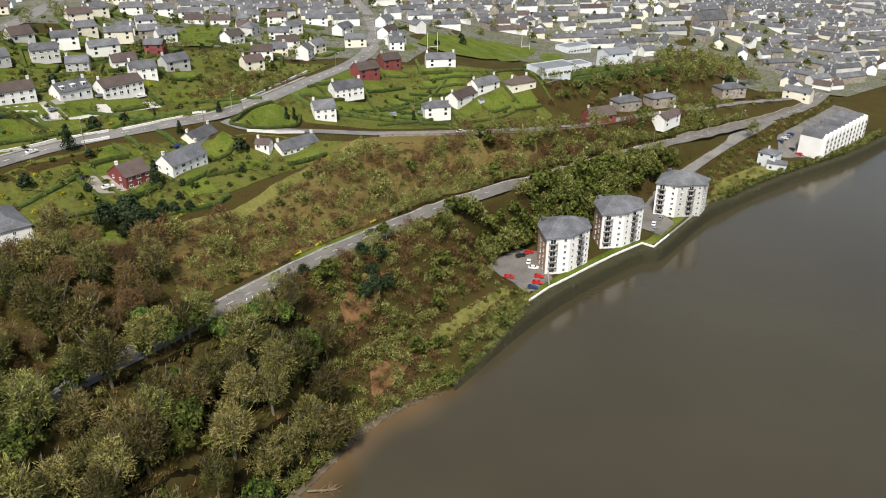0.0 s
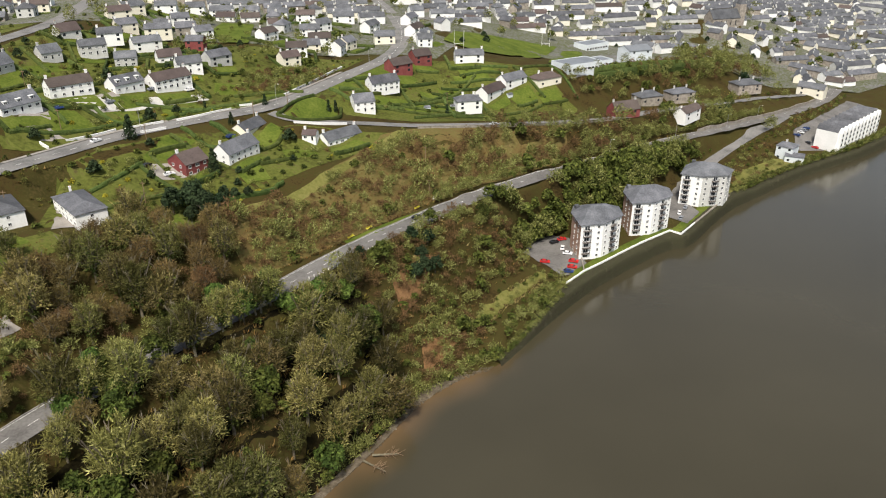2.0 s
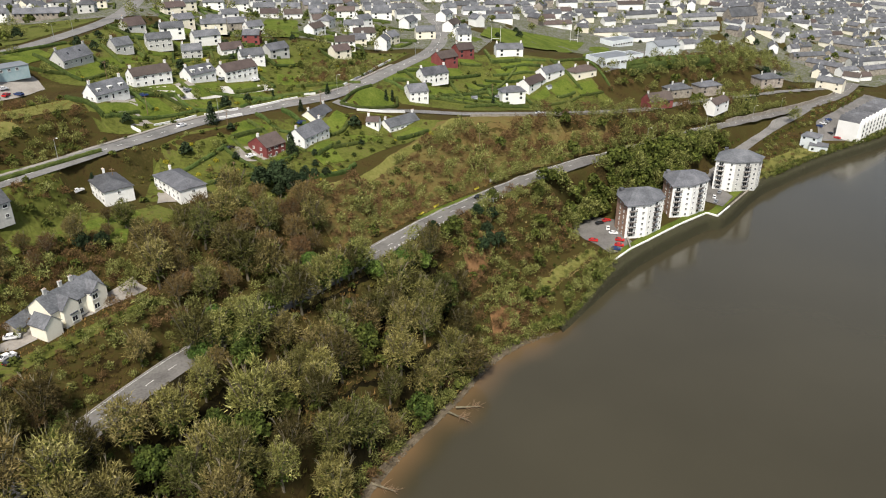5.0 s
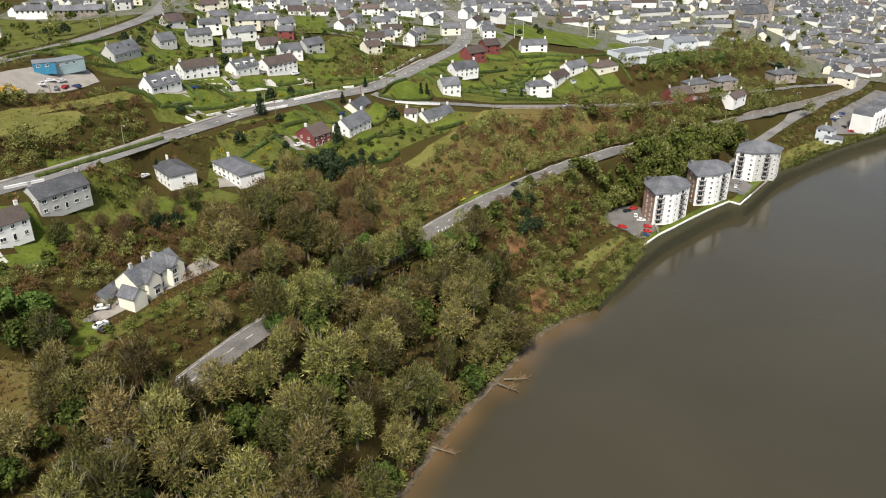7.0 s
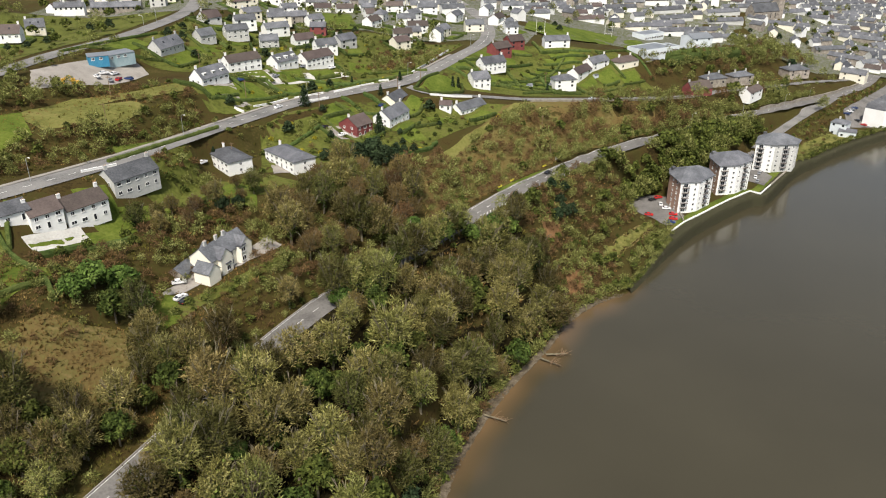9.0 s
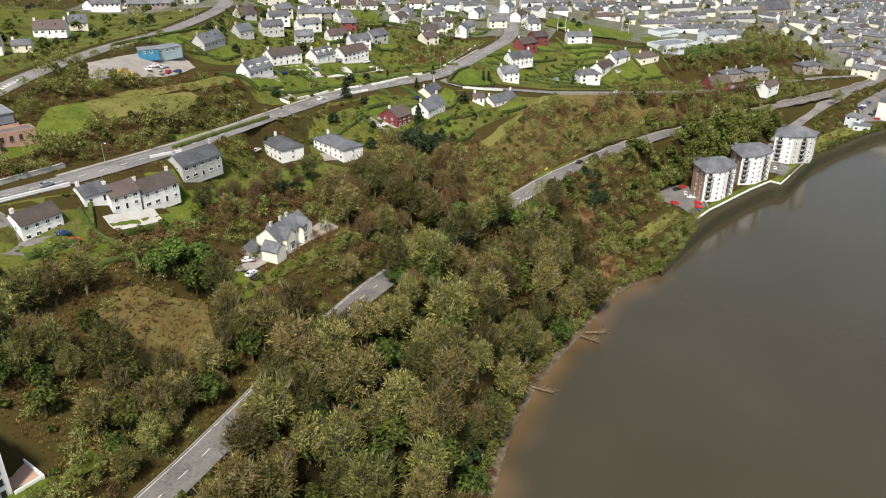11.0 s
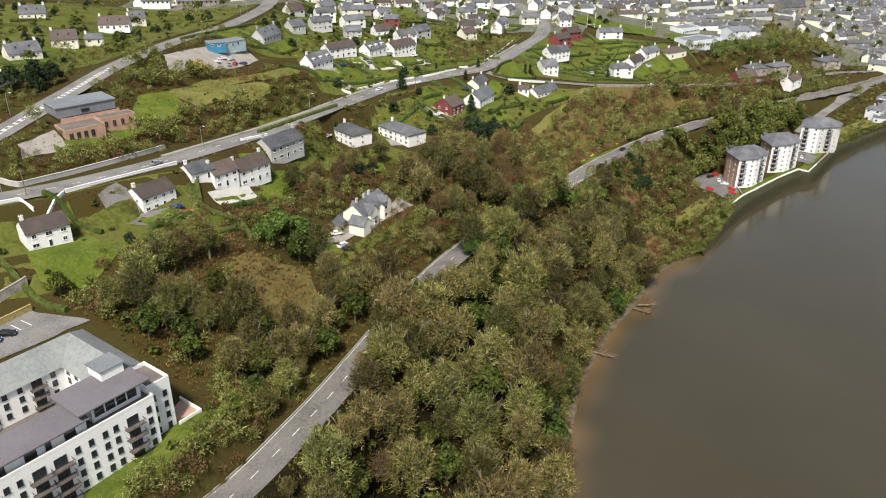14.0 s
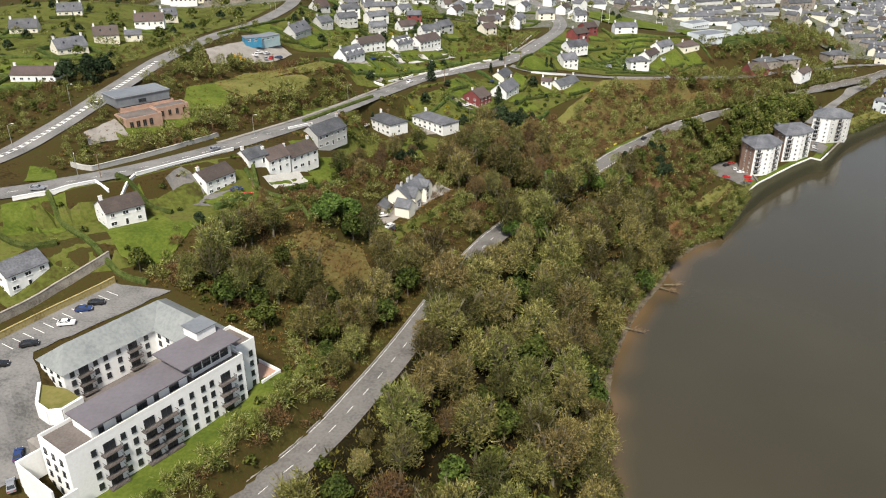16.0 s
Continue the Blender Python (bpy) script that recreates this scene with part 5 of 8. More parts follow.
terrace_flats()
for args in ((70.0, 450.0, 49.6, 32, 27, 16, 5), (105.5, 596.0, 33.0, 37, 25, 14, 5), (84, 475, 46, 32, 22, 12, 4.5)):
    x, y, z, turn, L, D, h = args
    ob = thing("school_building", x, y, z, turn, "pale flat-roofed school building with window strips", "school building")
    block(ob, -L / 2, 0, -3, L / 2, D, h, "pale", rim=0.35, cap="metal")
    for i in range(int(L / 3)):
        window(ob, -L / 2 + 1.5 + 3 * i, -0.03, 1.2, 0, 2.2, 1.6)
house(115.4, 499.6, 43.5, 22, 18.0, 14, 9, 2.5, "gable", "paleblue", "metal", "pale blue tall school hall with a metal roof", "school_hall", chimneys=0)


def shed(x, y, z, turn, L, D, h, material, label):
    ob = thing("shed", x, y, z, turn, label, "shed")
    part_mesh("wall", Shape().box(-L / 2, 0, -1.5, L / 2, D, h).mesh("wall", M[material]), ob)
    part_mesh("roof", Shape().add([(-L / 2 - 0.2, -0.2, h), (L / 2 + 0.2, -0.2, h), (L / 2 + 0.2, D + 0.2, h + 0.5), (-L / 2 - 0.2, D + 0.2, h + 0.5), (-L / 2 - 0.2, -0.2, h + 0.12), (L / 2 + 0.2, -0.2, h + 0.12), (L / 2 + 0.2, D + 0.2, h + 0.62), (-L / 2 - 0.2, D + 0.2, h + 0.62)],
                                  [(3, 2, 1, 0), (4, 5, 6, 7), (0, 1, 5, 4), (1, 2, 6, 5), (2, 3, 7, 6), (3, 0, 4, 7)]).mesh("roof", M["metal"]), ob)
    for i in range(int(L / 3.5)):
        window(ob, -L / 2 + 2 + 3.4 * i, -0.03, h - 1.6, 0, 1.4, 1.1)


shed(-224.7, 286, 79.3, 53, 13.8, 7, 4.2, "teal", "pale blue corrugated workshop in the yard")
shed(-231, 275.7, 81, 30, 8.7, 6, 3.5, "blue", "bright blue storage shed in the yard")


# ---- the town on the far slope ----
def terrace(units, colour, roof, glazed=True):
    """A row of joined two-storey town houses, built once for each look."""
    L, D, eave, rise = units * 6.2, 7.6, 5.2, 2.7
    ob = thing("terrace_row", 0, 0, 0, 0, f"row of {WORDS[colour]} two-storey terraced houses under dark slate", "terraced houses", "terraced rows of the town")
    part_mesh("wall", gable_body(L, D, eave, rise, 5.0).mesh("wall", M[PAINT.get(colour, colour)]), ob)
    part_mesh("roof", roof_shape(L, D, eave, rise).mesh("roof", M[roof]), ob)
    pane, stack = FAR
    for u in range(units):
        cx = -L / 2 + 6.2 * (u + 0.5)
        for dx, z in ((-1.5, 3.5), (1.5, 3.5)) if glazed else ():
            part_mesh("window", pane, ob, pose(cx + dx, -0.03, z))
        if u % 2 == 0:
            part_mesh("chimney", stack, ob, pose(cx + 3.1 if u < units - 1 else cx + 2.4, D / 2, eave + rise))
    if glazed:
        part_mesh("rear_extension", gable_body(6.0, 3.6, 3.0, 1.2, 5.0).mesh("rear_extension", M["grey"]), ob, pose(-L / 4, D - 0.05 + 3.0, 0, 0, 0, 90))
    return ob


def cottage(colour, roof, L, eave, hip=False, glazed=True):
    ob = thing("town_house", 0, 0, 0, 0, f"{WORDS[colour]} detached town house with a {'hipped' if hip else 'pitched'} dark roof", "house", "detached houses of the town")
    D, rise = 8.0, 2.9
    part_mesh("wall", gable_body(L, D, eave, rise, 4.0, hip).mesh("wall", M[PAINT.get(colour, colour)]), ob)
    part_mesh("roof", roof_shape(L, D, eave, rise, hip).mesh("roof", M[roof]), ob)
    pane, stack = FAR
    for z in ((0.9, 3.4) if eave > 4.3 else (0.9,)) if glazed else ():
        for dx in (-0.28, 0.28):
            part_mesh("window", pane, ob, pose(L * dx, -0.03, z))
        part_mesh("window", pane, ob, pose(L / 2 + 0.03, D * 0.5, z, 0, 0, 90))
    part_mesh("chimney", stack, ob, pose(L / 2 - 1.6 - (2 if hip else 0), D / 2, eave + rise))
    return ob


FAR = (Shape().box(-0.6, -0.05, 0, 0.6, 0.05, 1.3).mesh("window", M["glass"]), Shape().box(-0.7, -0.4, -1.0, 0.7, 0.4, 1.3).mesh("chimney", M["grey"]))
TOWN = [(-345, 440), (-255, 430), (-215, 455), (-110, 440), (-60, 446), (-20, 445), (20, 600), (90, 610), (128, 560), (150, 585), (235, 600), (262, 566), (300, 560), (330, 590), (640, 900), (560, 1000), (-360, 1000)]
GREENS = ([(-16, 498), (-9, 545), (36, 580), (74, 590), (95, 586), (66, 460), (26, 465)], [(-170, 478), (-174, 530), (-142, 525), (-126, 436), (-150, 436)], [(45, 440), (125, 500), (155, 565), (120, 620), (80, 560)],
          [(205, 600), (245, 590), (262, 640), (230, 660)])


def build_town():
    rng = random.Random(31)
    looks = ((3, "white", "slate"), (4, "white", "tile"), (5, "white", "slate"), (4, "cream", "slate"), (6, "grey", "slate"), (5, "stone", "slate"), (3, "white", "slate"))
    rows = [terrace(n, c, r) for n, c, r in looks] + [terrace(n, c, r, False) for n, c, r in looks]
    size = [n * 6.2 for n, c, r in looks] * 2
    plain = (("white", "slate", 11, 5.0), ("cream", "slate", 10, 5.0), ("white", "tile", 13, 3.2), ("grey", "slate", 10, 5.2, True), ("white", "slate", 9, 5.4), ("stone", "slate", 12, 5.6))
    lone = [cottage(*q) for q in plain] + [cottage(*(*q, False)[:5], glazed=False) for q in plain]
    used = set()
    y = 446.0
    while y < 990:
        x = -350.0
        while x < 620:
            core = x > 120 + (y - 560) * 0.1
            near_left = x < -100 and y < 560
            joined = rng.random() < (0.75 if core else 0.3 if near_left else 0.6)
            k = rng.choice((4, 5, 4, 5, 0, 6, 3) if core else range(7)) + (7 if y > 545 else 0) if joined else rng.randrange(6) + (6 if y > 545 else 0)
            L = size[k] if joined else 12
            px, py = x + L / 2, y + rng.uniform(-4, 4) + 10 * math.sin(x * 0.02)
            x += L + (rng.uniform(1.0, 3.5) if core else rng.uniform(2.5, 7))
            spots = [(px - L / 2, py), (px + L / 2, py), (px, py + 8), (px, py)]
            if not all(inside(TOWN, *q) for q in spots[:3]) or any(inside(g, *q) for g in GREENS for q in spots):
                continue
            if (py > 795 and px < 120) or px > 60 + 0.62 * py or px < -135 - 0.6 * (py + 129):
                continue
            if any(math.hypot(px - hx, py + 4 - hy) < hr + L * 0.4 for hx, hy, hr in HOMES):
                continue
            if not all(off_road(q[0], q[1], 9.0) for q in spots):
                continue
            turn = rng.choice((8, 12, 18, 22)) + (rng.choice((0, 0, 0, 55, -60)) if not joined or core else 0)
            z = min(gz(*q) for q in spots)
            src = rows[k] if joined else lone[k]
            m = pose(px, py, z + 0.8, 0, 0, turn)
            if (joined, k) not in used:
                used.add((joined, k))
                src.matrix_basis = m
            else:
                copy_thing(src, m)
        y += rng.uniform(16, 18) if y < 640 else rng.uniform(18, 21)
    for flag, group in ((True, rows), (False, lone)):
        for k, ob in enumerate(group):
            if (flag, k) not in used:
                for child in list(ob.children):
                    bpy.data.objects.remove(child)
                bpy.data.objects.remove(ob)



# ---- plants ----
def branching(rng, h, r, limbs):
    """Trunk and limbs of a broad tree: the mesh, and the tips where twigs start."""
    s = Shape()
    fork = h * rng.uniform(0.22, 0.34)
    lean = Vector((rng.uniform(-0.5, 0.5), rng.uniform(-0.5, 0.5), fork))
    s.tube((0, 0, -1.0), lean, h * 0.026, h * 0.02, 6)
    tips = []
    for i in range(limbs):
        a = 2 * math.pi * (i + rng.uniform(-0.3, 0.3)) / limbs
        out = rng.uniform(0.35, 0.8) * r
        mid = lean + Vector((math.cos(a) * out * 0.5, math.sin(a) * out * 0.5, (h - fork) * rng.uniform(0.25, 0.4)))
        end = lean + Vector((math.cos(a) * out, math.sin(a) * out, (h - fork) * rng.uniform(0.6, 0.88)))
        s.tube(lean, mid, h * 0.013, h * 0.009, 5).tube(mid, end, h * 0.009, h * 0.004, 4)
        for k in range(3):
            b = a + rng.uniform(-1.2, 1.2)
            t = end + Vector((math.cos(b), math.sin(b), rng.uniform(0.1, 0.9))) * r * rng.uniform(0.08, 0.2)
            st = mid.lerp(end, rng.uniform(0.2, 1))
            s.tube(st, t, h * 0.005, h * 0.002, 3)
            tips.append(t)
    return s, tips


def lobes(rng, h, r, count, low=0.35):
    """Rounded masses that make up an uneven crown: centre and radius."""
    out = []
    for i in range(count):
        a, d = 2 * math.pi * (i * 0.618 + rng.uniform(-0.05, 0.05)), r * math.sqrt((i + 0.3) / count) * 0.78
        z = h * (low + (0.80 - low) * (1 - (d / r) ** 1.6) * rng.uniform(0.8, 1.1)) + 0.04 * h
        out.append((Vector((math.cos(a) * d, math.sin(a) * d, z)), r * rng.uniform(0.26, 0.42)))
    return out


def bare_tree(seed, h=14.0, r=5.2, twigs=2300, broad=1.0, ivy=0, sprays=38, stems=True):
    """Leafless tree: limbs that rise to a dome of separate sprays of fine budding twigs; ivy: leaves round the limbs."""
    rng = random.Random(seed)
    wood, tips = branching(rng, h, r, 6)
    core, fork = Vector((0, 0, h * 0.50)), Vector((0, 0, h * 0.26))
    tufts = []
    for i in range(sprays):
        up = 1 - 1.3 * (i + 0.5) / sprays
        a, flat = i * 2.39996 + rng.uniform(-0.35, 0.35), math.sqrt(max(0.0, 1 - up * up))
        n = Vector((math.cos(a) * flat, math.sin(a) * flat, up))
        k = rng.uniform(0.70, 1.08)
        p = core + Vector((n.x * r * 0.84, n.y * r * 0.84, n.z * h * 0.42)) * k
        tufts.append((p, n, r * 0.25 * math.sqrt(38 / sprays) * rng.uniform(0.7, 1.3)))
        if stems and i % 2 == 0:
            mid = fork.lerp(p, 0.5) + Vector((rng.uniform(-0.4, 0.4), rng.uniform(-0.4, 0.4), 0.5))
            wood.tube(fork, mid, h * 0.008, h * 0.006, 3).tube(mid, p, h * 0.006, h * 0.002, 3)
    v, f = [], []
    size = (r / 5.2) ** 0.7
    for i in range(twigs):
        p, n, fan = tufts[i % sprays]
        jit = Vector((rng.gauss(0, 1), rng.gauss(0, 1), rng.gauss(0, 1)))
        a = p - n * fan * 0.3 + jit * fan * 0.46
        way = (n * 0.45 + Vector((0, 0, 0.3)) + jit * 0.3 + Vector((rng.gauss(0, 0.55), rng.gauss(0, 0.55), rng.gauss(0, 0.4)))).normalized()
        b = a + way * fan * rng.uniform(0.45, 1.1)
        side = way.cross(Vector((rng.gauss(0, 1), rng.gauss(0, 1), rng.gauss(0, 1)))).normalized() * rng.uniform(0.04, 0.10) * size * broad
        m = len(v)
        v += [a - side, a + side, b]
        f.append((m, m + 1, m + 2))
    for i in range(twigs // 12):
        p, n, fan = tufts[(i * 7) % sprays]
        a = core.lerp(p, rng.uniform(0.35, 0.85)) + Vector((rng.gauss(0, 1), rng.gauss(0, 1), rng.gauss(0, 1))) * fan * 0.4
        d, e = Vector((rng.gauss(0, 1), rng.gauss(0, 1), rng.gauss(0, 1))), Vector((rng.gauss(0, 1), rng.gauss(0, 1), rng.gauss(0, 1)))
        m = len(v)
        v += [a, a + d * 0.42 * size, a + e * 0.42 * size]
        f.append((m, m + 1, m + 2))
    leaves = []
    for i in range(ivy):
        p, n, fan = tufts[(i * 3) % sprays] if i % 3 else (Vector((0, 0, h * 0.6)), core, 1.2)
        q = Vector((0, 0, h * 0.1)).lerp(p, rng.uniform(0.2, 0.92)) + Vector((rng.gauss(0, 1), rng.gauss(0, 1), rng.gauss(0, 1))) * fan * 0.5
        d = Vector((rng.gauss(0, 1), rng.gauss(0, 1), rng.gauss(0.4, 1))).normalized()
        t = d.orthogonal().normalized() * 0.30 * size * math.sqrt(broad) * rng.uniform(0.6, 1.4)
        u = d.cross(t)
        m = len(v)
        v += [q - t, q - u * 0.7, q + t, q + u * 0.7]
        leaves.append((m, m + 1, m + 2, m + 3))
    return wood.mesh("trunk", M["bark"]), v, f + leaves, len(f)


def leafy(seed, h=9.0, r=3.6, leaves=1300, size=0.42, cone=0.0, low=0.2):
    """Evergreen crown of many small leaf clumps; cone: 1 tapers it to a point."""
    rng = random.Random(seed)
    wood = Shape().tube((0, 0, -1), (0, 0, h * 0.6), h * 0.03, h * 0.012, 6)
    if cone:
        mass = []
        for i in range(16):
            z = h * (0.1 + 0.84 * i / 15)
            rr = r * (1 - 0.92 * cone * i / 15)
            a = i * 2.4
            mass.append((Vector((math.cos(a) * rr * 0.45, math.sin(a) * rr * 0.45, z)), rr * 0.62 + 0.15))
    else:
        mass = lobes(rng, h, r, 12, low)
    v, f = [], []
    for i in range(leaves):
        c, rad = mass[i % len(mass)]
        d = Vector((rng.gauss(0, 1), rng.gauss(0, 1), rng.gauss(0.25, 1))).normalized()
        p = c + d * rad * rng.uniform(0.75, 1.12) * (1.0 if not rng.random() < 0.08 else 1.25)
        n = (d + Vector((rng.uniform(-0.8, 0.8), rng.uniform(-0.8, 0.8), rng.uniform(-0.3, 0.9)))).normalized()
        t = n.orthogonal().normalized()
        t.rotate(Matrix.Rotation(rng.uniform(0, 6.28), 3, n))
        u = n.cross(t)
        w = size * rng.uniform(0.6, 1.5)
        k = len(v)
        v += [p - t * w, p - u * w * 0.6, p + t * w, p + u * w * 0.6]
        f.append((k, k + 1, k + 2, k + 3))
    return wood.mesh("trunk", M["bark"]), v, f, len(f)


KINDS = {}


def kind_of(name, makers, material):
    KINDS[name] = []
    for wood, v, f, n in makers:
        me = mesh_of("crown", v, f, M[material])
        if n < len(f):
            me.materials.append(M["ivy"])
            me.polygons.foreach_set("material_index", [0] * n + [1] * (len(f) - n))
        KINDS[name].append((wood, me))


kind_of("bare", [bare_tree(i, 16 + i % 3, 5.3 + 0.3 * (i % 4), 2350, 1.45, (160, 560, 300, 760, 420, 220)[i], (44, 60, 38, 66, 52, 74)[i]) for i in range(6)], "twig")
kind_of("russet", [bare_tree(20 + i, 12, 4.8, 2300, 1.2, 80, 90) for i in range(3)], "russet")
kind_of("ivy", [leafy(40 + i, 12, 4.2, 1250, 0.41, low=0.25) for i in range(3)], "ivy")
kind_of("laurel", [leafy(50 + i, 9.0, 4.6, 2200, 0.42, low=0.15) for i in range(2)], "laurel")
kind_of("yew", [leafy(60 + i, 8.0, 3.4, 1500, 0.34, low=0.12) for i in range(2)], "dark_leaf")
kind_of("conifer", [leafy(70 + i, 11.0, 3.0, 1500, 0.34, cone=0.85) for i in range(2)], "dark_leaf")
kind_of("cypress", [leafy(80, 6.0, 1.1, 500, 0.26, cone=0.7)], "dark_leaf")
kind_of("shrub", [bare_tree(90 + i, 3.6, 2.6, 180, 3.0, 0, 9) for i in range(3)], "twig")
kind_of("rust_shrub", [bare_tree(95 + i, 3.2, 2.5, 180, 3.0, 0, 9) for i in range(3)], "russet")
kind_of("green_shrub", [leafy(100 + i, 2.8, 2.0, 90, 0.52, low=0.1) for i in range(3)], "ivy")
kind_of("brush", [bare_tree(140 + i, 7.0, 3.2, 230, 3.4, 0, 18) for i in range(4)], "twig")
kind_of("rust_brush", [bare_tree(145 + i, 6.0, 3.0, 230, 3.4, 0, 18) for i in range(3)], "russet")
kind_of("green_brush", [leafy(150 + i, 6.0, 2.8, 140, 0.52, low=0.15) for i in range(3)], "ivy")
kind_of("far_bare", [bare_tree(120 + i, 15, 5.6, 370, 4.0, 0, 34) for i in range(3)], "twig")
kind_of("far_russet", [bare_tree(125 + i, 12, 4.8, 340, 4.0, 0, 34) for i in range(3)], "russet")
kind_of("far_ivy", [leafy(130 + i, 12, 4.2, 300, 0.82, low=0.25) for i in range(3)], "ivy")
kind_of("far_yew", [leafy(135, 8, 3.4, 320, 0.66, low=0.12)], "dark_leaf")
kind_of("gorse", [leafy(110, 2.2, 1.8, 260, 0.28, low=0.1)], "gorse")
TALK = {"bare": ("tree", "leafless grey-olive deciduous tree on the river bank"), "russet": ("tree", "leafless russet-brown tree on the slope"),
        "ivy": ("tree", "ivy-covered green tree beside the road"), "laurel": ("tree", "dense mid-green evergreen tree"), "yew": ("tree", "dense dark green evergreen tree"),
        "conifer": ("conifer", "tall dark green conifer in a garden"), "cypress": ("cypress", "slim dark cypress in a garden")}
wild = random.Random(5)


MANOR_FRONT = [(-164, 116), (-128, 160), (-114, 148), (-132, 112), (-150, 98)]


def beside_road(x, y, scale):
    """Size that a tree may have so that the open stretches of the bank road stay clear of its crown."""
    y = y + 9 * noise.noise((x * 0.11, y * 0.11, 6.3))
    d, z, side = (float(q[0]) for q in nearest(LOWER, np.array([x]), np.array([y])))
    if side > 0:
        return min(scale, (d - 4.6) / 2.6)
    if y < 52 or 106 < y < 126 or y > 194:
        return min(scale, ((d - 4.8) * 1.15 + z - gz(x, y)) / 16, (d - 4.6) / 3.6)
    return min(scale, (d - 1.6) / 2.2)


def plant(kind, x, y, scale=1.0, stretch=1.0):
    if kind in ("bare", "ivy", "russet") and inside(MANOR_FRONT, x, y):
        return None
    if kind in ("bare", "ivy", "russet"):
        scale = beside_road(x, y, scale)
        if scale < 0.3:
            return None
    name, words = TALK[kind]
    wood, crown = wild.choice(KINDS[kind])
    ob = thing("tree" if name == "tree" else name, x, y, gz(x, y) - 0.1, wild.uniform(0, 360), words, name, "" if kind in ("conifer", "cypress") else "trees of the bank wood")
    ob.scale = (scale, scale, scale * stretch)
    part_mesh("trunk", wood, ob)
    part_mesh("crown", crown, ob)
    return ob


def inside(ring, x, y):
    hit = False
    n = len(ring)
    for i in range(n):
        (x0, y0), (x1, y1) = ring[i], ring[(i + 1) % n]
        if (y0 > y) != (y1 > y) and x < (x1 - x0) * (y - y0) / (y1 - y0) + x0:
            hit = not hit
    return hit


def scatter(ring, spacing, rng):
    """Uneven places inside a ring, no two nearer than the spacing."""
    xs, ys = [p[0] for p in ring], [p[1] for p in ring]
    out = []
    cells = {}
    tries = int((max(xs) - min(xs)) * (max(ys) - min(ys)) / spacing ** 2 * 6)
    for _ in range(tries):
        x, y = rng.uniform(min(xs), max(xs)), rng.uniform(min(ys), max(ys))
        c = (int(x // spacing), int(y // spacing))
        if any((x - a) ** 2 + (y - b) ** 2 < spacing ** 2 for i in (-1, 0, 1) for j in (-1, 0, 1) for a, b in cells.get((c[0] + i, c[1] + j), ())):
            continue
        if inside(ring, x, y):
            cells.setdefault(c, []).append((x, y))
            out.append((x, y))
    return out


def clear_spots(ring, gap, rng, room):
    """Scattered places with their heights, none nearer to a road than the room."""
    pts = np.array(scatter(ring, gap, rng)).reshape(-1, 2)
    if not len(pts):
        return []
    x, y = pts[:, 0], pts[:, 1]
    free = np.ones(len(x), bool)
    for line in (LOWER, UPPER, WEST, MIDDLE, SLIP):
        free &= nearest(line, x, y)[0] > room
    z = ground_z(x, y)
    for hx, hy, hr in HOMES:
        free &= np.hypot(x - hx, y - hy) > hr
    return [(a, b, c) for a, b, c, ok in zip(x, y, z, free) if ok]


def off_road(x, y, room):
    ax, ay = np.array([x]), np.array([y])
    return all(nearest(line, ax, ay)[0][0] > room for line in (LOWER, UPPER, WEST, MIDDLE, SLIP))


class Thicket:
    """Many plants of one look joined into one mesh."""
    def __init__(self):
        self.v, self.f, self.n = [], [], 0

    def put(self, me, x, y, z, scale, stretch=1.0, turn=None):
        co = np.empty(len(me.vertices) * 3)
        me.vertices.foreach_get("co", co)
        co = co.reshape(-1, 3)
        a = wild.uniform(0, 6.28) if turn is None else turn
        k = np.array([[math.cos(a), math.sin(a), 0], [-math.sin(a), math.cos(a), 0], [0, 0, stretch]]) * scale
        self.v.append(co @ k + np.array([x, y, z - 0.1]))
        ln = np.empty(len(me.polygons), int)
        me.polygons.foreach_get("loop_total", ln)
        ix = np.empty(int(ln.sum()), int)
        me.loops.foreach_get("vertex_index", ix)
        self.f += [tuple(q) for q in np.split(ix + self.n, np.cumsum(ln)[:-1])]
        self.n += len(co)

    def done(self, name, material, label, category):
        if self.v:
            tagged(new(name, mesh_of(name, np.concatenate(self.v), self.f, M[material])), label, category, "", "stuff")


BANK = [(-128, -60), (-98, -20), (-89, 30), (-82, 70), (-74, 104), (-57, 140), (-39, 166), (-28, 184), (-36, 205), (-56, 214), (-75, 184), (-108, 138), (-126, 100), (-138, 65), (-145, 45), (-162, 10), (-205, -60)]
# floor sheet of the wood: shade between the crowns is in its colour
drape("wood_floor", BANK, M["shaded_litter"], 0.22, "dark leaf litter under the bank wood", "structure", "wood floor", 4)
for x, y in scatter(BANK, 6.6, wild):
    if off_road(x, y, 2.6):
        plant(wild.choices(("bare", "ivy", "russet"), (0.70, 0.20, 0.10))[0], x, y, wild.uniform(0.85, 1.25), wild.uniform(0.85, 1.1))
ABOVE = [(-150, 62), (-140, 90), (-126, 124), (-134, 132), (-150, 108), (-164, 104), (-176, 88), (-176, 62), (-163, 50)]
CLEAR = [(-184, 78), (-177, 94), (-160, 102), (-154, 88), (-155, 72), (-167, 63)]
for x, y in scatter(ABOVE, 5.4, wild):
    if off_road(x, y, 4.6) and not inside(CLEAR, x, y):
        plant(wild.choices(("bare", "ivy", "russet"), (0.7, 0.2, 0.1))[0], x, y, wild.uniform(0.7, 1.05))
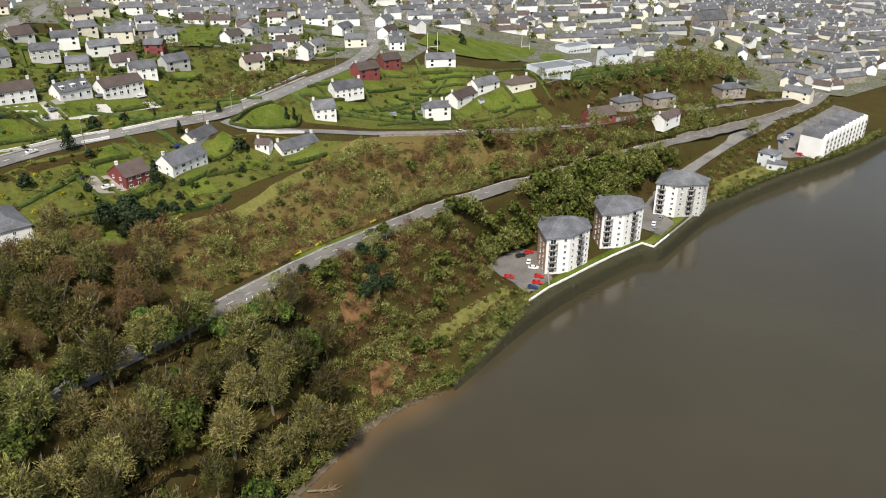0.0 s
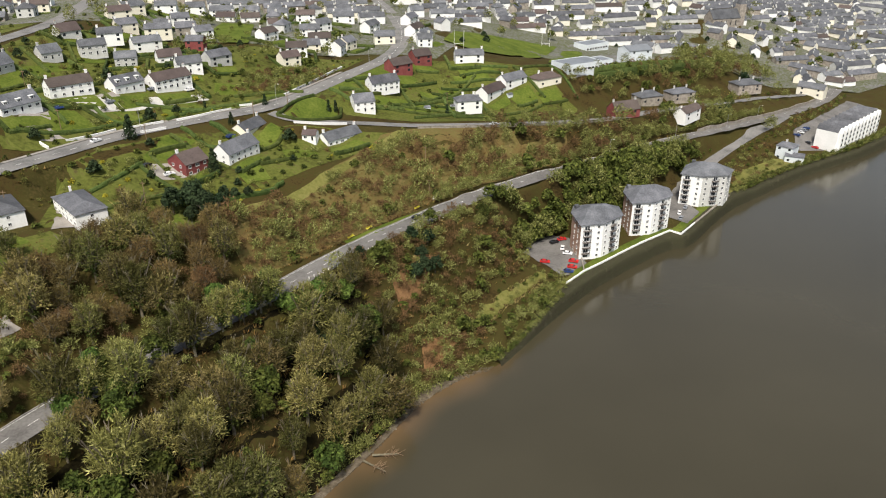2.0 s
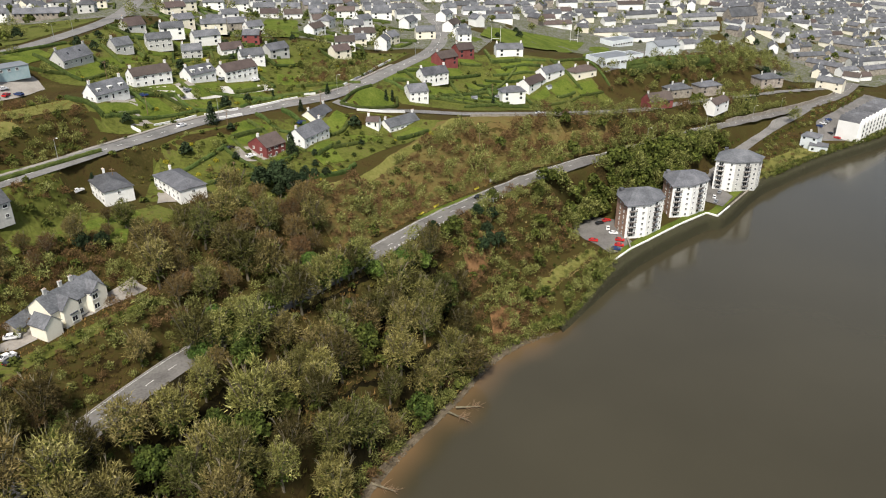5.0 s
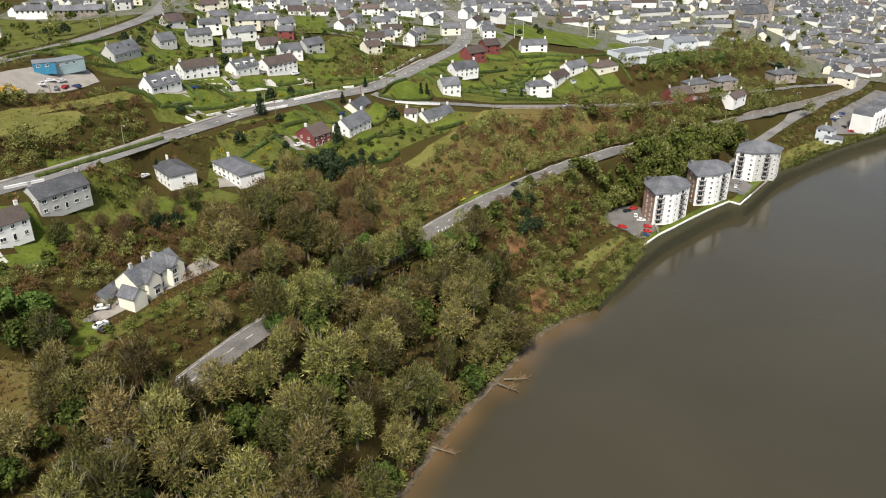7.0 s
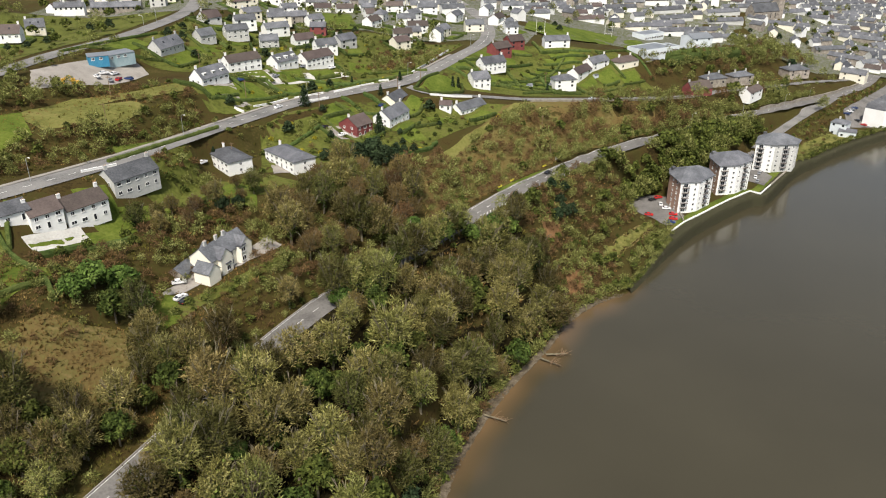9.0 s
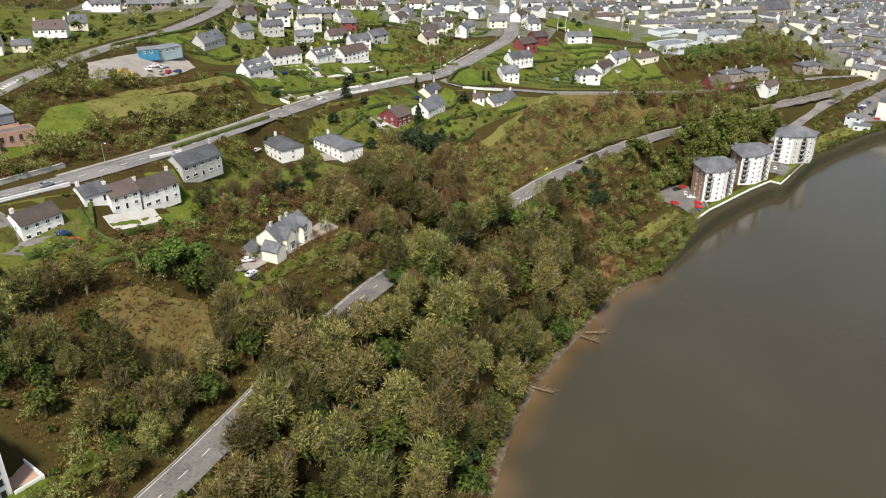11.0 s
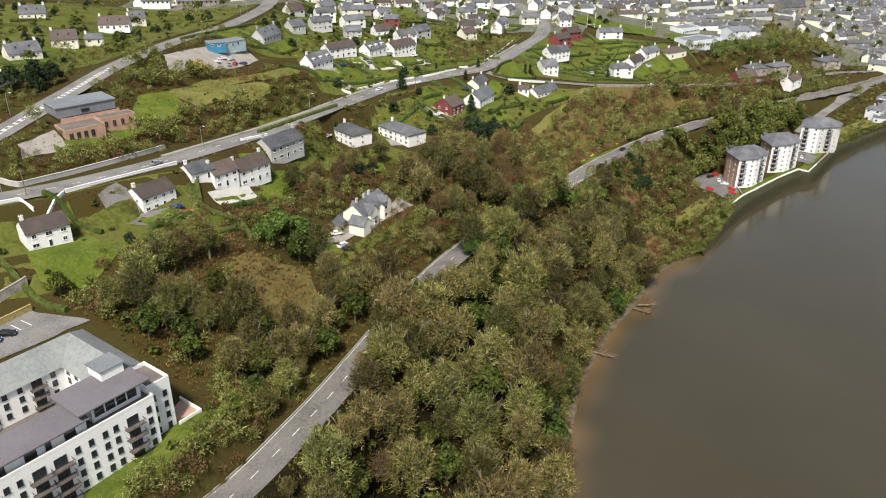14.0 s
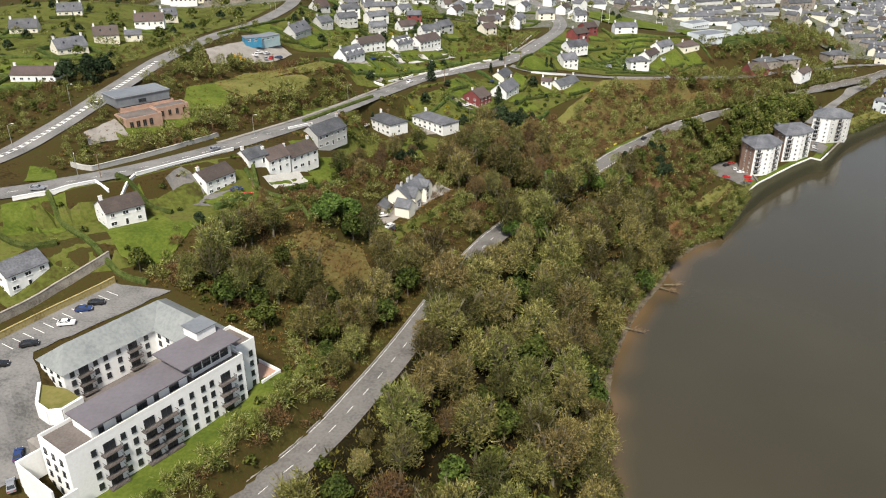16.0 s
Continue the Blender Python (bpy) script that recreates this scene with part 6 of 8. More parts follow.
for ring, gap, mix, size in (
        ([(-128, 146), (-112, 158), (-96, 178), (-80, 200), (-92, 216), (-108, 212), (-124, 196), (-136, 170)], 6.0, (0.5, 0.04, 0.46), (0.75, 1.1)),
        ([(-206, 70), (-196, 82), (-184, 88), (-176, 70), (-184, 58), (-200, 56)], 6.5, (0.75, 0.1, 0.15), (0.7, 0.95)),
        ([(-160, 145), (-148, 165), (-138, 182), (-150, 190), (-168, 165), (-174, 148)], 7.5, (0.4, 0.2, 0.4), (0.5, 0.75))):
    for x, y in scatter(ring, gap, wild):
        if off_road(x, y, 5.2):
            plant(wild.choices(("bare", "ivy", "russet"), mix)[0], x, y, wild.uniform(*size))
for x, y in scatter([(-208, 58), (-186, 51), (-172, 47), (-158, 58), (-168, 64), (-190, 68)], 5.5, wild):
    plant(wild.choices(("bare", "ivy", "russet"), (0.6, 0.25, 0.15))[0], x, y, wild.uniform(0.6, 0.9))
for x, y in scatter([(-144, 92), (-134, 110), (-121, 134), (-116, 132), (-122, 114), (-134, 88)], 5.5, wild):
    if off_road(x, y, 4.6):
        plant(wild.choices(("bare", "ivy", "russet"), (0.6, 0.25, 0.15))[0], x, y, wild.uniform(0.5, 0.8))
for x, y in scatter([(-160, 38), (-152, 56), (-146, 74), (-156, 72), (-166, 56), (-168, 44)], 5.5, wild):
    if off_road(x, y, 4.6):
        plant(wild.choices(("bare", "ivy", "russet"), (0.6, 0.3, 0.1))[0], x, y, wild.uniform(0.5, 0.75))
# trees that close over the bank road
hx, hy, htx, hty = along(LOWER[7:10], 5.5)
for a, b, u, w in zip(hx, hy, htx, hty):
    if 134 < b < 194 and wild.random() < 0.8:
        o = -wild.uniform(4.4, 6.5)
        ob = plant(wild.choice(("laurel", "yew")) if wild.random() < 0.25 else "bare", a - w * (o - 4), b + u * (o - 4), 1.0)
        if ob:
            ob.location = (a - w * o, b + u * o, gz(a - w * o, b + u * o))
            ob.scale = [wild.uniform(0.7, 0.95)] * 3
# single trees that stand out
for kind, x, y, k in (("yew", -23, 233, 1.00), ("yew", -19, 237, 0.90), ("yew", -26, 229, 0.90), ("yew", -57, 192, 1.10), ("yew", -49, 198, 1.00), ("yew", -53, 190, 0.90), ("laurel", -55, 201, 0.90), ("laurel", -59, 195, 1.00), ("laurel", -49, 204, 0.80), ("laurel", -64, 190, 0.80),
                      ("laurel", -86, 190, 0.80), ("laurel", -101, 108, 0.70), ("yew", -84, 82, 1.00), ("laurel", -117, 78, 0.70), ("laurel", -106, 102, 0.80), ("laurel", -124, 67, 0.80), ("yew", -108, 74, 1.00), ("ivy", -220, 66, 0.70), ("ivy", -193, 54, 0.80),
                      ("laurel", -171, 112, 1.0), ("laurel", -166, 118, 1.05), ("laurel", -173, 104, 0.9), ("laurel", -164, 108, 0.75), ("laurel", -160, 116, 0.7),
                      ("conifer", -139, 274, 0.95), ("conifer", -104, 262, 0.95), ("conifer", -165, 213, 0.5), ("conifer", -106, 300, 0.5),
                      ("yew", -110, 230, 1.4), ("yew", -104, 235, 1.45), ("yew", -99, 231, 1.3), ("yew", -106, 238, 1.25), ("yew", -96, 238, 0.7), ("yew", -92, 244, 0.6), ("yew", -88, 247, 0.55), ("yew", -103, 227, 0.8),
                      ("yew", -28, 240, 0.9), ("yew", -22, 243, 0.85), ("yew", -24, 236, 0.8), ("yew", -45, 222, 0.75), ("yew", -38, 196, 0.8), ("yew", -150, 168, 0.8), ("yew", -146, 172, 0.7), ("yew", -100, 148, 0.8),
                      ("ivy", -66, 212, 0.9), ("ivy", -62, 205, 1.0), ("ivy", -55, 205, 0.9), ("ivy", -72, 200, 0.95), ("ivy", -10, 268, 0.9), ("ivy", -4, 278, 0.9), ("ivy", -4, 290, 0.8), ("ivy", 0, 272, 0.8),
                      ("laurel", -108, 152, 0.9), ("ivy", -104, 158, 1.0), ("yew", 205, 545, 1.3), ("yew", 212, 540, 1.2), ("yew", 165, 462, 1.0), ("yew", 158, 456, 0.9), ("conifer", -280, 190, 1.2), ("yew", -283, 196, 1.5), ("yew", -290, 190, 1.4), ("yew", -278, 200, 1.3),
                      ("cypress", -70, 337, 1.0), ("cypress", -67, 339, 1.0), ("cypress", -14, 372, 1.0), ("cypress", -122, 318, 0.8), ("conifer", -98, 330, 0.5)):
    plant(kind, x, y, k)

# joined woods and scrub where single plants cannot be told apart
thick = {k: Thicket() for k in ("twig", "russet", "ivy", "gorse", "dark_leaf")}
WOODY = {"bare": "twig", "russet": "russet", "ivy": "ivy", "shrub": "twig", "rust_shrub": "russet", "green_shrub": "ivy", "brush": "twig", "rust_brush": "russet", "green_brush": "ivy", "gorse": "gorse", "yew": "dark_leaf"}
LOOSE = (
    ([(8, 350), (48, 374), (84, 396), (124, 432), (168, 470), (164, 452), (126, 414), (86, 380), (52, 350), (24, 325), (-4, 308), (-16, 318)], 4.2, "off", {"bare": 0.5, "russet": 0.38, "ivy": 0.12}, (0.5, 0.8)),
    ([(2, 284), (34, 312), (62, 336), (96, 368), (140, 408), (158, 424), (164, 434), (150, 418), (112, 378), (96, 362), (62, 318), (40, 312), (28, 300)], 2.7, "off", {"ivy": 0.75, "bare": 0.25}, (0.75, 1.1)),
    ([(-80, 200), (-46, 244), (-18, 284), (2, 306), (-18, 322), (-38, 318), (-50, 290), (-66, 262), (-92, 224)], 3.5, "off", {"brush": 0.42, "rust_brush": 0.4, "rust_shrub": 0.05, "bare": 0.05, "green_brush": 0.03, "russet": 0.05}, (0.45, 1.0)),
    ([(-56, 212), (-30, 248), (-2, 280), (24, 296), (22, 284), (18, 268), (2, 250), (-8, 232), (4, 224), (-8, 210), (-24, 198), (-38, 204)], 2.7, "off", {"brush": 0.42, "rust_brush": 0.42, "bare": 0.05, "ivy": 0.03, "green_brush": 0.08}, (0.45, 0.9)),
    ([(6, 226), (20, 248), (34, 264), (36, 258), (20, 238), (8, 220)], 2.8, "off", {"brush": 0.65, "green_brush": 0.35}, (0.5, 0.9)),
    ([(-242, 122), (-224, 140), (-197, 188), (-175, 238), (-184, 252), (-206, 205), (-232, 160)], 4.2, "off", {"brush": 0.5, "bare": 0.15, "rust_brush": 0.25, "green_brush": 0.1}, (0.5, 0.9)),
    ([(-214, 232), (-198, 236), (-186, 256), (-196, 272), (-215, 262), (-225, 246)], 4.6, "off", {"rust_shrub": 0.5, "shrub": 0.3, "green_shrub": 0.2}, (0.5, 0.9)),
    ([(-250, 205), (-232, 215), (-224, 245), (-240, 258), (-256, 235)], 5.0, "off", {"bare": 0.4, "shrub": 0.3, "ivy": 0.3}, (0.45, 0.7)),
    ([(-186, 66), (-172, 72), (-168, 100), (-182, 112), (-192, 96)], 4.0, "off", {"rust_shrub": 0.8, "shrub": 0.2}, (0.4, 0.8)),
    ([(-175, 18), (-160, 40), (-156, 54), (-168, 54), (-176, 44), (-172, 32)], 3.6, "off", {"shrub": 0.7, "green_shrub": 0.3}, (0.6, 1.0)),
    ([(-215, -55), (-192, -18), (-176, 6), (-170, 20), (-178, 14), (-200, -22), (-222, -55)], 3.4, "off", {"shrub": 0.7, "rust_shrub": 0.3}, (0.6, 1.0)),
    ([(-176, 138), (-168, 160), (-160, 178), (-150, 176), (-140, 166), (-150, 150), (-160, 136)], 3.8, "off", {"rust_brush": 0.45, "brush": 0.3, "green_brush": 0.25}, (0.5, 0.9)),
    ([(-206, 100), (-190, 90), (-176, 116), (-168, 132), (-178, 138), (-188, 122)], 4.0, "off", {"rust_brush": 0.4, "brush": 0.4, "green_brush": 0.2}, (0.4, 0.8)),
    ([(-142, 200), (-120, 214), (-112, 212), (-128, 240), (-132, 258), (-150, 240)], 6.0, "off", {"shrub": 0.4, "green_shrub": 0.4, "gorse": 0.2}, (0.4, 0.8)),
    ([(-118, 345), (-90, 350), (-82, 372), (-72, 396), (-96, 402), (-114, 380)], 3.6, "off", {"rust_brush": 0.5, "brush": 0.5}, (0.5, 0.9)),
    ([(136, 366), (170, 398), (200, 424), (190, 436), (160, 416), (144, 396), (128, 372)], 4.0, "off", {"shrub": 0.5, "rust_shrub": 0.3, "green_shrub": 0.2}, (0.5, 0.9)),
    ([(60, 425), (100, 450), (150, 500), (190, 540), (205, 570), (180, 560), (140, 520), (90, 470), (55, 440)], 5.0, "off", {"bare": 0.45, "russet": 0.3, "ivy": 0.25}, (0.45, 0.7)),
    ([(150, 505), (210, 560), (245, 580), (235, 620), (190, 600), (150, 545)], 6.0, "off", {"bare": 0.7, "russet": 0.3}, (0.6, 0.9)),
    ([(-60, 350), (-10, 372), (30, 400), (60, 425), (40, 440), (0, 430), (-30, 400), (-50, 375)], 5.5, "off", {"green_shrub": 0.5, "shrub": 0.3, "rust_shrub": 0.2}, (0.35, 0.8)),
    ([(-330, 200), (-250, 300), (-260, 420), (-300, 500), (-420, 480), (-420, 240)], 17.0, "off", {"green_shrub": 0.5, "ivy": 0.25, "bare": 0.25}, (0.5, 0.9)),
    ([(-220, 300), (-120, 330), (-70, 420), (-60, 640), (-230, 640), (-235, 420)], 9.0, "off", {"green_shrub": 0.55, "ivy": 0.08, "bare": 0.12, "brush": 0.25}, (0.4, 0.8)),
    ([(-40, 440), (60, 600), (300, 620), (480, 760), (300, 900), (-100, 800), (-50, 560)], 20.0, "off", {"ivy": 0.3, "bare": 0.5, "yew": 0.2}, (0.45, 0.8)),
    ([(-186, 262), (-164, 258), (-132, 302), (-98, 330), (-72, 400), (-62, 432), (-150, 425), (-220, 420), (-226, 320), (-196, 300)], 5.2, "off", {"green_shrub": 0.55, "shrub": 0.2, "rust_shrub": 0.12, "gorse": 0.06, "yew": 0.07}, (0.35, 0.85)),
    ([(-145, 205), (-122, 222), (-98, 226), (-78, 264), (-46, 306), (-84, 306), (-126, 282), (-144, 262), (-152, 238)], 4.2, "off", {"green_shrub": 0.55, "shrub": 0.17, "rust_shrub": 0.12, "gorse": 0.08, "yew": 0.08}, (0.35, 0.9)),
    ([(-262, 70), (-248, 86), (-222, 112), (-204, 130), (-190, 112), (-206, 88), (-232, 60), (-250, 46)], 7.5, "off", {"green_shrub": 0.6, "shrub": 0.3, "yew": 0.1}, (0.35, 0.7)),
    ([(-205, 140), (-190, 165), (-172, 205), (-160, 230), (-150, 215), (-168, 180), (-190, 150)], 4.4, "off", {"green_shrub": 0.5, "shrub": 0.3, "rust_shrub": 0.2}, (0.6, 1.1)),
    ([(-300, 200), (-262, 290), (-250, 420), (-400, 420), (-400, 240)], 11.0, "off", {"green_shrub": 0.6, "yew": 0.15, "shrub": 0.25}, (0.5, 0.9)),
    ([(-222, 68), (-200, 54), (-178, 42), (-170, 48), (-176, 58), (-196, 64), (-212, 76)], 3.6, "off", {"shrub": 0.5, "rust_shrub": 0.3, "green_shrub": 0.2}, (0.6, 1.1)),
    ([(-182, 4), (-168, 22), (-156, 42), (-150, 60), (-160, 56), (-172, 36), (-180, 18)], 4.6, "off", {"shrub": 0.6, "green_shrub": 0.4}, (0.6, 1.1)),
    (BANK, 6.5, "off", {"green_brush": 0.7, "brush": 0.3}, (0.45, 0.85)),
    ([(150, 412), (200, 446), (250, 498), (284, 545), (262, 522), (215, 482), (168, 444)], 4.2, "off", {"brush": 0.4, "green_brush": 0.35, "rust_brush": 0.25}, (0.3, 0.6)),
    ([(-205, -30), (-178, 10), (-166, 32), (-158, 40), (-164, 24), (-178, 2), (-194, -26)], 2.6, "off", {"brush": 0.6, "rust_brush": 0.25, "green_brush": 0.15}, (0.4, 0.75)),
    ([(-152, 114), (-127, 152), (-112, 152), (-118, 124), (-138, 92)], 3.2, "off", {"brush": 0.45, "rust_shrub": 0.25, "green_brush": 0.3}, (0.3, 0.6)),
    ([(108, 390), (140, 416), (180, 452), (206, 478), (196, 464), (170, 440), (134, 404)], 2.6, "off", {"brush": 0.5, "green_brush": 0.5}, (0.3, 0.6)),
    ([(-128, 128), (-108, 152), (-84, 192), (-96, 214), (-124, 198), (-144, 160)], 4.6, "off", {"brush": 0.6, "rust_brush": 0.25, "green_brush": 0.15}, (0.5, 0.9)),
    ([(-10, 228), (2, 250), (22, 274), (28, 276), (32, 268), (20, 250), (10, 236), (0, 224)], 3.6, "off", {"brush": 0.6, "green_brush": 0.25, "rust_brush": 0.15}, (0.25, 0.5)),
    ([(-258, 104), (-242, 122), (-200, 192), (-178, 240), (-190, 264), (-216, 262), (-238, 250), (-256, 200), (-262, 140)], 3.8, "off", {"brush": 0.5, "rust_brush": 0.46, "green_brush": 0.04}, (0.3, 0.65)),
    ([(-186, 102), (-162, 150), (-142, 176), (-130, 164), (-152, 134), (-160, 116), (-172, 98)], 3.4, "off", {"brush": 0.4, "rust_brush": 0.45, "green_brush": 0.15}, (0.4, 0.75)),
    ([(-208, 150), (-178, 206), (-152, 244), (-140, 222), (-168, 192), (-190, 148)], 4.4, "off", {"brush": 0.4, "green_brush": 0.4, "rust_brush": 0.2}, (0.25, 0.5)),
    ([(-300, 100), (-282, 120), (-276, 200), (-268, 290), (-290, 300), (-310, 200)], 4.4, "off", {"brush": 0.5, "green_brush": 0.4, "rust_brush": 0.1}, (0.3, 0.6)),
    ([(-345, 60), (-296, 96), (-284, 140), (-280, 186), (-300, 192), (-330, 150), (-360, 100)], 5.0, "off", {"brush": 0.4, "green_brush": 0.35, "rust_brush": 0.25}, (0.35, 0.8)),
    ([(-262, 98), (-264, 130), (-258, 180), (-254, 240), (-244, 320), (-236, 320), (-244, 225), (-247, 168), (-254, 130), (-250, 106)], 4.4, "off", {"brush": 0.5, "green_brush": 0.25, "bare": 0.25}, (0.35, 0.7)),
    ([(-36, 212), (-24, 230), (-18, 244), (-4, 228), (-8, 212), (-22, 200)], 4.2, "off", {"brush": 0.5, "rust_brush": 0.5}, (0.35, 0.7)),
    ([(-150, 96), (-134, 116), (-116, 146), (-124, 152), (-146, 118), (-160, 106)], 4.4, "off", {"brush": 0.5, "green_brush": 0.3, "rust_brush": 0.2}, (0.3, 0.6)),
    ([(-206, 172), (-190, 200), (-180, 226), (-168, 250), (-160, 244), (-176, 212), (-196, 170)], 4.4, "off", {"brush": 0.5, "green_brush": 0.5}, (0.3, 0.6)),
    ([(120, 440), (172, 470), (232, 522), (226, 535), (180, 505), (130, 470)], 7.0, "off", {"green_shrub": 0.4, "bare": 0.3, "shrub": 0.3}, (0.5, 0.8)),
)
OPEN_GRASS = ([(-236, 206), (-218, 190), (-206, 200), (-213, 222), (-203, 240), (-213, 250), (-228, 238)], [(-209, 200), (-215, 220), (-202, 232), (-193, 228), (-200, 205)], [(-200, 235), (-185, 258), (-195, 268), (-212, 245)],
              [(-244, 200), (-235, 210), (-220, 187), (-232, 162), (-241, 146), (-249, 133), (-252, 140), (-236, 168)], [(-249, 250), (-237, 278), (-222, 297), (-214, 289), (-220, 269), (-234, 248), (-241, 232)], [(-261, 134), (-255, 149), (-247, 140), (-256, 126)])
HOMES.append((-248.5, 162.0, 15.0))
for ring, gap, _, mix, size in LOOSE:
    names, weights = list(mix), list(mix.values())
    for x, y, z in clear_spots(ring, gap, wild, 4.6 if gap < 2.65 else 5.0):
        if any(inside(open_ring, x, y) for open_ring in OPEN_GRASS):
            continue
        k = wild.choices(names, weights)[0]
        wood, crown = wild.choice(KINDS.get("far_" + k, KINDS[k]))
        thick[WOODY[k]].put(crown, x, y, z, wild.uniform(*size), wild.uniform(0.8, 1.15))
# trees in a row along both sides of the bank road
rx, ry, rtx, rty = along(LOWER[13:], 2.6)
for a, b, u, w in zip(rx, ry, rtx, rty):
    for o, size, mix in ((-7.5, (0.5, 0.75), (0.75, 0.25)), (-11.5, (0.6, 0.85), (0.6, 0.4)), (7.0, (0.3, 0.5), (0.3, 0.7))):
        px, py = a - w * o + wild.uniform(-1, 1), b + u * o + wild.uniform(-1, 1)
        if px > 195 or off_road(px, py, 5.0) is False or (o < 0 and px < 20):
            continue
        k = wild.choices(("ivy", "bare"), mix)[0]
        thick[WOODY[k]].put(wild.choice(KINDS["far_" + k])[1], px, py, gz(px, py), wild.uniform(*size), wild.uniform(0.8, 1.1))
# bushes that crown the quay wall past the towers
ex, ey, etx, ety = along(QUAY[0:2], 1.6)
for a, b, u, w in zip(ex, ey, etx, ety):
    for o in (0.4, 2.4, 4.6):
        k = wild.choices(("brush", "green_brush"), (0.6, 0.4))[0]
        top = 6.0 * min(1.0, max(0.35, (a - 2) / 28)) - 0.4
        if a < 33:
            thick[WOODY[k]].put(wild.choice(KINDS[k])[1], a - w * o, b + u * o, top, wild.uniform(0.28, 0.5), wild.uniform(0.8, 1.1))
qx, qy, qtx, qty = along(QUAY[5:12], 2.2)
for a, b, u, w in zip(qx, qy, qtx, qty):
    for o in (3.0, 6.0):
        k = wild.choices(("brush", "green_brush"), (0.45, 0.55))[0]
        px, py = a - w * o + wild.uniform(-1, 1), b + u * o + wild.uniform(-1, 1)
        if not 104 < px < 138:
            thick[WOODY[k]].put(wild.choice(KINDS[k])[1], px, py, max(5.0, gz(px, py)), wild.uniform(0.35, 0.65), wild.uniform(0.8, 1.1))
# low growth that hangs over the natural shore
sx, sy, stx, sty = along([p for p in SHORE[1:11]], 2.6)
for a, b, u, w in zip(sx, sy, stx, sty):
    for _ in range(2):
        o = wild.uniform(1.6, 6.0)
        k = wild.choices(("shrub", "rust_shrub", "green_shrub"), (0.6, 0.2, 0.2))[0]
        px, py = a - w * o, b + u * o
        thick[WOODY[k]].put(wild.choice(KINDS[k])[1], px, py, gz(px, py), wild.uniform(0.6, 1.25), wild.uniform(0.8, 1.1))
# rough grass and bracken that cover the open slopes
def tussock(seed, blades, size):
    rng = random.Random(seed)
    v, f = [], []
    for i in range(blades):
        a, out = rng.uniform(0, 6.28), rng.uniform(0.1, 1.0) * size
        p = Vector((math.cos(a) * out * 0.7, math.sin(a) * out * 0.7, 0))
        q = p + Vector((math.cos(a) * out * 0.6 + rng.uniform(-0.2, 0.2), math.sin(a) * out * 0.6 + rng.uniform(-0.2, 0.2), size * rng.uniform(0.35, 0.95)))
        side = Vector((-math.sin(a), math.cos(a), 0)) * rng.uniform(0.08, 0.2) * size
        n = len(v)
        v += [p - side, p + side, q]
        f.append((n, n + 1, n + 2))
    return mesh_of("tussock", v, f, M["bracken"])


TUFTS = [tussock(200 + i, 18, 1.0) for i in range(4)]
cover = {"bracken": Thicket(), "olive": Thicket(), "straw": Thicket()}
for x, y, z in clear_spots([(-4, 231), (4, 247), (14, 259), (25, 271), (29, 268), (18, 252), (9, 242), (2, 231)], 0.95, wild, 4):
    cover["straw"].put(wild.choice(TUFTS), x, y, z, wild.uniform(0.5, 1.1), wild.uniform(0.5, 0.9))
for x, y, z in clear_spots(LOOSE[2][0], 2.6, wild, 5) + clear_spots(LOOSE[3][0], 3.4, wild, 5):
    if noise.noise((x * 0.07, y * 0.07, 8.8)) > 0.12:
        cover["straw"].put(wild.choice(TUFTS), x, y, z, wild.uniform(0.6, 1.3), wild.uniform(0.5, 0.9))
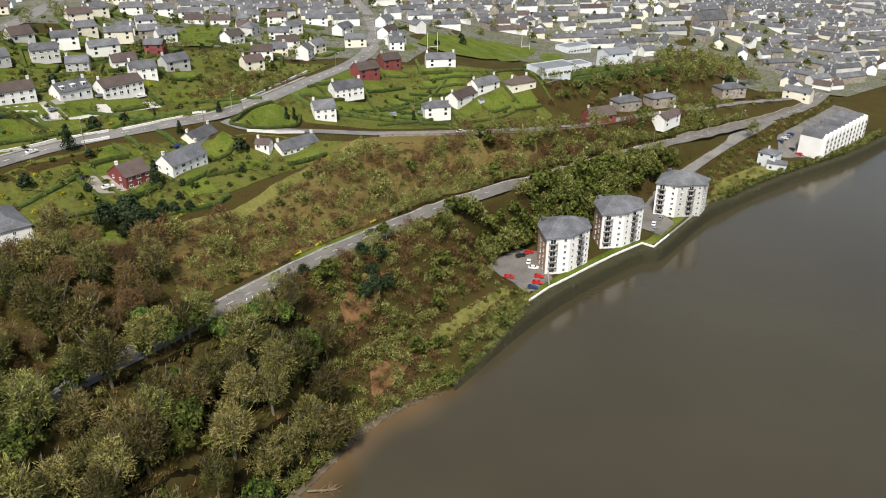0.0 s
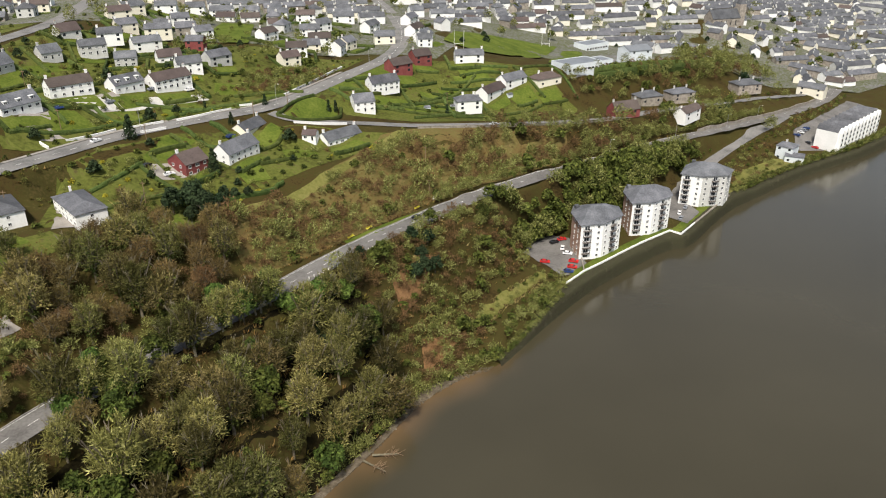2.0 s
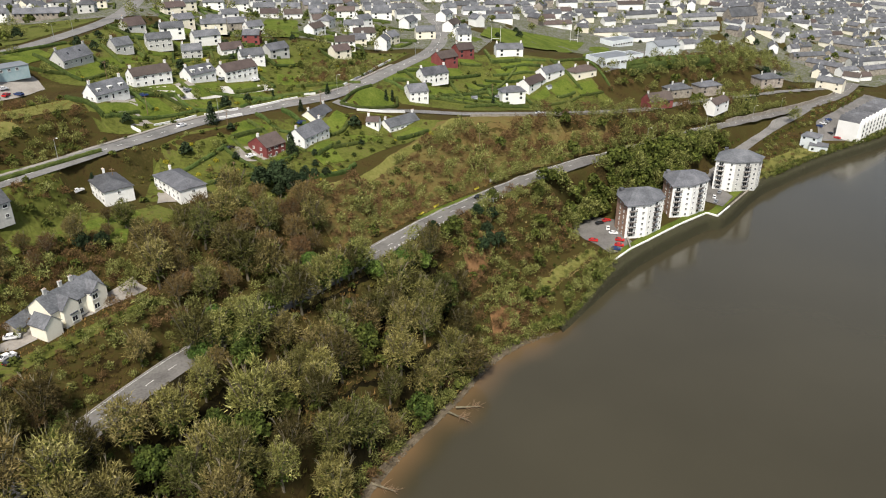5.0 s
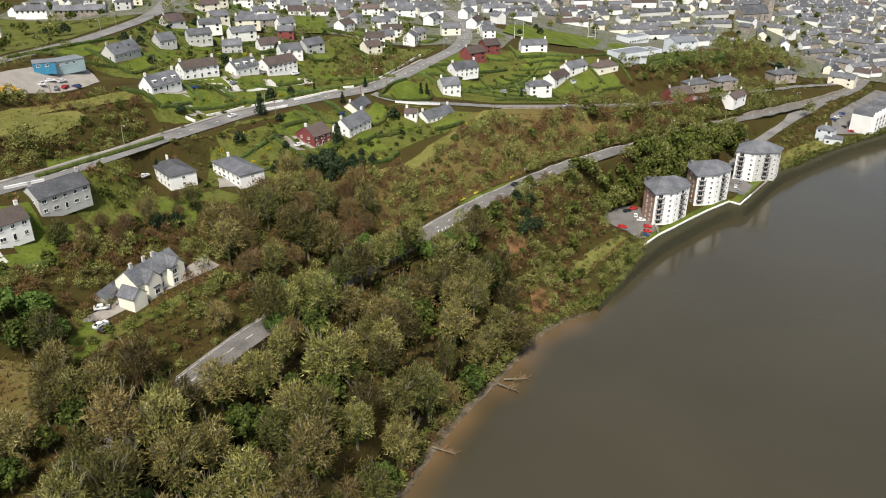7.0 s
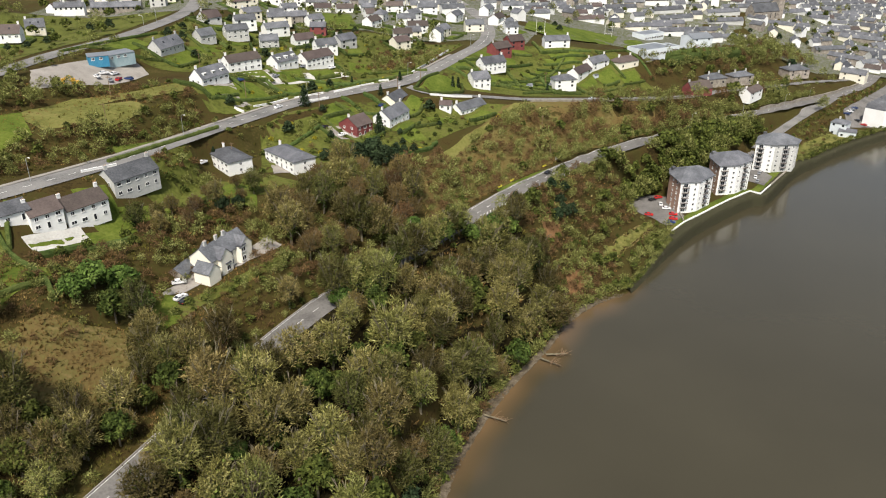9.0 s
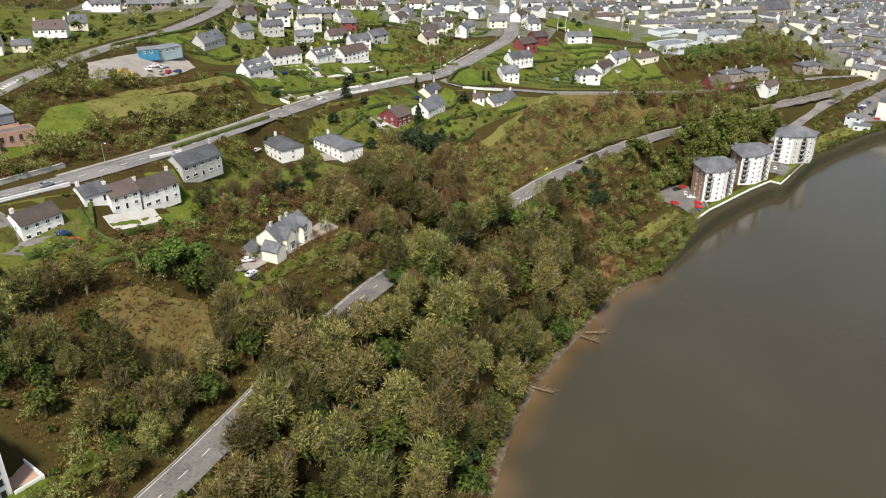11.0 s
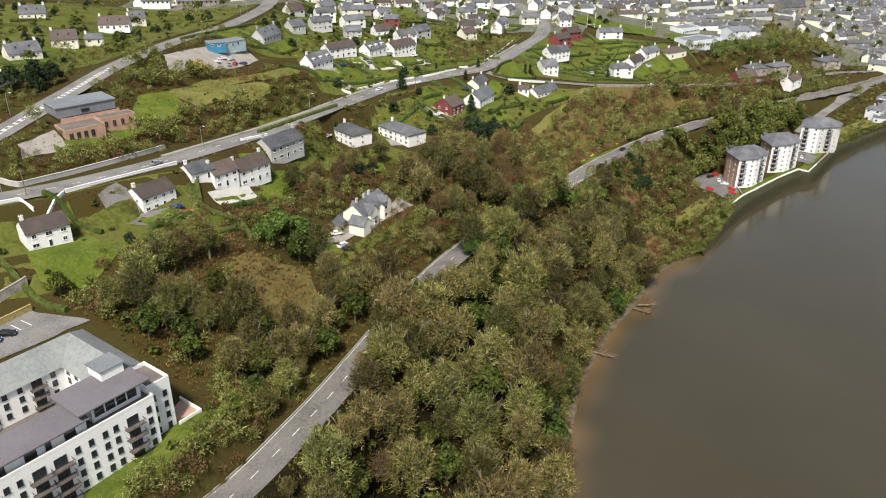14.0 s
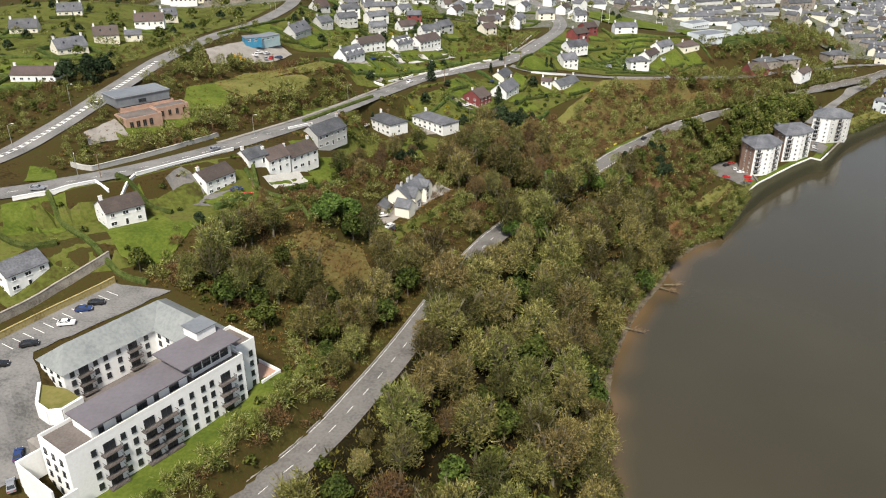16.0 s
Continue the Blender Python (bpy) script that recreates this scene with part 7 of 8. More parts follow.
for ring, gap, share in ((BANK, 1.9, 0.3), (CLEAR, 1.1, 1.0), ([(-222, 66), (-200, 52), (-178, 40), (-168, 46), (-172, 58), (-196, 64), (-212, 74)], 1.4, 0.5), ([(-182, 4), (-168, 22), (-156, 42), (-146, 66), (-138, 90), (-146, 90), (-160, 60), (-178, 25)], 1.6, 0.25), ([(-4, 230), (3, 246), (14, 259), (24, 270), (27, 268), (16, 251), (5, 234)], 2.2, 0.2), ([(-34, 212), (-24, 226), (-8, 224), (-14, 204)], 2.0, 0.6), ([(-152, 108), (-140, 126), (-118, 140), (-126, 118), (-148, 92)], 1.6, 0.4), (LOOSE[2][0], 1.35, 0.85), (LOOSE[3][0], 1.6, 0.72), (LOOSE[5][0], 2.2, 0.4), (LOOSE[6][0], 2.2, 0.5), (LOOSE[8][0], 1.3, 0.95), (LOOSE[10][0], 1.6, 0.35), (LOOSE[11][0], 1.8, 0.6),
                         ([(-262, 100), (-242, 122), (-200, 192), (-176, 240), (-186, 264), (-216, 262), (-240, 250), (-258, 200)], 2.3, 0.45), ([(-188, 98), (-160, 152), (-140, 178), (-126, 160), (-150, 112)], 1.7, 0.65), ([(-208, 148), (-178, 206), (-150, 244), (-138, 216), (-168, 190), (-192, 142)], 2.2, 0.3),
                         ([(-345, 60), (-296, 96), (-278, 140), (-270, 290), (-300, 300), (-360, 100)], 2.8, 0.2), ([(60, 400), (130, 440), (200, 500), (240, 545), (180, 520), (100, 455)], 2.6, 0.3), ([(110, 385), (200, 446), (270, 530), (200, 470)], 2.2, 0.3), (LOOSE[12][0], 1.7, 0.7), (ABOVE, 1.9, 0.5), (LOOSE[9][0], 1.6, 0.3), (LOOSE[15][0], 2.2, 0.4), (LOOSE[0][0], 2.0, 0.75), ([(-214, 70), (-200, 100), (-186, 92), (-168, 62), (-184, 52), (-206, 56)], 1.8, 0.55),
                         ([(-140, 122), (-124, 142), (-100, 172), (-86, 200), (-94, 216), (-124, 200), (-140, 168), (-146, 150)], 2.2, 0.5), ([(-205, 140), (-190, 176), (-176, 204), (-150, 194), (-128, 198), (-140, 180), (-166, 160), (-190, 132)], 2.0, 0.5)):
    for x, y, z in clear_spots(ring, gap, wild, 4.9):
        brown = noise.noise((x * 0.05, y * 0.05, 4.2)) * 0.9 + wild.uniform(-0.25, 0.25) < share - 0.5
        cover["bracken" if brown else "olive"].put(wild.choice(TUFTS), x, y, z, wild.uniform(0.6, 1.3) * (1.6 if ring is BANK else 1.0), wild.uniform(0.6, 1.1))
cover["bracken"].done("bracken", "bracken", "dead rust-brown bracken covering the slopes", "bracken")
cover["straw"].done("dead_grass", "straw", "pale straw-coloured dead grass on the slopes", "dead grass")
cover["olive"].done("rough_grass", "rough_grass", "tussocks of olive rough grass on the slopes", "rough grass")
thick["twig"].done("scrub", "twig", "grey-olive leafless scrub and saplings on the slopes", "scrub")
thick["russet"].done("scrub", "russet", "russet-brown leafless scrub on the slopes", "scrub")
thick["ivy"].done("scrub", "ivy", "green ivy-clad bushes along road and gardens", "bushes")
thick["gorse"].done("scrub", "gorse", "yellow flowering bushes in the gardens", "bushes")
thick["dark_leaf"].done("scrub", "dark_leaf", "dark evergreen bushes between the houses", "bushes")


def hedge(line, high=1.5, wide=1.3, label="clipped green garden hedge"):
    """A clipped hedge: a lumpy body covered with small leaf clumps."""
    x, y, tx, ty = along(line, 0.9)
    rng = random.Random(len(line) + int(x[0]))
    z = ground_z(x, y)
    prof = [(-0.5, 0.0), (-0.55, 0.6), (-0.35, 1.0), (0.35, 1.0), (0.55, 0.6), (0.5, 0.0)]
    v = []
    for o, t in prof:
        w = np.array([1 + 0.16 * noise.noise((a * 0.8, b * 0.8, o * 3 + t)) for a, b in zip(x, y)])
        v.append(np.stack([x - ty * o * wide * w, y + tx * o * wide * w, z - 0.2 + (high + 0.2) * t * w], 1))
    n = len(x)
    f = [(k * n + i, k * n + i + 1, (k + 1) * n + i + 1, (k + 1) * n + i)[::-1] for k in range(5) for i in range(n - 1)]
    f += [tuple(k * n for k in range(6)), tuple(k * n + n - 1 for k in range(5, -1, -1))]
    tagged(new("hedge", mesh_of("hedge", np.concatenate(v), f, M["hedge"])), label, "hedge", "garden hedges")


for line in ([(-176, 262), (-168, 268), (-156, 284), (-150, 292)], [(-178, 290), (-166, 294), (-150, 290)], [(-162, 297), (-147, 290), (-140, 306)], [(-150, 312), (-138, 318), (-122, 316)],
             [(-133, 300), (-128, 312), (-118, 320)], [(-90, 317), (-85, 336), (-78, 346)], [(-90, 316), (-78, 316), (-64, 331), (-65, 343)], [(-122, 322), (-104, 332), (-92, 345)], [(-116, 345), (-100, 352), (-84, 352)],
             [(-202, 124), (-192, 116), (-182, 108), (-176, 100)], [(-190, 91), (-180, 106)], [(-203, 134), (-198, 122)], [(-96, 240), (-84, 250), (-78, 262)], [(-126, 282), (-112, 276), (-100, 270)],
             [(-136, 216), (-124, 230), (-114, 246)], [(-145, 228), (-134, 244), (-130, 258)], [(-132, 258), (-120, 250), (-110, 244)], [(-124, 290), (-110, 282), (-96, 292)], [(-88, 270), (-76, 282)], [(-60, 358), (-46, 372), (-36, 384)], [(-66, 374), (-50, 388)], [(-72, 358), (-58, 350), (-40, 360)],
             [(-44, 362), (-26, 378), (-14, 398)], [(-30, 352), (-10, 372), (0, 388)], [(-24, 380), (-8, 400), (2, 420)], [(-38, 386), (-20, 406)], [(10, 376), (26, 394), (40, 412)], [(-248, 298), (-226, 300), (-214, 310)], [(-252, 286), (-240, 318), (-228, 345)],
             [(-150, 372), (-130, 380)], [(76, 454), (100, 476), (124, 500), (153, 524), (186, 553)], [(78, 450), (104, 474), (128, 498), (158, 524)], [(-250, 82), (-232, 66), (-216, 60)], [(-236, 98), (-218, 92)], [(-262, 66), (-250, 62), (-242, 66)],
             [(-340, 232), (-300, 232)], [(-296, 206), (-310, 200), (-338, 200)], [(-190, 176), (-176, 206), (-166, 226)]):
    hedge(line, 5.0 if line[0][0] > 70 else 1.5, 4.2 if line[0][0] > 70 else 1.4)


# each house stands in a hedged plot with a lawn before it
def plot(i, x, y, turn, L, D):
    rng = random.Random(300 + i)
    c, n = math.cos(radians(turn)), math.sin(radians(turn))

    def at(u, w):
        return x + c * u - n * w, y + n * u + c * w
    a, back, front = L / 2 + rng.uniform(2.5, 5), D + rng.uniform(4, 8), -rng.uniform(8, 13)
    for line in ([(-a, front), (-a, D / 2), (-a, back)], [(-a, back), (0, back + 0.5), (a, back)], [(a, front), (a, D / 2), (a, back)], [(-a, front), (-a * 0.3, front - 0.4), (a * 0.4, front)]):
        pts = [at(*p) for p in line]
        if rng.random() < 0.8 and all(off_road(px, py, 7.5) for px, py in pts) and not any(math.hypot(px - hx, py - hy) < hr - 1.5 for px, py in pts for hx, hy, hr in HOMES):
            hedge(pts, rng.uniform(1.2, 2.2), rng.uniform(1.2, 2.0))
    ring = [at(-a + 1.2, front + 1), at(a * rng.uniform(0.1, 0.8), front + 1), at(a * rng.uniform(0.1, 0.8), -2.0), at(-a + 1.2, -2.0)]
    if all(off_road(px, py, 7.0) for px, py in ring):
        drape("lawn", ring, M["lawn"], 0.42, GRASS, "structure", "lawn", 3, 0.4)


for i, q in enumerate(PLOTS):
    plot(i, *q)
build_town()


# ---- vehicles ----
def car_meshes():
    half = 0.86
    side = [(-2.1, 0.35), (2.1, 0.35), (2.15, 0.75), (1.95, 0.92), (1.0, 1.0), (0.35, 1.42), (-1.1, 1.46), (-1.85, 1.02), (-2.12, 0.95)]
    s = Shape()
    n = len(side)
    v = []
    for y in (-half, half):
        for x, z in side:
            k = 0.84 if z > 1.2 else 1.0
            v.append((x, y * k, z))
    s.add(v, [tuple(range(n)), tuple(range(2 * n - 1, n - 1, -1))] + [(i, n + i, n + (i + 1) % n, (i + 1) % n) for i in range(n)])
    g = Shape()
    for y in (-1, 1):
        g.add([(0.85, y * 0.85, 1.02), (0.35, y * 0.74, 1.37), (-1.05, y * 0.74, 1.4), (-1.6, y * 0.85, 1.04)], [(0, 1, 2, 3) if y > 0 else (3, 2, 1, 0)])
    g.add([(1.02, -0.74, 1.03), (1.02, 0.74, 1.03), (0.42, 0.64, 1.41), (0.42, -0.64, 1.41)], [(0, 1, 2, 3)])
    g.add([(-1.84, -0.72, 1.06), (-1.84, 0.72, 1.06), (-1.16, 0.64, 1.46), (-1.16, -0.64, 1.46)], [(3, 2, 1, 0)])
    w = Shape().tube((0, -0.1, 0), (0, 0.1, 0), 0.32, 0.32, 12)
    lamp_shape = Shape().box(-0.04, -0.2, -0.08, 0.04, 0.2, 0.08)
    return s, g.mesh("glazing", M["glass"]), w.mesh("wheel", M["tyre"]), lamp_shape.mesh("headlight", M["frame"]), lamp_shape.mesh("tail_light", M["car_red"])


def parking_lines():
    s = Shape()
    for i in range(12):
        x, y = -241.5 + 1.42 * i, 29.5 + 2.35 * i
        pts = [(x + 5.0 * k * 0.857 + e * 0.052, y - 5.0 * k * 0.515 + e * 0.086) for k, e in ((0.1, -1), (1, -1), (1, 1), (0.1, 1))]
        s.add([(px, py, gz(px, py) + 0.42) for px, py in pts], [(0, 1, 2, 3)])
    tagged(new("parking_lines", s.mesh("parking_lines", M["paint"])), "white painted bay lines on the car park", "road marking", "", "structure")


parking_lines()
CAR = car_meshes()
PAINTS = {c: CAR[0].mesh("body", M["car_" + c]) for c in ("red", "white", "blue", "grey", "black")}


def car(x, y, turn, colour, where, lift=0.3):
    ob = thing("car", x, y, gz(x, y) + lift, turn, f"{colour} hatchback car {where}", "car", "parked cars")
    part_mesh("body", PAINTS[colour], ob)
    part_mesh("glazing", CAR[1], ob, pose(0, 0, 0.015))
    for a in (-1.3, 1.3):
        for b in (-0.8, 0.8):
            part_mesh("wheel", CAR[2], ob, pose(a, b, 0.32))
    for b in (-0.62, 0.62) if y < 150 else ():
        part_mesh("headlight", CAR[3], ob, pose(2.12, b, 0.72))
        part_mesh("tail_light", CAR[4], ob, pose(-2.12, b, 0.82))


for x, y, turn, colour in ((-229, 38, 10, "white"), (-227.5, 45, 15, "blue"), (-225.5, 48.2, 12, "black"), (-234, 28.5, 20, "black"), (-237, 20, 15, "black"), (-222, -4, 110, "blue"), (-220.5, -11, 120, "grey")):
    car(x, y, turn, colour, "parked behind the apartment block")
car(-199, 110.5, 45, "red", "parked on the drive of a white house")
car(-203, 113, 30, "blue", "parked on the drive of a white house")
for x, y, turn, colour in ((-152, 122.5, 60, "white"), (-155, 131, 20, "white"), (-150, 120.5, 70, "black")):
    car(x, y, turn, colour, "parked before the manor house")
car(-254, 84, 12, "grey", "driving on the upper road", 0.34)
car(-214, 131, 57, "grey", "driving on the upper road", 0.34)
car(-150, 268, 62, "white", "driving on the upper road", 0.34)
car(-26.5, 261, 53, "black", "driving on the bank road", 0.34)
car(9, 352.2, 25, "white", "driving on the narrow lane", 0.4)
car(-168, 207, 60, "white", "parked beside a house")
car(-133, 217, 20, "white", "parked behind a house")
for x, y, turn, colour in ((28, 279, -10, "red"), (38.5, 302, 20, "red"), (34.5, 298.5, 25, "black"), (40.5, 280, -15, "red"), (39.2, 275, -15, "red"), (37, 271, -15, "blue"), (37.5, 293, 80, "white"), (39, 287.5, -12, "white"),
                           (108, 352, 30, "white"), (106, 340, 60, "grey"), (101, 333, 70, "white"), (113, 370, 60, "white"), (100, 327, 60, "grey")):
    car(x, y, turn, colour, "in the parking yard of the towers", 0.46)
for i, (x, y) in enumerate(((209, 450), (212, 453), (215, 456), (211, 442), (214, 438), (224, 455), (227, 458), (230, 461), (233, 464), (240, 470), (246, 480), (250, 484), (205, 446))):
    car(x, y, 130, ("white", "grey", "blue", "black", "red")[i % 5], "on the quayside parking area", 0.35)
for i, (x, y) in enumerate(((-228, 272), (-225, 276), (-222, 272), (-224, 268), (-229, 266), (-219, 276))):
    car(x, y, 40 + 25 * i, ("white", "white", "red", "grey", "white", "blue")[i], "in the gravel yard", 0.42)
for i, (x, y, turn) in enumerate(((-158, 305, 60), (-171, 286, 40), (-135, 340, 50), (-148, 328, 55), (-120, 258, 40), (-105, 293, 60), (-128, 258, 70))):
    car(x, y, turn, ("grey", "blue", "white", "grey", "white", "blue", "black")[i], "on the drive of a house", 0.42)


# ---- road furniture and small things ----
def fence(line, label):
    ob = thing("road_barrier", line[0][0], line[0][1], gz(*line[0][:2]), 0, label, "barrier")
    a, b = Vector(line[0]), Vector(line[1])
    n = int((b - a).length / 2.2)
    post = Shape().box(-0.12, -0.12, -0.5, 0.12, 0.12, 1.15).mesh("post", M["frame"])
    z0 = gz(a.x, a.y)
    prev = None
    for i in range(n + 1):
        p = a.lerp(b, i / n)
        z = gz(p.x, p.y)
        part_mesh("post", post, ob, pose(p.x - a.x, p.y - a.y, z - z0))
        if prev:
            q, zq = prev
            for h in (0.6, 1.0):
                part_mesh("rail", Shape().tube((q.x - a.x, q.y - a.y, zq - z0 + h), (p.x - a.x, p.y - a.y, z - z0 + h), 0.05, 0.05, 4).mesh("rail", M["stone"]), ob)
        prev = (p, z)


fence([(-60, 206), (-38.5, 234.5)], "white posted barrier on the river side of the road")
fence([(-29, 246), (-16, 263.5)], "white posted barrier on the river side of the road")


def bench(x, y, turn):
    ob = thing("bench", x, y, gz(x, y) + 0.25, turn, "yellow painted bench on the grass verge", "bench", "benches on the verge")
    part_mesh("seat", Shape().box(-1.6, -0.3, 0.4, 1.6, 0.3, 0.5).mesh("seat", M["yellow"]), ob)
    part_mesh("backrest", Shape().box(-1.6, 0.26, 0.5, 1.6, 0.34, 1.0).mesh("backrest", M["yellow"]), ob)
    for a in (-1.3, 1.3):
        part_mesh("leg", Shape().box(-0.08, -0.28, 0, 0.08, 0.28, 0.4).mesh("leg", M["stone"]), ob, pose(a, 0, 0))


bench(-50, 240.5, 55)
bench(-44, 248.5, 55)
bench(-26.5, 273, 52)
sg = thing("road_sign", -19.5, 283.5, gz(-19.5, 283.5), 50, "white rectangular road sign on two posts", "road sign")
part_mesh("panel", Shape().box(-1.3, -0.05, 1.2, 1.3, 0.05, 2.6).mesh("panel", M["frame"]), sg)
part_mesh("lettering", Shape().box(-1.0, -0.07, 2.1, 1.0, -0.052, 2.3).box(-0.8, -0.07, 1.65, 0.8, -0.052, 1.8).mesh("lettering", M["dark"]), sg)
for a in (-0.9, 0.9):
    part_mesh("post", Shape().tube((a, 0.08, -0.5), (a, 0.08, 2.5), 0.05, 0.05, 6).mesh("post", M["steel"]), sg)


def pole(x, y, high=8.5, turn=0):
    ob = thing("utility_pole", x, y, gz(x, y), turn, "weathered wooden utility pole with a cross arm", "utility pole", "utility poles")
    part_mesh("shaft", Shape().tube((0, 0, -0.5), (0, 0, high), 0.15, 0.11, 7).mesh("shaft", M["wood"]), ob)
    part_mesh("cross_arm", Shape().box(-0.9, -0.07, high - 0.7, 0.9, 0.07, high - 0.55).mesh("cross_arm", M["wood"]), ob)
    for a in (-0.75, 0.75) if y < 200 else ():
        part_mesh("insulator", Shape().tube((a, 0, high - 0.55), (a, 0, high - 0.3), 0.06, 0.04, 5).mesh("insulator", M["steel"]), ob)


for x, y in ((-24, 311), (-22, 289), (-198, 315), (-166, 275), (-201, 205), (-132, 272), (-87, 327), (-98, 307), (-158, 214), (-232, 143), (-222, 158), (-14, 383), (-196, 108), (-240, 96), (-215, 245), (-120, 232)):
    pole(x, y)


def street_lamp(x, y, turn):
    ob = thing("street_lamp", x, y, gz(x, y), turn, "grey steel street lamp with a curved arm", "street lamp", "street lamps")
    part_mesh("column", Shape().tube((0, 0, -0.3), (0, 0, 8), 0.11, 0.07, 7).mesh("column", M["steel"]), ob)
    part_mesh("arm", Shape().tube((0, 0, 8), (0.7, 0, 8.5), 0.05, 0.05, 5).tube((0.7, 0, 8.5), (1.6, 0, 8.6), 0.05, 0.05, 5).mesh("arm", M["steel"]), ob)
    part_mesh("lantern", Shape().box(1.5, -0.15, 8.5, 2.2, 0.15, 8.68).mesh("lantern", M["frame"]), ob)


for x, y, turn in ((159, 443, -45), (117, 407, -45), (190, 474, -45), (70, 362, -45), (-237, 352, 180), (-240, 380, 180), (-247, 96, -60), (-205, 153, -30), (-176, 214, -30), (-140, 288, -45), (-94, 336, -30), (-58, 420, -20), (-278, 118, 0), (-276, 160, 0)):
    street_lamp(x, y, turn)
for x, y in ((-6, 486), (62, 578)):
    ob = thing("goal_posts", x, y, gz(x, y) + 0.4, 15, "tall white goal posts on the playing field", "goal posts")
    for a in (-3.2, 3.2):
        part_mesh("upright", Shape().tube((a, 0, -0.5), (a, 0, 11), 0.12, 0.1, 6).mesh("upright", M["frame"]), ob)
    part_mesh("crossbar", Shape().tube((-3.2, 0, 2.5), (3.2, 0, 2.5), 0.1, 0.1, 6).mesh("crossbar", M["frame"]), ob)


def church():
    ob = thing("church", 243, 706, gz(243, 706), 20, "grey stone church with a square tower and spire", "church")
    part_mesh("nave", gable_body(30, 13, 9, 7, 6).mesh("nave", M["stone"]), ob)
    part_mesh("roof", roof_shape(30, 13, 9, 7).mesh("roof", M["slate"]), ob)
    part_mesh("tower", Shape().box(15.2, 2.5, -6, 22, 9.5, 20).mesh("tower", M["stone"]), ob)
    part_mesh("spire", Shape().add([(15.5, 2.8, 20), (21.7, 2.8, 20), (21.7, 9.2, 20), (15.5, 9.2, 20), (18.6, 6, 34)], [(0, 1, 4), (1, 2, 4), (2, 3, 4), (3, 0, 4), (3, 2, 1, 0)]).mesh("spire", M["slate"]), ob)
    for i in range(5):
        window(ob, -11 + 5.4 * i, -0.03, 2.5, 0, 1.2, 4.5, frame="stone")


church()


def digger(x, y, turn):
    ob = thing("digger", x, y, gz(x, y) + 0.35, turn, "ochre yellow tracked digger in the yard", "digger")
    for b in (-1.0, 1.0):
        part_mesh("track", Shape().prism([(-1.6, b - 0.3), (1.6, b - 0.3), (1.6, b + 0.3), (-1.6, b + 0.3)], 0, 0.8).mesh("track", M["tyre"]), ob)
    part_mesh("body", Shape().box(-1.7, -1.2, 0.85, 1.0, 1.2, 1.8).mesh("body", M["orange"]), ob)
    part_mesh("cab", Shape().box(-0.2, -1.15, 1.82, 1.3, -0.05, 3.0).mesh("cab", M["orange"]), ob)
    part_mesh("boom", Shape().tube((0.9, 0.4, 1.6), (3.2, 0.4, 4.0), 0.22, 0.18, 5).tube((3.2, 0.4, 4.0), (5.0, 0.4, 1.2), 0.18, 0.14, 5).mesh("boom", M["orange"]), ob)
    part_mesh("bucket", Shape().box(4.6, -0.1, 0.3, 5.4, 0.9, 1.1).mesh("bucket", M["dark"]), ob)


digger(-235, 246, 30)
digger(-232, 251, 200)


# stones and drift along the natural shore
def shore_stones():
    rng = random.Random(77)
    x, y, tx, ty = along(SHORE[1:12], 0.35)
    s = Shape()
    for i in range(len(x)):
        if x[i] > 5 or rng.random() < 0.12:
            continue
        for _ in range(5):
            o = abs(rng.gauss(0, 1)) * 1.9 - 0.9
            px, py = x[i] - ty[i] * o + rng.uniform(-0.3, 0.3), y[i] + tx[i] * o + rng.uniform(-0.3, 0.3)
            r = rng.uniform(0.18, 0.6)
            a = rng.uniform(0, 6.28)
            z = -0.1 + 0.16 * max(0.0, o)
            ring = [(px + math.cos(a + k * 1.26) * r * rng.uniform(0.7, 1.2), py + math.sin(a + k * 1.26) * r * rng.uniform(0.7, 1.2)) for k in range(5)]
            top = [(px + (p - px) * 0.55, py + (q - py) * 0.55, z + r * 0.7) for p, q in ring]
            s.add([(p, q, z - 0.3) for p, q in ring] + top, [(k, (k + 1) % 5, 5 + (k + 1) % 5, 5 + k) for k in range(5)] + [(5, 6, 7, 8, 9)])
    tagged(new("shore_stones", s.mesh("shore_stones", M["mud"])), "grey-brown stones and rubble along the natural shore", "stones", "", "stuff")
    v, f = ribbon([(p[0], p[1]) for p in SHORE[1:12] if p[0] < 4], [-1.0, 0.4, 1.5, 2.6], 0.1, 2.0)
    tagged(new("shore_mud", mesh_of("shore_mud", v, f, M["mud"], True)), "brown muddy foreshore above the water", "foreshore", "", "structure")


shore_stones()


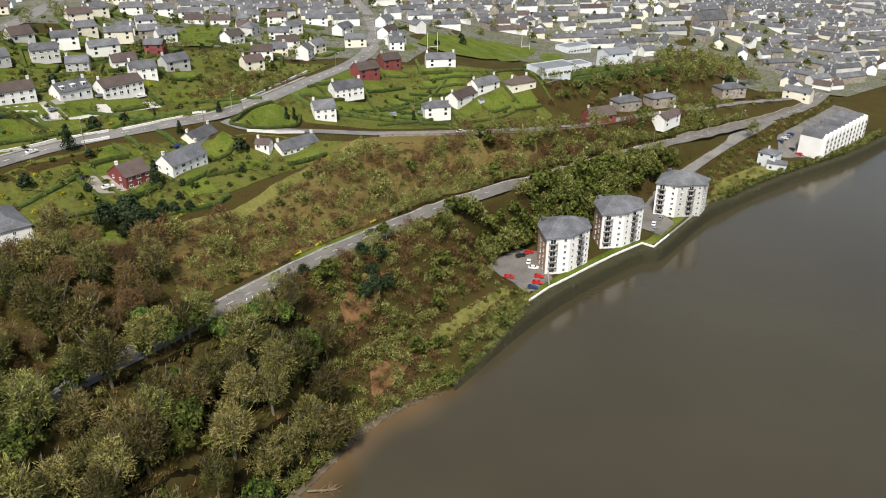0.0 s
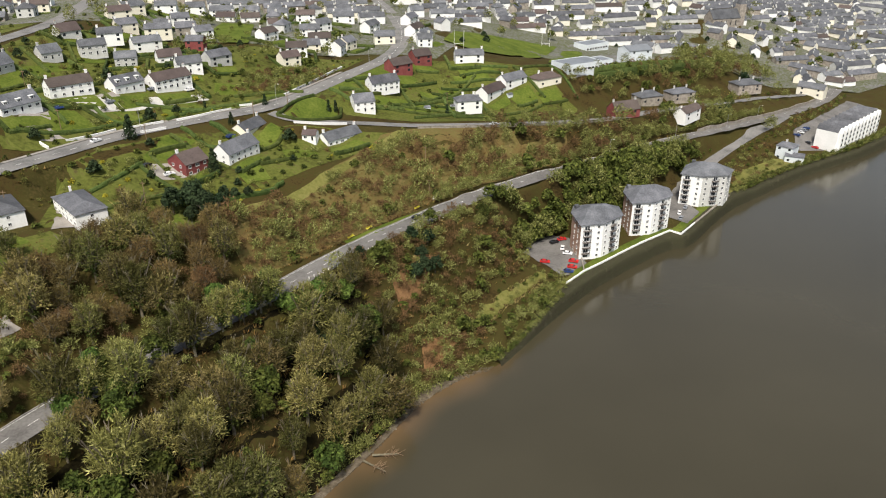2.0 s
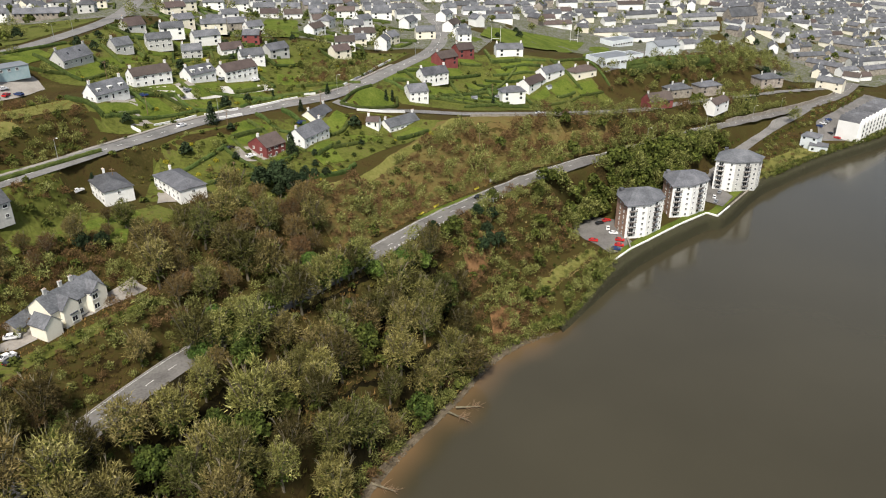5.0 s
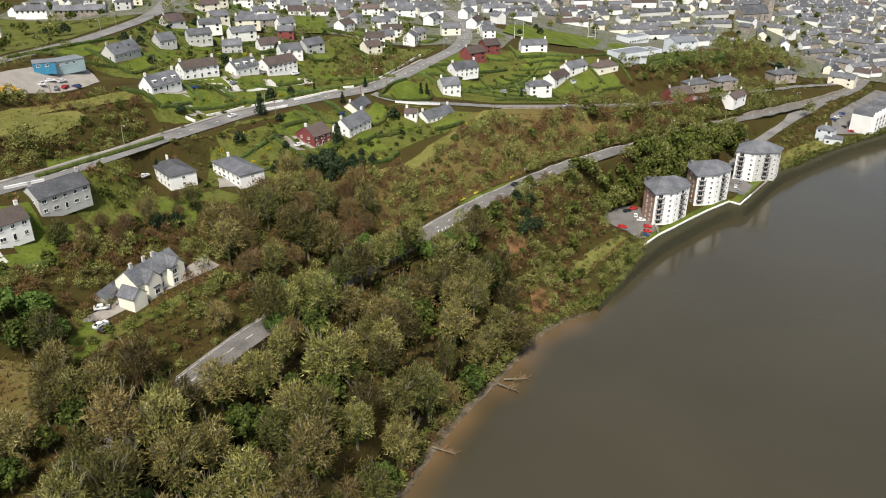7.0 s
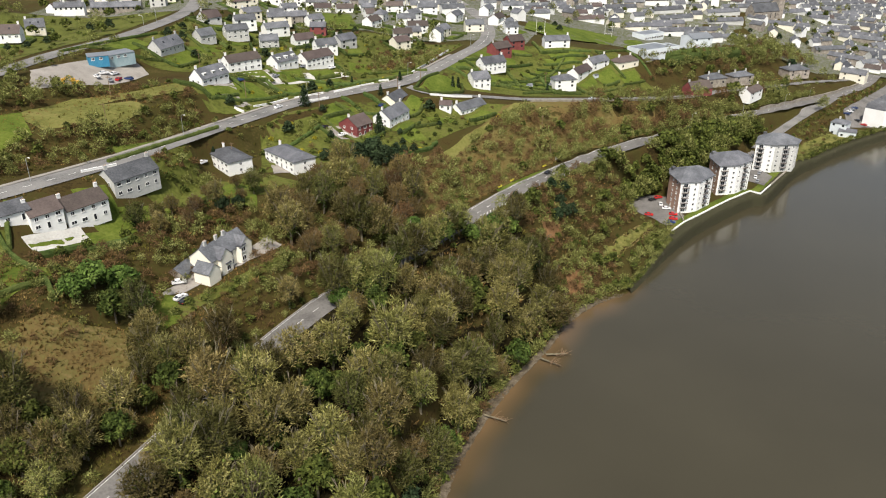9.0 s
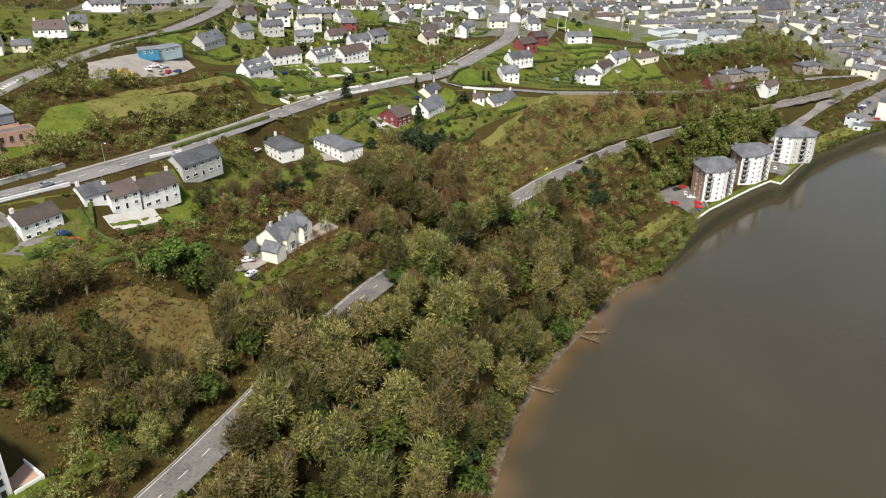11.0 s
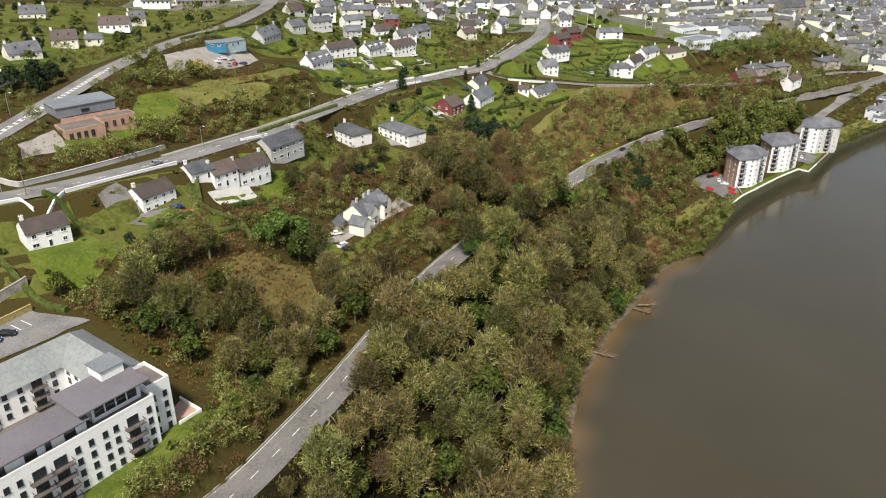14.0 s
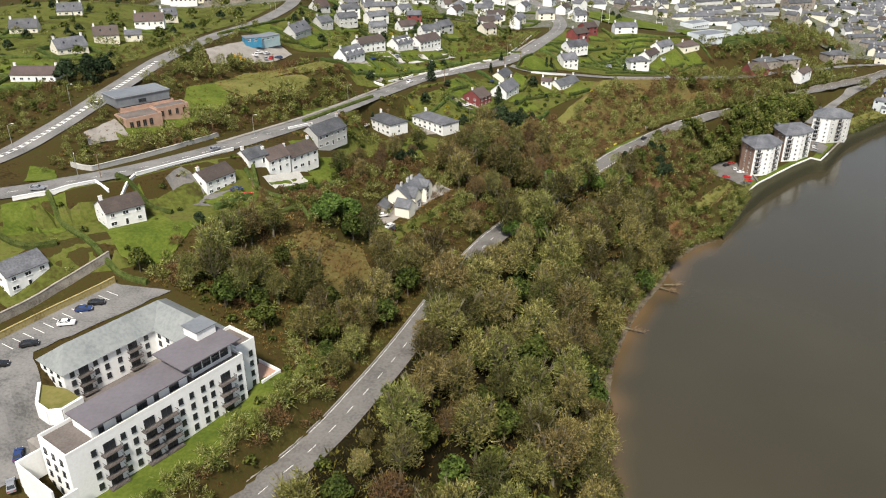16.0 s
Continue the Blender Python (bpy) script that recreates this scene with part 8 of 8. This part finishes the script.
def fallen_tree(x, y, turn):
    """Bleached dead branches lying out over the water."""
    rng = random.Random(int(x))
    ob = thing("fallen_tree", x, y, 0.6, turn, "bleached fallen tree lying in the water at the shore", "fallen tree")
    part_mesh("trunk", Shape().tube((-4, 0, 0.8), (4, 0, 0.2), 0.35, 0.2, 6).mesh("trunk", M["bark"]), ob)
    s = Shape()
    for i in range(26):
        a = Vector((rng.uniform(-1, 4), 0, 0.4))
        b = a + Vector((rng.uniform(0.3, 2.5), rng.uniform(-2.5, 2.5), rng.uniform(-0.4, 1.8)))
        s.tube(a, b, 0.1, 0.03, 4)
    part_mesh("branch", s.mesh("branch", M["wood"]), ob)


fallen_tree(-33, 163, 10)
fallen_tree(-36, 158, -30)
fallen_tree(-58, 126, -20)


# ---- garden strips behind the row of houses ----
def garden_strips():
    rng = random.Random(9)
    for i in range(9):
        x0, y0 = -46 + 5.2 * i, 357 + 8.6 * i
        n = 36 - i
        ax, ay = 0.93, 0.36
        nx, ny = -ay, ax
        if i % 3 != 2:
            a, b = rng.uniform(4, 9), rng.uniform(24, n)
            drape("lawn", [(x0 + ax * a + nx, y0 + ay * a + ny), (x0 + ax * b + nx, y0 + ay * b + ny), (x0 + ax * b + nx * 6.5, y0 + ay * b + ny * 6.5), (x0 + ax * a + nx * 6.5, y0 + ay * a + ny * 6.5)], M["lawn"], 0.32, GRASS, "structure", "lawn", 3, 0.3)
        hedge([(x0 + ax * 3, y0 + ay * 3), (x0 + ax * n * 0.5, y0 + ay * n * 0.5), (x0 + ax * n, y0 + ay * n)], 1.4, 1.3)
    for x, y, turn in ((-24, 372, 20), (2, 400, 10), (-10, 384, 30), (22, 410, 35)):
        ob = thing("garden_shed", x, y, gz(x, y), turn, "small pale wooden garden shed with a pitched roof", "shed", "garden sheds")
        part_mesh("wall", gable_body(3.0, 2.4, 2.0, 0.8, 0.6).mesh("wall", M["pale"]), ob)
        part_mesh("roof", roof_shape(3.0, 2.4, 2.0, 0.8, over=0.15, thick=0.08).mesh("roof", M["slate"]), ob)


garden_strips()
